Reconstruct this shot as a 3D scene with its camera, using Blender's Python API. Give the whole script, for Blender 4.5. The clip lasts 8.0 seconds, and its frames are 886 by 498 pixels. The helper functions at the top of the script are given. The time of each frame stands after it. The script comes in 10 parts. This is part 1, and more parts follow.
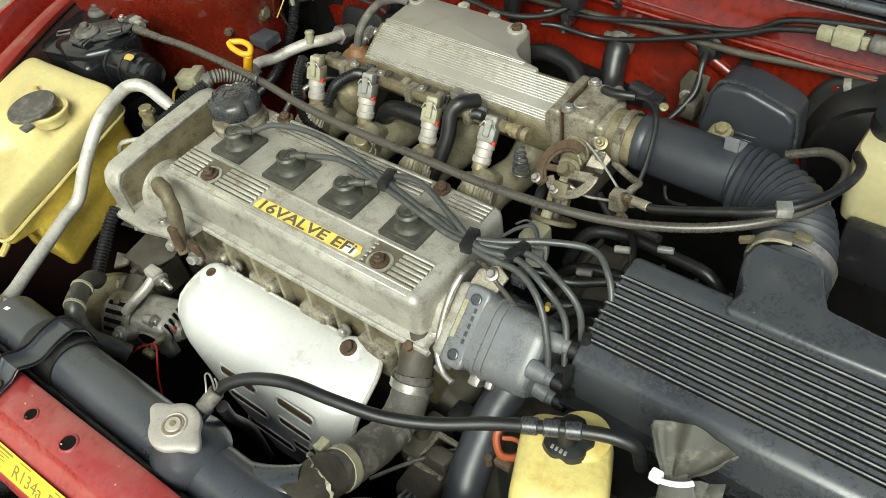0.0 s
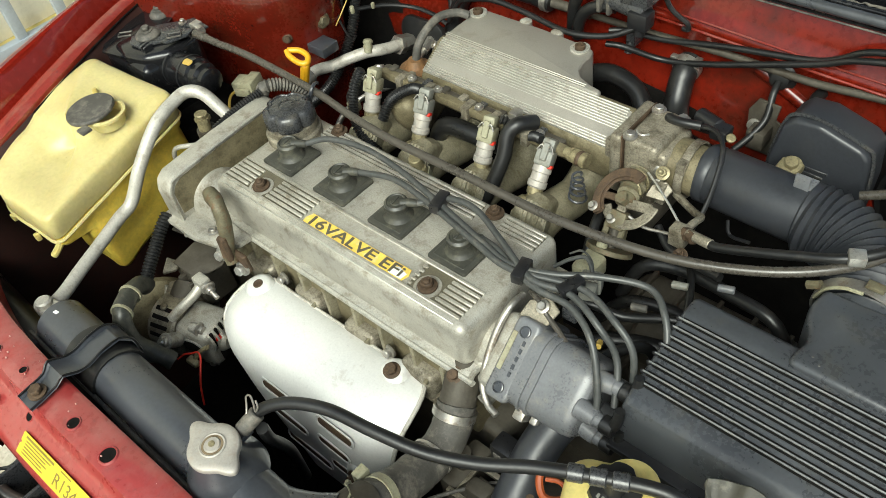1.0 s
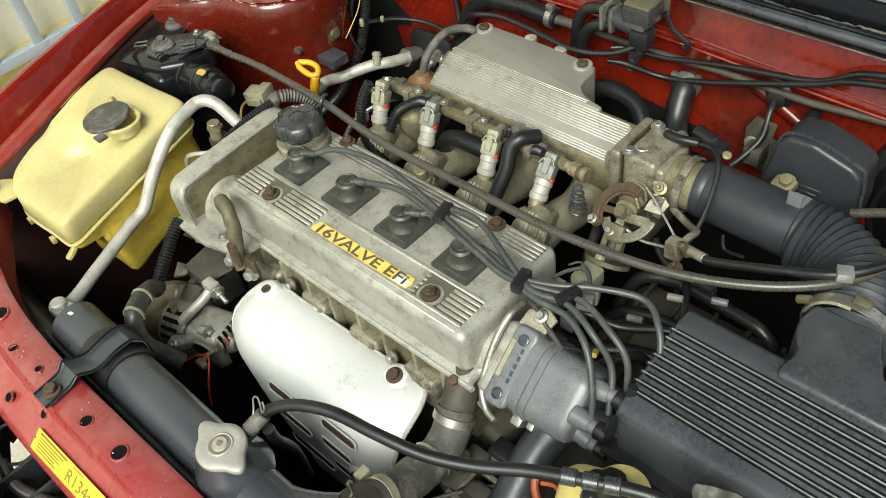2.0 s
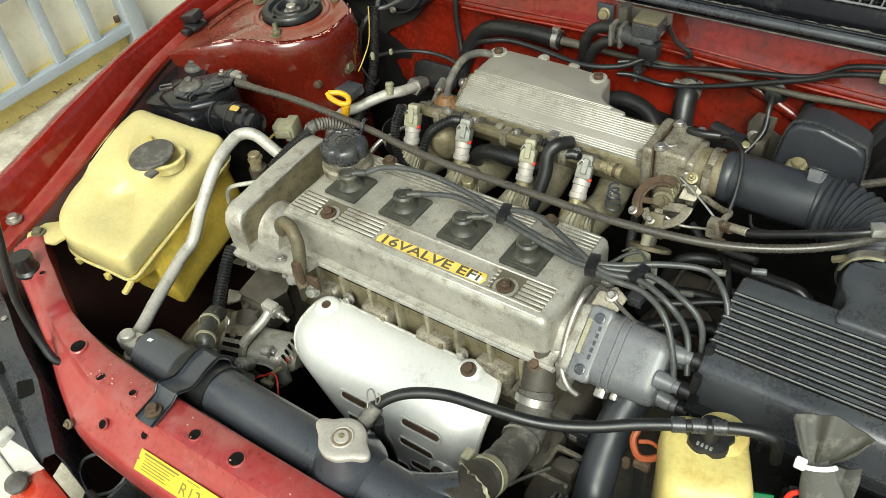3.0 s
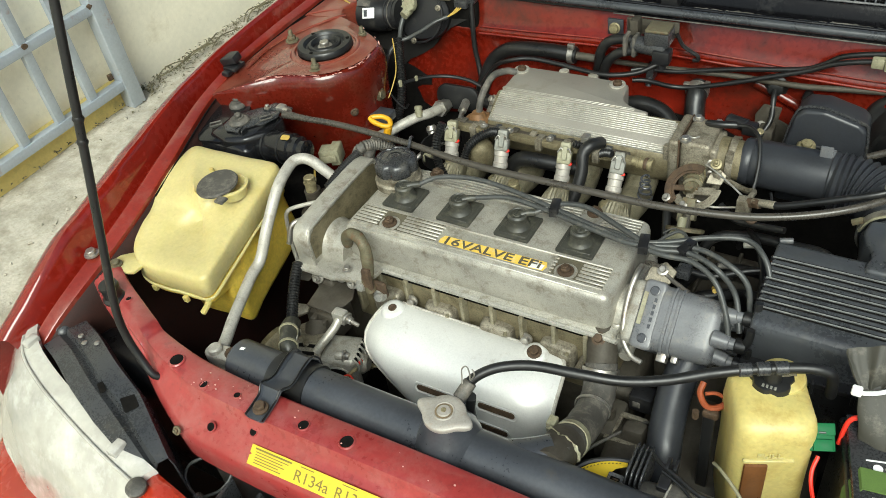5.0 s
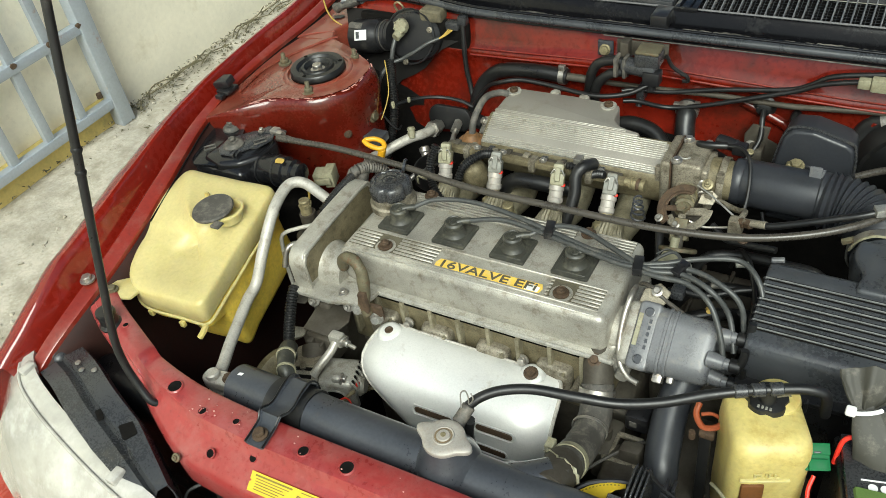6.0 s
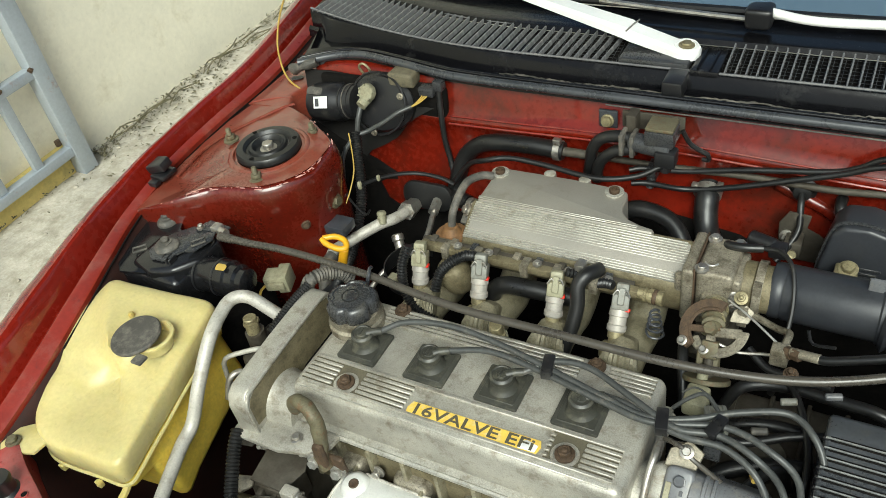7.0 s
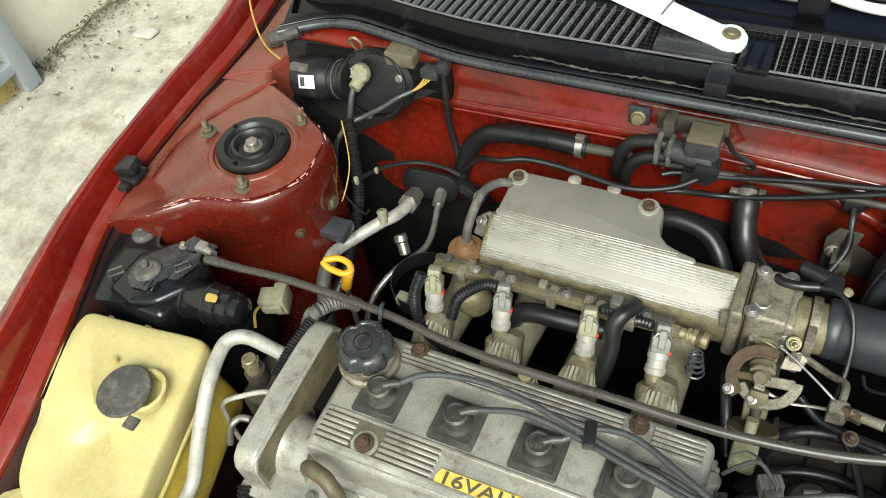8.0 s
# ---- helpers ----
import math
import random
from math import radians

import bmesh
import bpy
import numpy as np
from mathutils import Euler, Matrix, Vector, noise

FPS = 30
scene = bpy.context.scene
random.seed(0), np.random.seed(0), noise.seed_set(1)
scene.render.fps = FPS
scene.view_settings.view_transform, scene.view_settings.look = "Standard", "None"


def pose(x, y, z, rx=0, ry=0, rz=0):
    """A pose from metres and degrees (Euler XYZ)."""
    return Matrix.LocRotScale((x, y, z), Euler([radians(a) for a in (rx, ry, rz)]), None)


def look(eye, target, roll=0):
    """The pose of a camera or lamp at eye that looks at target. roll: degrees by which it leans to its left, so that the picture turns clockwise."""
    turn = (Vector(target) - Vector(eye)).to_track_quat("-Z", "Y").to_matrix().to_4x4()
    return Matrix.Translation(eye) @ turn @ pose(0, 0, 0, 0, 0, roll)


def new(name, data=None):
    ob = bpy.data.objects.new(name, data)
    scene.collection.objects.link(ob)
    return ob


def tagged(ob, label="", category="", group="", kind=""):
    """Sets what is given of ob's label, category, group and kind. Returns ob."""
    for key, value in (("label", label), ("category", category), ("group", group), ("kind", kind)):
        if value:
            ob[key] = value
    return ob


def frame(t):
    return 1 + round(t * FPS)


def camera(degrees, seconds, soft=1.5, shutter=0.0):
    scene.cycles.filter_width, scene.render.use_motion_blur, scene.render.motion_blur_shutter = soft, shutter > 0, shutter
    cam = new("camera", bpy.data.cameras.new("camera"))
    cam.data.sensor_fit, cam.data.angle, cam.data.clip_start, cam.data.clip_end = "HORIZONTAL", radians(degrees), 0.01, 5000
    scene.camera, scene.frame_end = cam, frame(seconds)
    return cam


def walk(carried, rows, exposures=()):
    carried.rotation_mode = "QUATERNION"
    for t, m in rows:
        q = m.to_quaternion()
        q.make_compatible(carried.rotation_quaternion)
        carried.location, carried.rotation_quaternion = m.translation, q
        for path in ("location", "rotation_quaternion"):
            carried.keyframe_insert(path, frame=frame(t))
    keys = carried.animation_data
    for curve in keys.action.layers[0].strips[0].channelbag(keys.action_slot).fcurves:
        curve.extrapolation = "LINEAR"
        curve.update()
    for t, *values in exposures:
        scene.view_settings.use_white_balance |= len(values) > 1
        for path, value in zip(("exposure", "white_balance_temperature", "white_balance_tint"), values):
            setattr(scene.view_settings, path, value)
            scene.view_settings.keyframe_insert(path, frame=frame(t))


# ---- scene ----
cam = camera(56.3, 8.0, soft=0.75)
PATH = [
    (0, (0.575, -0.418, 1.363), (-0.376, 0.57, -0.093), -9.4),
    (0.2, (0.573, -0.396, 1.378), (-0.292, 0.418, 0.093), -10.3),
    (0.5, (0.558, -0.394, 1.358), (-0.456, 0.535, -0.093), -10.2),
    (1, (0.55, -0.391, 1.368), (-0.485, 0.519, -0.081), -10.1),
    (2.5, (0.571, -0.418, 1.395), (-0.488, 0.512, -0.024), -9.0),
    (2.7, (0.544, -0.456, 1.406), (-0.316, 0.433, 0.169), -6.9),
    (2.8, (0.527, -0.496, 1.419), (-0.422, 0.579, 0.024), -7.0),
    (3, (0.489, -0.574, 1.42), (-0.444, 0.539, 0.045), -7.8),
    (3.2, (0.474, -0.637, 1.421), (-0.45, 0.488, 0.049), -9.3),
    (3.3, (0.459, -0.67, 1.441), (-0.327, 0.317, 0.228), -9.8),
    (3.5, (0.458, -0.695, 1.437), (-0.455, 0.442, 0.068), -10.9),
    (4, (0.456, -0.706, 1.454), (-0.445, 0.47, 0.111), -10.3),
    (5.5, (0.447, -0.728, 1.463), (-0.442, 0.497, 0.156), -10.1),
    (6, (0.442, -0.723, 1.479), (-0.435, 0.521, 0.18), -9.9),
    (6.2, (0.438, -0.714, 1.488), (-0.325, 0.384, 0.36), -9.7),
    (6.5, (0.416, -0.645, 1.471), (-0.457, 0.613, 0.185), -10.5),
    (6.7, (0.39, -0.597, 1.467), (-0.365, 0.499, 0.331), -10.5),
    (6.8, (0.373, -0.555, 1.462), (-0.497, 0.701, 0.171), -11.0),
    (7, (0.342, -0.488, 1.444), (-0.532, 0.768, 0.156), -11.2),
    (7.2, (0.31, -0.436, 1.445), (-0.449, 0.634, 0.287), -11.8),
    (7.3, (0.305, -0.429, 1.443), (-0.466, 0.621, 0.274), -12.6),
    (7.4, (0.29, -0.403, 1.449), (-0.481, 0.629, 0.265), -13.0),
    (7.5, (0.284, -0.397, 1.439), (-0.496, 0.642, 0.266), -13.4),
    (7.7, (0.254, -0.372, 1.465), (-0.503, 0.625, 0.243), -12.4),
    (7.8, (0.245, -0.349, 1.474), (-0.626, 0.774, 0.066), -13.0),
    (8, (0.196, -0.324, 1.515), (-0.512, 0.745, -0.02), -11.5),
]
walk(cam, [(t, look(eye, target, roll)) for t, eye, target, roll in PATH], exposures=[(0, 0.46, 6050, -4), (1.2, 0.41, 6050, -4), (2.5, 0.41, 6050, -4), (3, 0.43, 6050, -4), (3.5, 0.29, 6000, -4), (4, 0.25, 6000, -4), (6, 0.21, 5950, -4), (7, 0.22, 5950, -4), (7.5, 0.26, 5950, -4), (8, 0.46, 5950, -4)])

# ---- light ----
world = bpy.data.worlds.new("sky")
scene.world = world
world.use_nodes = True
wn = world.node_tree.nodes
sky = wn.new("ShaderNodeTexSky")
sky.sky_type = 'NISHITA'
sky.sun_disc = False
sky.sun_elevation = radians(45)
sky.sun_rotation = radians(153)
sky.dust_density = 6.0
sky.air_density = 1.0
wn["Background"].inputs[1].default_value = 0.12
world.node_tree.links.new(sky.outputs[0], wn["Background"].inputs[0])
sun_data = bpy.data.lights.new("sun", 'SUN')
sun_data.energy = 3.0
sun_data.angle = radians(35)
sun_data.color = (1.0, 0.96, 0.89)
sun = new("sun", sun_data)
sun.matrix_world = look((1.1, -2.2, 2.46), (0, 0, 0))


# ---- materials ----
def shader(name):
    m = bpy.data.materials.new(name)
    m.use_nodes = True
    return m, m.node_tree.nodes, m.node_tree.links, m.node_tree.nodes["Principled BSDF"]


def surface(name, base, rough=0.5, metal=0.0, var=0.25, coarse=9.0, fine=220.0, bump=0.15, depth=0.0006,
            dirt=None, dirt_amount=0.35, coat=0.0, spec=0.5, grain=0.4, speck=0.0, sss=0.0):
    """A worn surface: base colour varied at two scales, stains of a second colour, uneven gloss, fine relief."""
    m, n, l, p = shader(name)
    tc = n.new("ShaderNodeTexCoord")
    big = n.new("ShaderNodeTexNoise")
    big.inputs["Scale"].default_value = coarse
    big.inputs["Detail"].default_value = 6.0
    big.inputs["Roughness"].default_value = 0.62
    small = n.new("ShaderNodeTexNoise")
    small.inputs["Scale"].default_value = fine
    small.inputs["Detail"].default_value = 4.0
    for t in (big, small):
        l.new(tc.outputs["Object"], t.inputs["Vector"])
    both = n.new("ShaderNodeMix")
    both.data_type = 'FLOAT'
    both.inputs[0].default_value = grain
    l.new(big.outputs["Fac"], both.inputs[2])
    l.new(small.outputs["Fac"], both.inputs[3])
    tone = n.new("ShaderNodeValToRGB")
    tone.color_ramp.elements[0].position, tone.color_ramp.elements[1].position = 0.32, 0.68
    tone.color_ramp.elements[0].color = (*[c * (1 - var) for c in base], 1)
    tone.color_ramp.elements[1].color = (*[min(1.0, c * (1 + var)) for c in base], 1)
    l.new(both.outputs[0], tone.inputs[0])
    colour = tone.outputs[0]
    if dirt:
        stain = n.new("ShaderNodeTexNoise")
        stain.inputs["Scale"].default_value = coarse * 2.3
        stain.inputs["Detail"].default_value = 9.0
        stain.inputs["Roughness"].default_value = 0.7
        l.new(tc.outputs["Object"], stain.inputs["Vector"])
        edge = n.new("ShaderNodeMapRange")
        edge.inputs[1].default_value = 0.66 - dirt_amount * 0.45
        edge.inputs[2].default_value = 0.82 - dirt_amount * 0.35
        edge.inputs[4].default_value = 0.85
        l.new(stain.outputs["Fac"], edge.inputs[0])
        mixer = n.new("ShaderNodeMix")
        mixer.data_type = 'RGBA'
        l.new(edge.outputs[0], mixer.inputs[0])
        l.new(colour, mixer.inputs[6])
        mixer.inputs[7].default_value = (*dirt, 1)
        colour = mixer.outputs[2]
    if speck:
        spots = n.new("ShaderNodeTexNoise")
        spots.inputs["Scale"].default_value = fine * 0.55
        spots.inputs["Detail"].default_value = 3.0
        spots.inputs["Roughness"].default_value = 0.8
        l.new(tc.outputs["Object"], spots.inputs["Vector"])
        cut = n.new("ShaderNodeMapRange")
        cut.inputs[1].default_value, cut.inputs[2].default_value, cut.inputs[4].default_value = 0.58, 0.68, speck
        l.new(spots.outputs["Fac"], cut.inputs[0])
        fleck = n.new("ShaderNodeMix")
        fleck.data_type = 'RGBA'
        l.new(cut.outputs[0], fleck.inputs[0])
        l.new(colour, fleck.inputs[6])
        fleck.inputs[7].default_value = (*[c * 0.35 for c in (dirt or base)], 1)
        colour = fleck.outputs[2]
    l.new(colour, p.inputs["Base Color"])
    gloss = n.new("ShaderNodeMapRange")
    gloss.inputs[1].default_value, gloss.inputs[2].default_value = 0.3, 0.7
    gloss.inputs[3].default_value, gloss.inputs[4].default_value = max(0.03, rough - 0.12), min(1.0, rough + 0.16)
    l.new(both.outputs[0], gloss.inputs[0])
    l.new(gloss.outputs[0], p.inputs["Roughness"])
    p.inputs["Metallic"].default_value = metal
    p.inputs["Specular IOR Level"].default_value = spec
    p.inputs["Coat Weight"].default_value = coat
    p.inputs["Coat Roughness"].default_value = 0.06
    if sss:
        p.inputs["Subsurface Weight"].default_value = sss
        p.inputs["Subsurface Radius"].default_value = (0.02, 0.012, 0.004)
        p.inputs["Subsurface Scale"].default_value = 0.6
    if bump:
        b = n.new("ShaderNodeBump")
        b.inputs["Strength"].default_value = bump
        b.inputs["Distance"].default_value = depth
        l.new(both.outputs[0], b.inputs["Height"])
        l.new(b.outputs[0], p.inputs["Normal"])
    return m


RED = surface("red_paint", (0.175, 0.010, 0.005), 0.24, var=0.22, coarse=6, fine=110, bump=0.03, coat=1.0, spec=0.15, dirt=(0.20, 0.04, 0.025), dirt_amount=0.2, speck=0.2)
# Dusty red, lifted towards pink for the sky and wall it reflects.
RED_DUSTY_SHEEN = surface("red_paint_dust_and_sheen", (0.165, 0.034, 0.019), 0.32, var=0.35, coarse=9, fine=260, bump=0.10, coat=0.6, dirt=(0.19, 0.088, 0.058), dirt_amount=0.42, spec=0.3, speck=0.4)
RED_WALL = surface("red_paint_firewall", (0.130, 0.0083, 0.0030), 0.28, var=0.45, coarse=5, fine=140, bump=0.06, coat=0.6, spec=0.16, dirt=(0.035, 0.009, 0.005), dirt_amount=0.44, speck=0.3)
RED_FADED = surface("red_paint_faded", (0.27, 0.036, 0.034), 0.30, var=0.2, coarse=8, fine=140, bump=0.05, coat=0.7, spec=0.25, dirt=(0.31, 0.095, 0.085), dirt_amount=0.4, speck=0.3)
RED_FLANGE = surface("red_flange_paint", (0.185, 0.019, 0.010), 0.34, var=0.25, coarse=8, fine=160, bump=0.05, coat=0.8, spec=0.2, dirt=(0.22, 0.075, 0.055), dirt_amount=0.35, speck=0.35)
# Red of the inner wing, darkened to stand for the shade on it.
WING_SHADE = surface("shaded_red_wing", (0.030, 0.011, 0.008), 0.6, var=0.4, coarse=14, fine=200, bump=0.3, spec=0.3, dirt=(0.018, 0.012, 0.010), dirt_amount=0.4, speck=0.3)
PRIMER = surface("pale_chipped_paint", (0.55, 0.30, 0.26), 0.6, var=0.2)
CAST = surface("cast_aluminium", (0.385, 0.368, 0.318), 0.40, 0.40, var=0.36, coarse=22, fine=700, bump=0.45, depth=0.0006, grain=0.42, dirt=(0.155, 0.125, 0.078), dirt_amount=0.31, speck=0.32)
CAST_DARK = surface("grimy_cast_iron", (0.075, 0.067, 0.052), 0.62, 0.35, var=0.35, coarse=16, fine=300, bump=0.5, depth=0.001, dirt=(0.045, 0.036, 0.025), dirt_amount=0.5)
CAST_OLD = surface("oily_aluminium", (0.26, 0.235, 0.18), 0.48, 0.45, var=0.45, coarse=30, fine=520, bump=0.6, depth=0.001, grain=0.55, dirt=(0.07, 0.055, 0.032), dirt_amount=0.45, speck=0.6)
BRIGHT = surface("bright_aluminium", (0.50, 0.49, 0.45), 0.36, 0.75, var=0.22, coarse=40, fine=500, bump=0.2, grain=0.55, dirt=(0.2, 0.17, 0.12), dirt_amount=0.35, speck=0.4)
OXIDE = surface("oxidised_aluminium_pipe", (0.45, 0.43, 0.38), 0.48, 0.25, var=0.2, coarse=24, fine=450, bump=0.2, grain=0.5, dirt=(0.20, 0.17, 0.125), dirt_amount=0.32, speck=0.3)
CAST_WORN = surface("worn_aluminium_edges", (0.47, 0.455, 0.40), 0.38, 0.5, var=0.3, coarse=40, fine=700, bump=0.4, grain=0.6, dirt=(0.24, 0.21, 0.15), dirt_amount=0.35, speck=0.3)
OLIVE = surface("olive_grey_plating", (0.125, 0.112, 0.068), 0.58, 0.3, var=0.35, coarse=50, fine=500, bump=0.4, grain=0.5, dirt=(0.13, 0.055, 0.022), dirt_amount=0.35, speck=0.3)
# Near-black for grime, and for shade painted into gaps and openings.
GRIME_SHADE = surface("black_grime_and_shade", (0.007, 0.0065, 0.006), 0.9, var=0.5, coarse=18, fine=160, bump=0.6, depth=0.004, spec=0.06, dirt=(0.014, 0.012, 0.010), dirt_amount=0.3)
STEEL = surface("zinc_steel", (0.42, 0.40, 0.36), 0.4, 0.85, var=0.22, coarse=40, fine=500, bump=0.15, dirt=(0.17, 0.11, 0.06), dirt_amount=0.3)
BRASS = surface("yellow_zinc", (0.27, 0.235, 0.135), 0.48, 0.5, var=0.35, coarse=60, fine=600, bump=0.2, grain=0.5, dirt=(0.10, 0.072, 0.04), dirt_amount=0.35)
RUST = surface("rusty_steel", (0.085, 0.055, 0.032), 0.66, 0.3, var=0.5, coarse=70, fine=600, bump=0.6, grain=0.5, dirt=(0.045, 0.030, 0.020), dirt_amount=0.42, speck=0.5)
SHIELD = surface("silver_heat_shield", (0.74, 0.735, 0.70), 0.36, 0.30, var=0.09, coarse=14, fine=420, bump=0.10, dirt=(0.44, 0.39, 0.32), dirt_amount=0.14, speck=0.10)
GLOSS_BLACK = surface("glossy_black_plastic", (0.009, 0.009, 0.010), 0.17, var=0.3, coarse=14, fine=260, bump=0.12, spec=0.45, dirt=(0.05, 0.05, 0.048), dirt_amount=0.2)
# Pale colour stands for the shine on the lid's black ribs.
RIB_SHINE = surface("black_rib_shine", (0.17, 0.175, 0.172), 0.34, var=0.4, coarse=30, fine=420, bump=0.15, dirt=(0.26, 0.26, 0.24), dirt_amount=0.3)
PALE_STEEL = surface("dull_tinned_steel", (0.38, 0.355, 0.315), 0.5, 0.3, var=0.22, coarse=30, fine=450, bump=0.1, dirt=(0.36, 0.30, 0.24), dirt_amount=0.25, speck=0.2)
AMBER_DIRT = surface("brown_dirt_ring", (0.16, 0.12, 0.07), 0.8, var=0.4, coarse=90, fine=600, bump=0.3)
CASTDIRT = surface("dried_olive_dirt", (0.12, 0.105, 0.065), 0.75, var=0.5, coarse=60, fine=600, bump=0.5, grain=0.5, dirt=(0.05, 0.045, 0.03), dirt_amount=0.4)
LOUVRE = surface("dusty_louvre_plastic", (0.15, 0.15, 0.152), 0.22, var=0.3, coarse=10, fine=260, bump=0.05, dirt=(0.13, 0.125, 0.12), dirt_amount=0.25)
LID = surface("sheeny_black_lid", (0.043, 0.046, 0.051), 0.28, var=0.35, coarse=14, fine=300, bump=0.12, grain=0.3, spec=0.6, dirt=(0.065, 0.064, 0.058), dirt_amount=0.24, speck=0.1)
AMBERED = surface("amber_polythene", (0.66, 0.49, 0.075), 0.38, var=0.22, coarse=9, fine=200, bump=0.12, dirt=(0.38, 0.28, 0.06), dirt_amount=0.4, sss=0.25, speck=0.15)
PLASTIC = surface("black_plastic", (0.012, 0.012, 0.013), 0.32, var=0.35, coarse=14, fine=400, bump=0.12, dirt=(0.055, 0.05, 0.042), dirt_amount=0.2)
PLASTIC_DUSTY = surface("dusty_black_plastic", (0.034, 0.035, 0.037), 0.27, var=0.45, coarse=16, fine=420, bump=0.25, grain=0.5, dirt=(0.08, 0.075, 0.062), dirt_amount=0.24, speck=0.2)
TRIM = surface("satin_black_trim", (0.005, 0.005, 0.006), 0.16, spec=0.22, var=0.3, coarse=8, fine=200, bump=0.05, dirt=(0.045, 0.044, 0.042), dirt_amount=0.14)
PAINTED = surface("black_painted_metal", (0.040, 0.043, 0.050), 0.31, 0.0, var=0.3, coarse=12, fine=260, bump=0.06, coat=0.3, dirt=(0.07, 0.062, 0.05), dirt_amount=0.16)
RUBBER = surface("black_rubber", (0.010, 0.010, 0.010), 0.36, var=0.35, coarse=22, fine=420, bump=0.2, dirt=(0.045, 0.04, 0.033), dirt_amount=0.18)
RUNNER = surface("cream_olive_casting", (0.235, 0.213, 0.145), 0.5, 0.25, var=0.35, coarse=30, fine=500, bump=0.5, depth=0.001, grain=0.5, dirt=(0.12, 0.10, 0.05), dirt_amount=0.4, speck=0.4)
LID_CAST = surface("brown_grey_cast_lid", (0.275, 0.258, 0.222), 0.40, 0.35, var=0.16, coarse=14, fine=700, bump=0.35, grain=0.45, dirt=(0.20, 0.18, 0.145), dirt_amount=0.22, speck=0.2)
GROOVE = surface("olive_grime_in_grooves", (0.10, 0.088, 0.058), 0.7, 0.1, var=0.4, coarse=40, fine=600, bump=0.3)
DUCT = surface("satin_black_duct", (0.027, 0.029, 0.034), 0.38, var=0.3, coarse=14, fine=300, bump=0.06, dirt=(0.03, 0.029, 0.027), dirt_amount=0.15)
OLIVE_FACE = surface("olive_stained_shaded_casting", (0.17, 0.145, 0.085), 0.55, 0.25, var=0.45, coarse=26, fine=500, bump=0.5, grain=0.45, dirt=(0.075, 0.06, 0.03), dirt_amount=0.4, speck=0.4)
# Tower side red, darker than the top to carry the bay's shade.
RED_SIDE_SHADE = surface("shaded_red_gloss", (0.095, 0.0085, 0.0038), 0.26, var=0.35, coarse=10, fine=240, bump=0.05, coat=0.9, spec=0.2, dirt=(0.07, 0.020, 0.010), dirt_amount=0.3, speck=0.3)
# Matt black of the bonnet felt, and of the shade round the wiper motor.
PAD_SHADE_BLACK = surface("black_felt_and_shade", (0.018, 0.017, 0.016), 0.9, var=0.3, coarse=12, fine=300, bump=0.3, spec=0.1)
RUBBER_GREY = surface("weathered_rubber", (0.062, 0.058, 0.050), 0.62, var=0.4, coarse=26, fine=420, bump=0.4, dirt=(0.19, 0.17, 0.14), dirt_amount=0.4)
MOTOR_GREY = surface("dusty_grey_motor_shell", (0.125, 0.118, 0.105), 0.55, 0.2, var=0.4, coarse=24, fine=360, bump=0.35, dirt=(0.24, 0.22, 0.185), dirt_amount=0.3, speck=0.3)
BOOT = surface("aged_boot_rubber", (0.038, 0.038, 0.031), 0.42, var=0.3, coarse=30, fine=450, bump=0.2, dirt=(0.105, 0.10, 0.072), dirt_amount=0.38, speck=0.3)
SHEATH = surface("brown_grey_cable_sheath", (0.055, 0.049, 0.040), 0.28, var=0.25, coarse=20, fine=300, bump=0.08)
WIRE = surface("grey_ignition_wire", (0.050, 0.052, 0.050), 0.36, var=0.3, coarse=25, fine=300, bump=0.08, dirt=(0.15, 0.14, 0.115), dirt_amount=0.22)
CAPGREY = surface("grey_blue_plastic", (0.125, 0.128, 0.135), 0.30, var=0.22, coarse=26, fine=450, bump=0.12, dirt=(0.22, 0.205, 0.175), dirt_amount=0.28, speck=0.15)
YELLOWED = surface("yellowed_polythene", (0.53, 0.455, 0.200), 0.36, var=0.14, coarse=8, fine=220, bump=0.12, dirt=(0.43, 0.36, 0.13), dirt_amount=0.30, sss=0.25, speck=0.12)
YELLOW_OLD = surface("stained_polythene", (0.52, 0.435, 0.155), 0.38, var=0.2, coarse=10, fine=200, bump=0.12, dirt=(0.36, 0.25, 0.06), dirt_amount=0.35, sss=0.2, speck=0.15)
MILKY = surface("milky_polythene", (0.40, 0.36, 0.20), 0.45, var=0.12, coarse=8, fine=160, bump=0.08, sss=0.2)
YELLOW = surface("yellow_plastic", (0.64, 0.33, 0.012), 0.4, var=0.1, coarse=30, fine=300, bump=0.05, dirt=(0.45, 0.25, 0.03), dirt_amount=0.2)
STICKER = surface("yellow_sticker", (0.62, 0.44, 0.025), 0.45, var=0.08, coarse=25, fine=300, bump=0.04, dirt=(0.46, 0.32, 0.04), dirt_amount=0.2)
INK = surface("faded_black_ink", (0.16, 0.125, 0.02), 0.6, var=0.3, coarse=60, fine=500, bump=0.0)
RED_BUMPER = surface("orange_red_paint", (0.36, 0.030, 0.012), 0.25, var=0.12, coarse=4, fine=60, bump=0.02, coat=0.6)
LETTER = surface("dark_letter_paint", (0.10, 0.09, 0.06), 0.5, 0.2, var=0.3, coarse=60, fine=500, bump=0.1)
OCHRE = surface("ochre_stained_steel", (0.20, 0.105, 0.042), 0.6, 0.2, var=0.35, coarse=50, fine=500, bump=0.4, dirt=(0.09, 0.055, 0.03), dirt_amount=0.35)
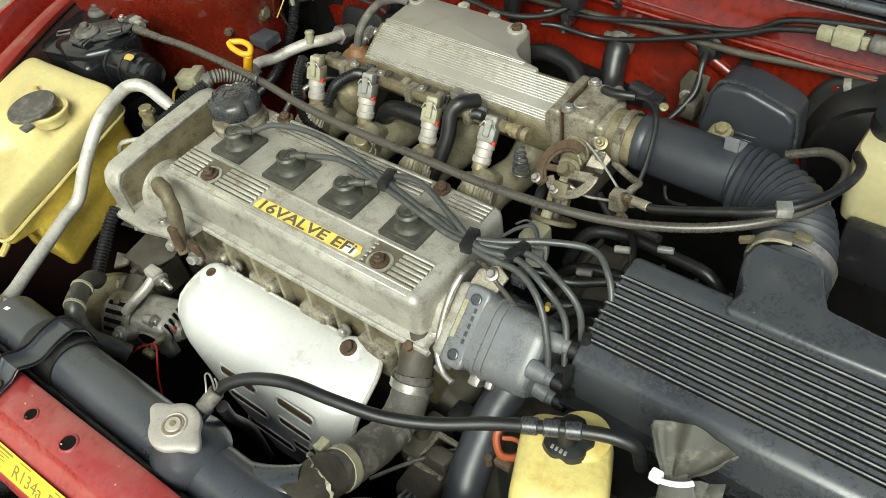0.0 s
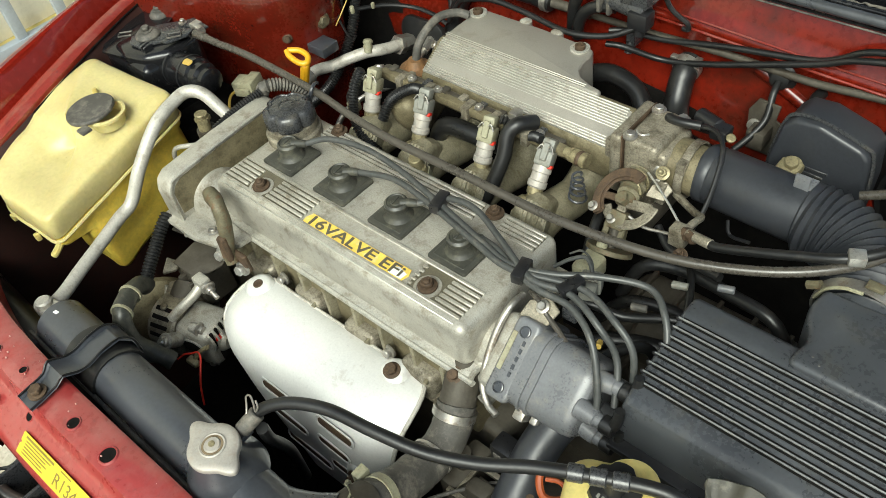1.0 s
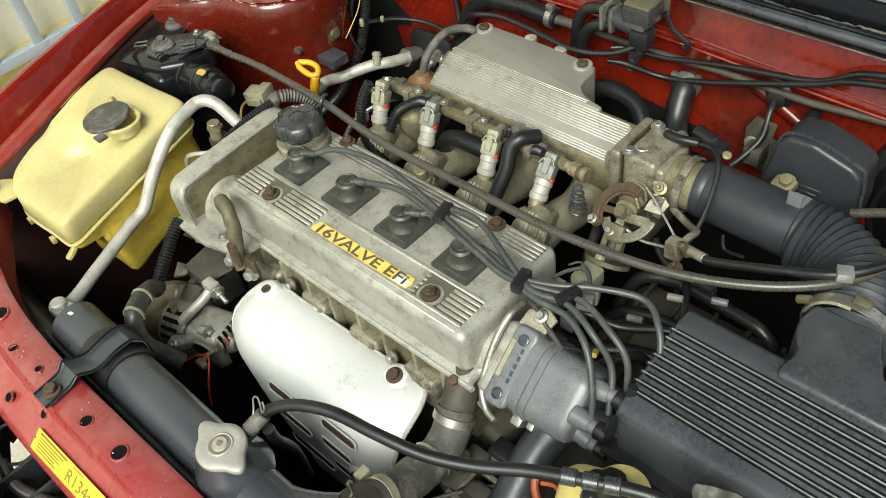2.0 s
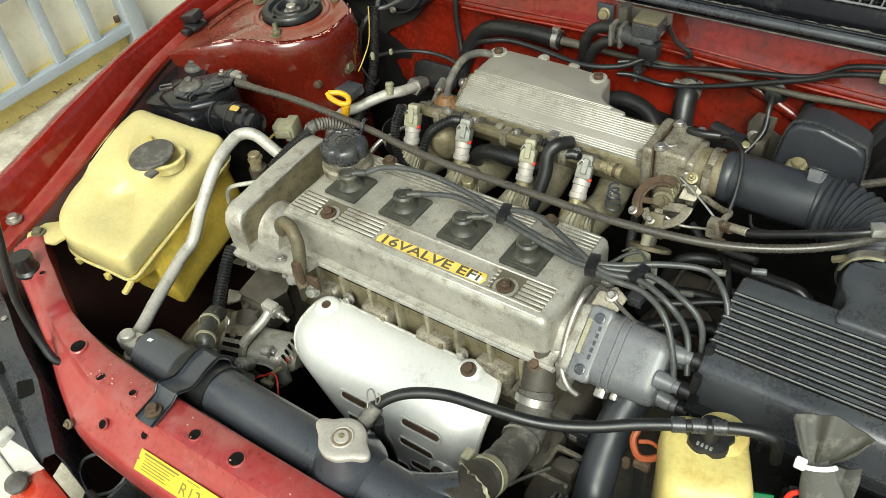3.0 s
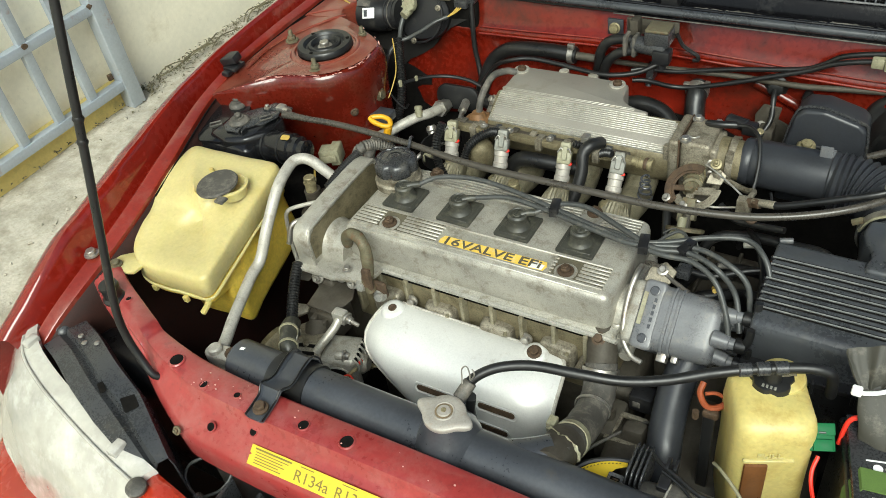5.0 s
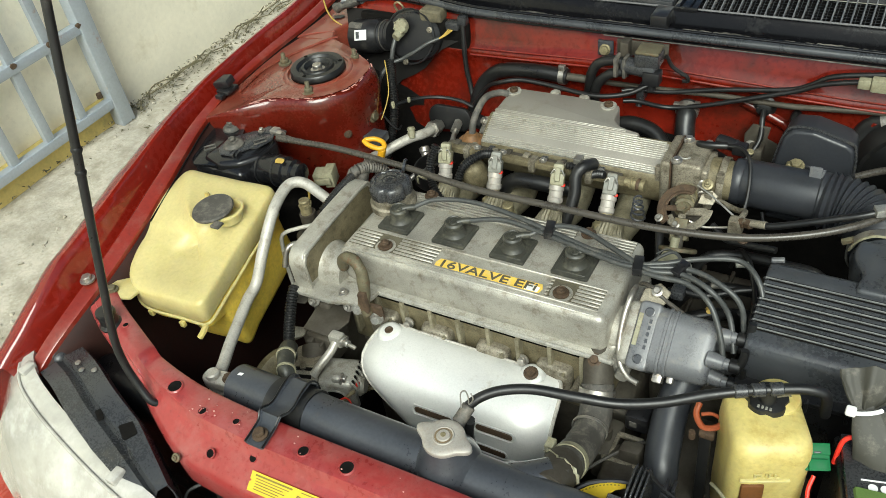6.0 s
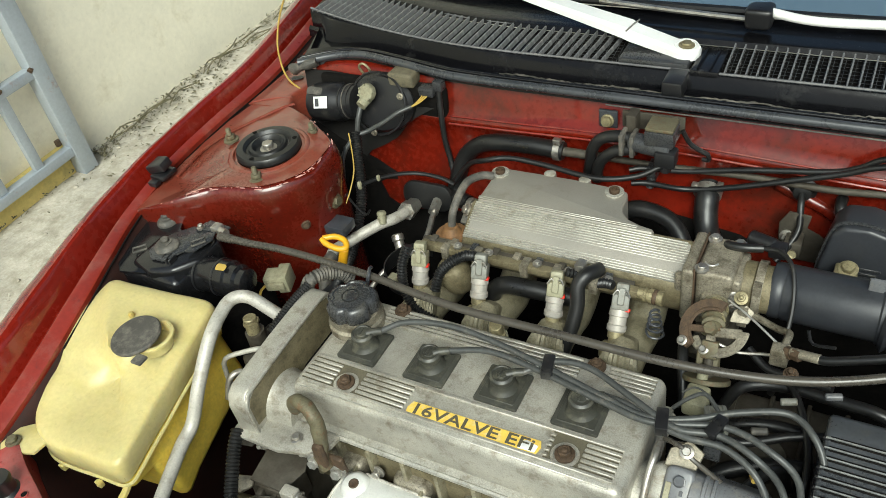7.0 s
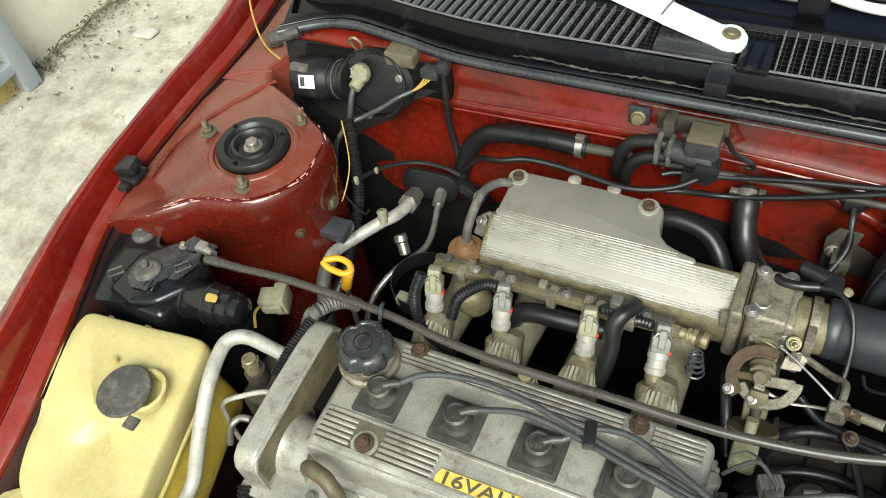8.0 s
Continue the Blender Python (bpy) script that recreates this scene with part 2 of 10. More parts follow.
GOLD = surface("worn_yellow_enamel", (0.80, 0.56, 0.10), 0.4, 0.15, var=0.18, coarse=70, fine=500, bump=0.1, dirt=(0.66, 0.60, 0.46), dirt_amount=0.3)
IVORY = surface("ivory_connector", (0.265, 0.253, 0.168), 0.5, var=0.2, coarse=50, fine=500, bump=0.1, grain=0.5, dirt=(0.17, 0.14, 0.085), dirt_amount=0.38, speck=0.4)
GREYCON = surface("grey_connector", (0.19, 0.19, 0.165), 0.5, var=0.2, coarse=40, fine=400, bump=0.1, dirt=(0.12, 0.1, 0.07), dirt_amount=0.35)
WHITE = surface("white_plastic", (0.80, 0.80, 0.78), 0.4, var=0.06, coarse=20, fine=300, bump=0.03)
WHITE_PAINT = surface("white_arm_paint", (0.84, 0.84, 0.82), 0.4, var=0.06, coarse=12, fine=200, bump=0.05, dirt=(0.55, 0.53, 0.5), dirt_amount=0.12)
ORANGE = surface("orange_insulation", (0.25, 0.052, 0.012), 0.45, var=0.15, coarse=30, fine=300, bump=0.05, dirt=(0.25, 0.07, 0.02), dirt_amount=0.25)
REDWIRE = surface("red_insulation", (0.68, 0.03, 0.015), 0.4, var=0.1, coarse=30, fine=300, bump=0.03)
YELLOWWIRE = surface("yellow_insulation", (0.43, 0.295, 0.06), 0.45, var=0.15, coarse=30, fine=300, bump=0.03)
GREEN = surface("green_plastic", (0.003, 0.105, 0.028), 0.55, spec=0.3, var=0.12, coarse=30, fine=300, bump=0.03)
STRAP = surface("green_webbing", (0.09, 0.15, 0.03), 0.75, var=0.25, coarse=40, fine=900, bump=0.4)
CLOTH = surface("grey_vinyl_cloth", (0.042, 0.040, 0.031), 0.6, var=0.25, coarse=25, fine=500, bump=0.25, dirt=(0.16, 0.15, 0.12), dirt_amount=0.3)
PAPER = surface("white_label", (0.74, 0.74, 0.72), 0.55, var=0.06, coarse=30, fine=300, bump=0.02)
AMBER = surface("brown_fluid_window", (0.125, 0.052, 0.016), 0.35, var=0.3, coarse=40, fine=300, bump=0.05)
LAMP = surface("hazed_lamp_plastic", (0.40, 0.385, 0.34), 0.10, var=0.30, coarse=7, fine=60, bump=0.10, depth=0.004, coat=1.0, grain=0.25, dirt=(0.62, 0.60, 0.56), dirt_amount=0.34, speck=0.12)
GALV = surface("galvanised_steel", (0.42, 0.46, 0.50), 0.5, 0.45, var=0.14, coarse=6, fine=120, bump=0.08, dirt=(0.34, 0.17, 0.08), dirt_amount=0.1)
PLASTER = surface("cream_plaster", (0.86, 0.815, 0.66), 0.85, var=0.08, coarse=2.2, fine=60, bump=0.25, depth=0.002, dirt=(0.62, 0.56, 0.39), dirt_amount=0.16, speck=0.08)
PLINTH = surface("yellow_plaster", (0.62, 0.50, 0.17), 0.85, var=0.16, coarse=6, fine=90, bump=0.3, depth=0.003, dirt=(0.36, 0.30, 0.12), dirt_amount=0.3)
CONCRETE = surface("worn_concrete", (0.45, 0.415, 0.340), 0.9, var=0.3, coarse=5, fine=90, bump=0.8, depth=0.008, grain=0.35, dirt=(0.26, 0.235, 0.17), dirt_amount=0.5, speck=0.25)
LITTER = surface("dry_leaves", (0.105, 0.092, 0.05), 0.85, var=0.6, coarse=30, fine=200, bump=0.1)
MORTAR = surface("pale_mortar", (0.50, 0.48, 0.42), 0.9, var=0.15, coarse=14, fine=120, bump=0.4, depth=0.003)


def glass(name):
    m, n, l, p = shader(name)
    p.inputs["Base Color"].default_value = (0.10, 0.15, 0.20, 1)
    p.inputs["Roughness"].default_value = 0.03
    p.inputs["Coat Weight"].default_value = 1.0
    return m


GLASS = glass("dark_windscreen_glass")


# ---- shapes ----
BASES = {}


def thing(name, base, label, category, group="", kind=""):
    ob = new(name)
    ob.empty_display_size = 0.02
    ob.location = base
    BASES[ob.name] = Vector(base)
    return tagged(ob, label, category, group, kind)


def finish(me, material, sharp):
    me.materials.append(material)
    me.shade_smooth()
    me.set_sharp_from_angle(angle=radians(sharp))


def part(name, bm, material, parent=None, label="", sharp=38):
    """Link a bmesh, given in world metres, as one mesh object."""
    me = bpy.data.meshes.new(name)
    bm.normal_update()
    bm.to_mesh(me)
    bm.free()
    finish(me, material, sharp)
    ob = new(name, me)
    if parent:
        ob.parent = parent
        ob.matrix_parent_inverse = Matrix.Translation(-BASES.get(parent.name, Vector()))
    if label:
        ob["label"] = label
    return ob


def again(ob, m):
    """Another part on the same mesh, moved by m."""
    o = ob.copy()
    scene.collection.objects.link(o)
    o.matrix_basis = m
    return o


def add(bm, other):
    me = bpy.data.meshes.new("tmp")
    other.to_mesh(me)
    other.free()
    bm.from_mesh(me)
    bpy.data.meshes.remove(me)
    return bm


def merged(*bms):
    first = bms[0]
    for b in bms[1:]:
        add(first, b)
    return first


def bevelled(bm, r, seg=2, angle=30):
    if r:
        edges = [e for e in bm.edges if len(e.link_faces) == 2 and e.calc_face_angle(0) > radians(angle)]
        bmesh.ops.bevel(bm, geom=edges, offset=r, segments=seg, profile=0.5, affect='EDGES', clamp_overlap=True)
    return bm


def box(a, b, r=0.002, seg=2, m=None):
    """A box from corner a to corner b with rounded edges."""
    bm = bmesh.new()
    bmesh.ops.create_cube(bm, size=1.0)
    a, b = Vector(a), Vector(b)
    for v in bm.verts:
        v.co = Vector([(a[i] + b[i]) / 2 + v.co[i] * (b[i] - a[i]) for i in range(3)])
    bevelled(bm, r, seg)
    if m:
        bm.transform(m)
    return bm


def prism(poly, depth, m=None, r=0.002, seg=2, angle=30):
    """A polygon in the local xy plane, raised to depth along local z."""
    bm = bmesh.new()
    f = bm.faces.new([bm.verts.new((x, y, 0)) for x, y in poly])
    ext = bmesh.ops.extrude_face_region(bm, geom=[f])
    bmesh.ops.translate(bm, verts=[v for v in ext["geom"] if isinstance(v, bmesh.types.BMVert)], vec=(0, 0, depth))
    bmesh.ops.recalc_face_normals(bm, faces=bm.faces)
    bevelled(bm, r, seg, angle)
    if m:
        bm.transform(m)
    return bm


def axes(origin, z, x=None):
    """A pose with its local z along z and its local x as near to x as can be."""
    z = Vector(z).normalized()
    x = Vector(x) if x else (Vector((1, 0, 0)) if abs(z.x) < 0.9 else Vector((0, 1, 0)))
    x = (x - z * x.dot(z)).normalized()
    y = z.cross(x)
    return Matrix.Translation(origin) @ Matrix((x, y, z)).transposed().to_4x4()


def lathe(profile, m=None, seg=24):
    """Turn (radius, height) pairs round local z."""
    bm = bmesh.new()
    rings = []
    for r, h in profile:
        if r < 1e-6:
            rings.append([bm.verts.new((0, 0, h))])
        else:
            rings.append([bm.verts.new((r * math.cos(2 * math.pi * k / seg), r * math.sin(2 * math.pi * k / seg), h)) for k in range(seg)])
    for a, b in zip(rings, rings[1:]):
        for k in range(seg):
            j = (k + 1) % seg
            if len(a) == 1 and len(b) > 1:
                bm.faces.new((a[0], b[j], b[k]))
            elif len(b) == 1 and len(a) > 1:
                bm.faces.new((a[k], a[j], b[0]))
            elif len(a) > 1:
                bm.faces.new((a[k], a[j], b[j], b[k]))
    if len(rings[0]) > 1 and len(rings[-1]) > 1:
        for k in range(seg):
            j = (k + 1) % seg
            bm.faces.new((rings[-1][k], rings[-1][j], rings[0][j], rings[0][k]))
    else:
        for ring, flip in ((rings[0], True), (rings[-1], False)):
            if len(ring) > 1:
                bm.faces.new(ring[::-1] if flip else ring)
    bmesh.ops.recalc_face_normals(bm, faces=bm.faces)
    if m:
        bm.transform(m)
    return bm


def rod(a, b, r, seg=16, r2=None, bev=0.0):
    """A round bar from a to b."""
    a, b = Vector(a), Vector(b)
    h = (b - a).length
    r2 = r if r2 is None else r2
    if bev:
        prof = [(0, 0), (r - bev, 0), (r, bev), (r2, h - bev), (r2 - bev, h), (0, h)]
    else:
        prof = [(0, 0), (r, 0), (r2, h), (0, h)]
    return lathe(prof, axes(a, b - a), seg)


def curve_points(pts, steps=6):
    """A smooth line through the points."""
    p = [Vector(q) for q in pts]
    p = [p[0] * 2 - p[1]] + p + [p[-1] * 2 - p[-2]]
    out = []
    for i in range(1, len(p) - 2):
        for k in range(steps):
            t = k / steps
            a, b, c, d = p[i - 1], p[i], p[i + 1], p[i + 2]
            out.append(0.5 * ((2 * b) + (c - a) * t + (2 * a - 5 * b + 4 * c - d) * t * t + (3 * b - a - 3 * c + d) * t ** 3))
    out.append(p[-2])
    return out


def tube(pts, r, seg=10, steps=6, rib=0.0, pitch=0.004, r_end=None):
    """A hose, pipe or wire along a smooth line; rib: the depth of its corrugations."""
    line = curve_points(pts, steps)
    if rib:
        length = sum((b - a).length for a, b in zip(line, line[1:]))
        n = max(4, int(length / (pitch / 2)))
        res, acc, i = [line[0]], 0.0, 0
        step = length / n
        here = line[0].copy()
        while i < len(line) - 1 and len(res) < n:
            d = (line[i + 1] - here).length
            if acc + d >= step:
                here = here + (line[i + 1] - here) * ((step - acc) / max(d, 1e-9))
                res.append(here.copy())
                acc = 0.0
            else:
                acc += d
                here = line[i + 1].copy()
                i += 1
        res.append(line[-1])
        line = res
    bm = bmesh.new()
    rings = []
    side = None
    for i, p in enumerate(line):
        t = (line[min(i + 1, len(line) - 1)] - line[max(i - 1, 0)]).normalized()
        if side is None:
            side = t.orthogonal().normalized()
        side = (side - t * side.dot(t)).normalized()
        up = t.cross(side)
        rr = r if r_end is None else r + (r_end - r) * i / (len(line) - 1)
        if rib:
            rr = rr + (rib if i % 2 else -rib)
        rings.append([bm.verts.new(p + side * (rr * math.cos(2 * math.pi * k / seg)) + up * (rr * math.sin(2 * math.pi * k / seg))) for k in range(seg)])
    for a, b in zip(rings, rings[1:]):
        for k in range(seg):
            j = (k + 1) % seg
            bm.faces.new((a[k], a[j], b[j], b[k]))
    bm.faces.new(rings[0][::-1])
    bm.faces.new(rings[-1])
    return bm


def loft(rings, cap=True, closed=True):
    """Skin over rings of points, each with the same number of points."""
    bm = bmesh.new()
    vs = [[bm.verts.new(p) for p in ring] for ring in rings]
    n = len(vs[0])
    for a, b in zip(vs, vs[1:]):
        for k in range(n if closed else n - 1):
            j = (k + 1) % n
            bm.faces.new((a[k], a[j], b[j], b[k]))
    if cap and closed:
        bm.faces.new(vs[0][::-1])
        bm.faces.new(vs[-1])
    bmesh.ops.recalc_face_normals(bm, faces=bm.faces)
    return bm


def sheet(rings, thick=0.0012):
    """A thin pressed sheet skinned over rows of points, facing up."""
    bm = loft(rings, cap=False, closed=False)
    if sum(f.normal.z for f in bm.faces) < 0:
        bmesh.ops.reverse_faces(bm, faces=bm.faces)
    bm.normal_update()
    old = list(bm.faces)
    normals = {v: v.normal.copy() for v in bm.verts}
    twin = {v: bm.verts.new(v.co - normals[v] * thick) for v in list(bm.verts)}
    rim = [e for e in bm.edges if len(e.link_faces) == 1]
    for f in old:
        bm.faces.new([twin[v] for v in reversed(f.verts)])
    for e in rim:
        a, b = e.verts
        bm.faces.new((a, b, twin[b], twin[a]))
    bmesh.ops.recalc_face_normals(bm, faces=bm.faces)
    return bm


def rounded(x0, x1, y0, y1, r, n=4):
    """A rectangle with round corners, counter-clockwise."""
    out = []
    for cx, cy, a in ((x1 - r, y0 + r, -90), (x1 - r, y1 - r, 0), (x0 + r, y1 - r, 90), (x0 + r, y0 + r, 180)):
        for k in range(n + 1):
            t = radians(a + 90 * k / n)
            out.append((cx + r * math.cos(t), cy + r * math.sin(t)))
    return out


def hexbolt(p, axis=(0, 0, 1), r=0.0065, h=0.005, washer=1.45):
    """A hexagon head on a round flange."""
    m = axes(p, axis)
    flange = lathe([(0, -0.001), (r * washer, -0.001), (r * washer, 0.0012), (r, 0.002), (0, 0.002)], m, 18)
    head = prism([(r * math.cos(radians(60 * k)), r * math.sin(radians(60 * k))) for k in range(6)], h, m @ Matrix.Translation((0, 0, 0.0015)), r=0.0007, seg=1)
    return add(flange, head)


def nut_stud(p, axis=(0, 0, 1), r=0.0075, h=0.007, stud=0.016):
    m = axes(p, axis)
    bm = hexbolt(p, axis, r, h, 1.5)
    prof = [(0, 0)]
    k = 0.0
    while k < stud:
        prof += [(r * 0.52, k), (r * 0.44, k + 0.0008)]
        k += 0.0016
    prof += [(r * 0.4, stud), (0, stud + 0.001)]
    return add(bm, lathe(prof, m, 12))


def wobble(bm, amp, freq, seed=0.0):
    for v in bm.verts:
        p = v.co * freq + Vector((seed, seed * 1.7, -seed))
        v.co += Vector((noise.noise(p), noise.noise(p + Vector((31, 7, 3))), noise.noise(p + Vector((5, 91, 13))))) * amp
    return bm


def lettering(name, text, size, m, material, parent, depth=0.0006, width=None, label="", bold=0.0):
    """Raised words from the built-in font, laid in the local xy plane of m, from its origin."""
    cu = bpy.data.curves.new(name, 'FONT')
    cu.body = text
    cu.size = size
    cu.extrude = depth
    cu.offset = bold
    cu.resolution_u = 3
    tmp = bpy.data.objects.new(name, cu)
    scene.collection.objects.link(tmp)
    bpy.context.view_layer.update()
    me = bpy.data.meshes.new_from_object(tmp)
    bpy.data.objects.remove(tmp)
    bm = bmesh.new()
    bm.from_mesh(me)
    bpy.data.meshes.remove(me)
    if width:
        wide = max(v.co.x for v in bm.verts)
        for v in bm.verts:
            v.co.x *= width / wide
    bm.transform(m)
    return part(name, bm, material, parent, label)


# ---- yard ----
def build_ground():
    xs = [-300, -60, -12, -4, *[-2.6 + 0.04 * k for k in range(50)], -0.4, 0.5, 2, 6, 60, 300]
    ys = [-300, -60, -8, -2, *[-0.5 + 0.06 * k for k in range(52)], 4, 12, 60, 300]
    rows = []
    for y in ys:
        rows.append([(x, y, (0.010 * noise.noise(Vector((x * 2.1, y * 2.1, 3))) + 0.006 * noise.noise(Vector((x * 7, y * 7, 1)))) if -2.7 < x < -0.5 and -0.6 < y < 3 else 0.0) for x in xs])
    bm = loft(rows, cap=False, closed=False)
    if sum(f.normal.z for f in bm.faces) < 0:
        bmesh.ops.reverse_faces(bm, faces=bm.faces)
    tagged(part("ground", bm, CONCRETE), "worn pale concrete yard with patches of old mortar", "ground", kind="structure")


build_ground()
tagged(part("wall_house", box((-2.30, -6, -0.05), (-2.09, 9, 3.2), 0.004), PLASTER), "cream plastered house wall, stained near its foot", "wall", kind="structure")
bm = box((-2.09, -6, -0.05), (-2.055, 0.93, 0.10), 0.006)
tagged(part("trim_plinth", bm, PLINTH), "dirty yellow painted plinth along the wall foot", "plinth", kind="structure")


def build_gate():
    g = thing("gate", (-2.0, 0.4, 0.0), "pale galvanised steel bar gate with rusty welds, folded to the wall", "gate")
    part("post", box((-2.053, 0.885, 0.0), (-2.003, 0.945, 1.6), 0.003), GALV, g)
    for z in (0.095, 0.385, 1.1):
        part("rail", box((-2.043, -1.6, z - 0.017), (-2.008, 0.885, z + 0.017), 0.003), GALV, g)
    bar = part("bar", box((-2.036, 0.742, 0.112), (-2.014, 0.775, 1.5), 0.002), GALV, g)
    for k in range(1, 15):
        again(bar, Matrix.Translation((0, -0.147 * k, 0)))
    weld = part("weld", wobble(lathe([(0, -0.012), (0.009, -0.006), (0.011, 0.0), (0.008, 0.003), (0, 0.004)], axes((-2.008, 0.757, 0.395), (1, 0, 0)), 10), 0.005, 90), RUST, g, "rust-brown weld bead")
    for k in range(1, 8):
        again(weld, Matrix.Translation((0, -0.147 * k, 0)))
    part("weld", wobble(lathe([(0, -0.012), (0.009, -0.006), (0.011, 0.0), (0.008, 0.003), (0, 0.004)], axes((-2.006, 0.884, 0.40), (1, 0, 0)), 10), 0.005, 90), RUST, g)
    part("hinge_lug", wobble(box((-2.058, 0.865, 0.115), (-2.045, 0.884, 0.14), 0.004), 0.003, 60), RUST, g, "rusted hinge lug")


build_gate()


def build_litter():
    rng = random.Random(4)
    bm = bmesh.new()
    for k in range(700):
        y = (0.98 + 1.4 * (0.5 + 0.5 * math.sin(rng.uniform(0, 40)) ) * rng.random() ** 0.5) if rng.random() < 0.9 else rng.uniform(-0.3, 0.95)
        x = -2.075 + abs(rng.gauss(0, 0.038 if y > 0.95 else 0.012)) + (0.0 if y > 0.95 else 0.028)
        s = rng.uniform(0.003, 0.011)
        m = Matrix.Translation((x, y, rng.uniform(0.008, 0.025))) @ Euler((rng.uniform(-0.6, 0.6), rng.uniform(-0.6, 0.6), rng.uniform(0, 6.3))).to_matrix().to_4x4()
        pts = [(-s, 0, 0), (-s * 0.3, s * 0.35, 0.002), (s, 0, 0), (-s * 0.3, -s * 0.35, 0.002)]
        bm.faces.new([bm.verts.new(m @ Vector(p)) for p in pts])
    for k in range(14):
        y = rng.uniform(1.0, 2.0)
        a = Vector((-2.06 + rng.uniform(0, 0.08), y, 0.02))
        add(bm, tube([a, a + Vector((rng.uniform(-0.02, 0.05), 0.06, 0.02)), a + Vector((rng.uniform(-0.01, 0.06), 0.15, 0.012))], 0.0025, 5, 3))
    for k in range(420):
        y = rng.gauss(1.45, 0.33)
        x = -2.06 + abs(rng.gauss(0, 0.085)) * (1.0 if rng.random() < 0.85 else 2.4)
        z = 0.006
        s = rng.uniform(0.002, 0.011)
        m = Matrix.Translation((x, y, z)) @ Euler((rng.uniform(-0.3, 0.3), rng.uniform(-0.3, 0.3), rng.uniform(0, 6.3))).to_matrix().to_4x4()
        pts = [(-s, 0, 0), (-s * 0.2, s * rng.uniform(0.2, 0.7), 0.001), (s, 0, 0), (-s * 0.3, -s * rng.uniform(0.2, 0.6), 0.001)]
        bm.faces.new([bm.verts.new(m @ Vector(p)) for p in pts])
    tagged(part("leaf_litter", bm, LITTER), "dry leaves and twigs gathered along the wall foot", "leaf litter", kind="stuff")
    bm = bmesh.new()
    for k in range(420):
        x, y = rng.uniform(-2.02, -0.8), rng.uniform(-0.3, 2.2)
        s = 0.0025 + 0.007 * rng.random() ** 3
        b = bmesh.new()
        bmesh.ops.create_icosphere(b, subdivisions=1, radius=s)
        wobble(b, s * 0.6, 160, k)
        b.transform(Matrix.Translation((x, y, 0.003)) @ Matrix.Diagonal((1, 1, 0.6, 1)))
        add(bm, b)
    tagged(part("grit", bm, CONCRETE), "loose grit and small stones on the concrete", "grit", kind="stuff")


build_litter()
bm = wobble(box((-1.85, 1.215, 0.0), (-1.775, 1.265, 0.016), 0.006, 3), 0.007, 25)
tagged(part("stone", bm, MORTAR), "flat white stone lying on the concrete", "stone")
for k, (x, y, s) in enumerate(((-1.45, 0.62, 0.13), (-1.34, 0.85, 0.08), (-1.55, 0.95, 0.07), (-1.2, 0.35, 0.10))):
    b = bmesh.new()
    bmesh.ops.create_icosphere(b, subdivisions=3, radius=s)
    wobble(b, s * 0.45, 9, k * 3.1)
    b.transform(Matrix.Translation((x, y, 0.004)) @ Matrix.Diagonal((1, 1.2, 0.05, 1)))
    tagged(part("mortar_patch", b, MORTAR), "pale patch of old mortar on the concrete", "mortar patch", group="mortar patches")


# ---- car body ----
car = thing("car_body", (0.0, 0.6, 0.0), "red painted car front with open engine bay, dusty and chipped", "car")

INNER = [(1.2, -0.64, 0.86), (0.75, -0.60, 0.835), (0.457, -0.567, 0.818), (0.287, -0.565, 0.815), (0.176, -0.561, 0.812), (0.07, -0.545, 0.802),
         (-0.01, -0.518, 0.798), (-0.09, -0.494, 0.788), (-0.175, -0.479, 0.770), (-0.244, -0.477, 0.750), (-0.294, -0.477, 0.738), (-0.356, -0.484, 0.714), (-0.405, -0.492, 0.685)]


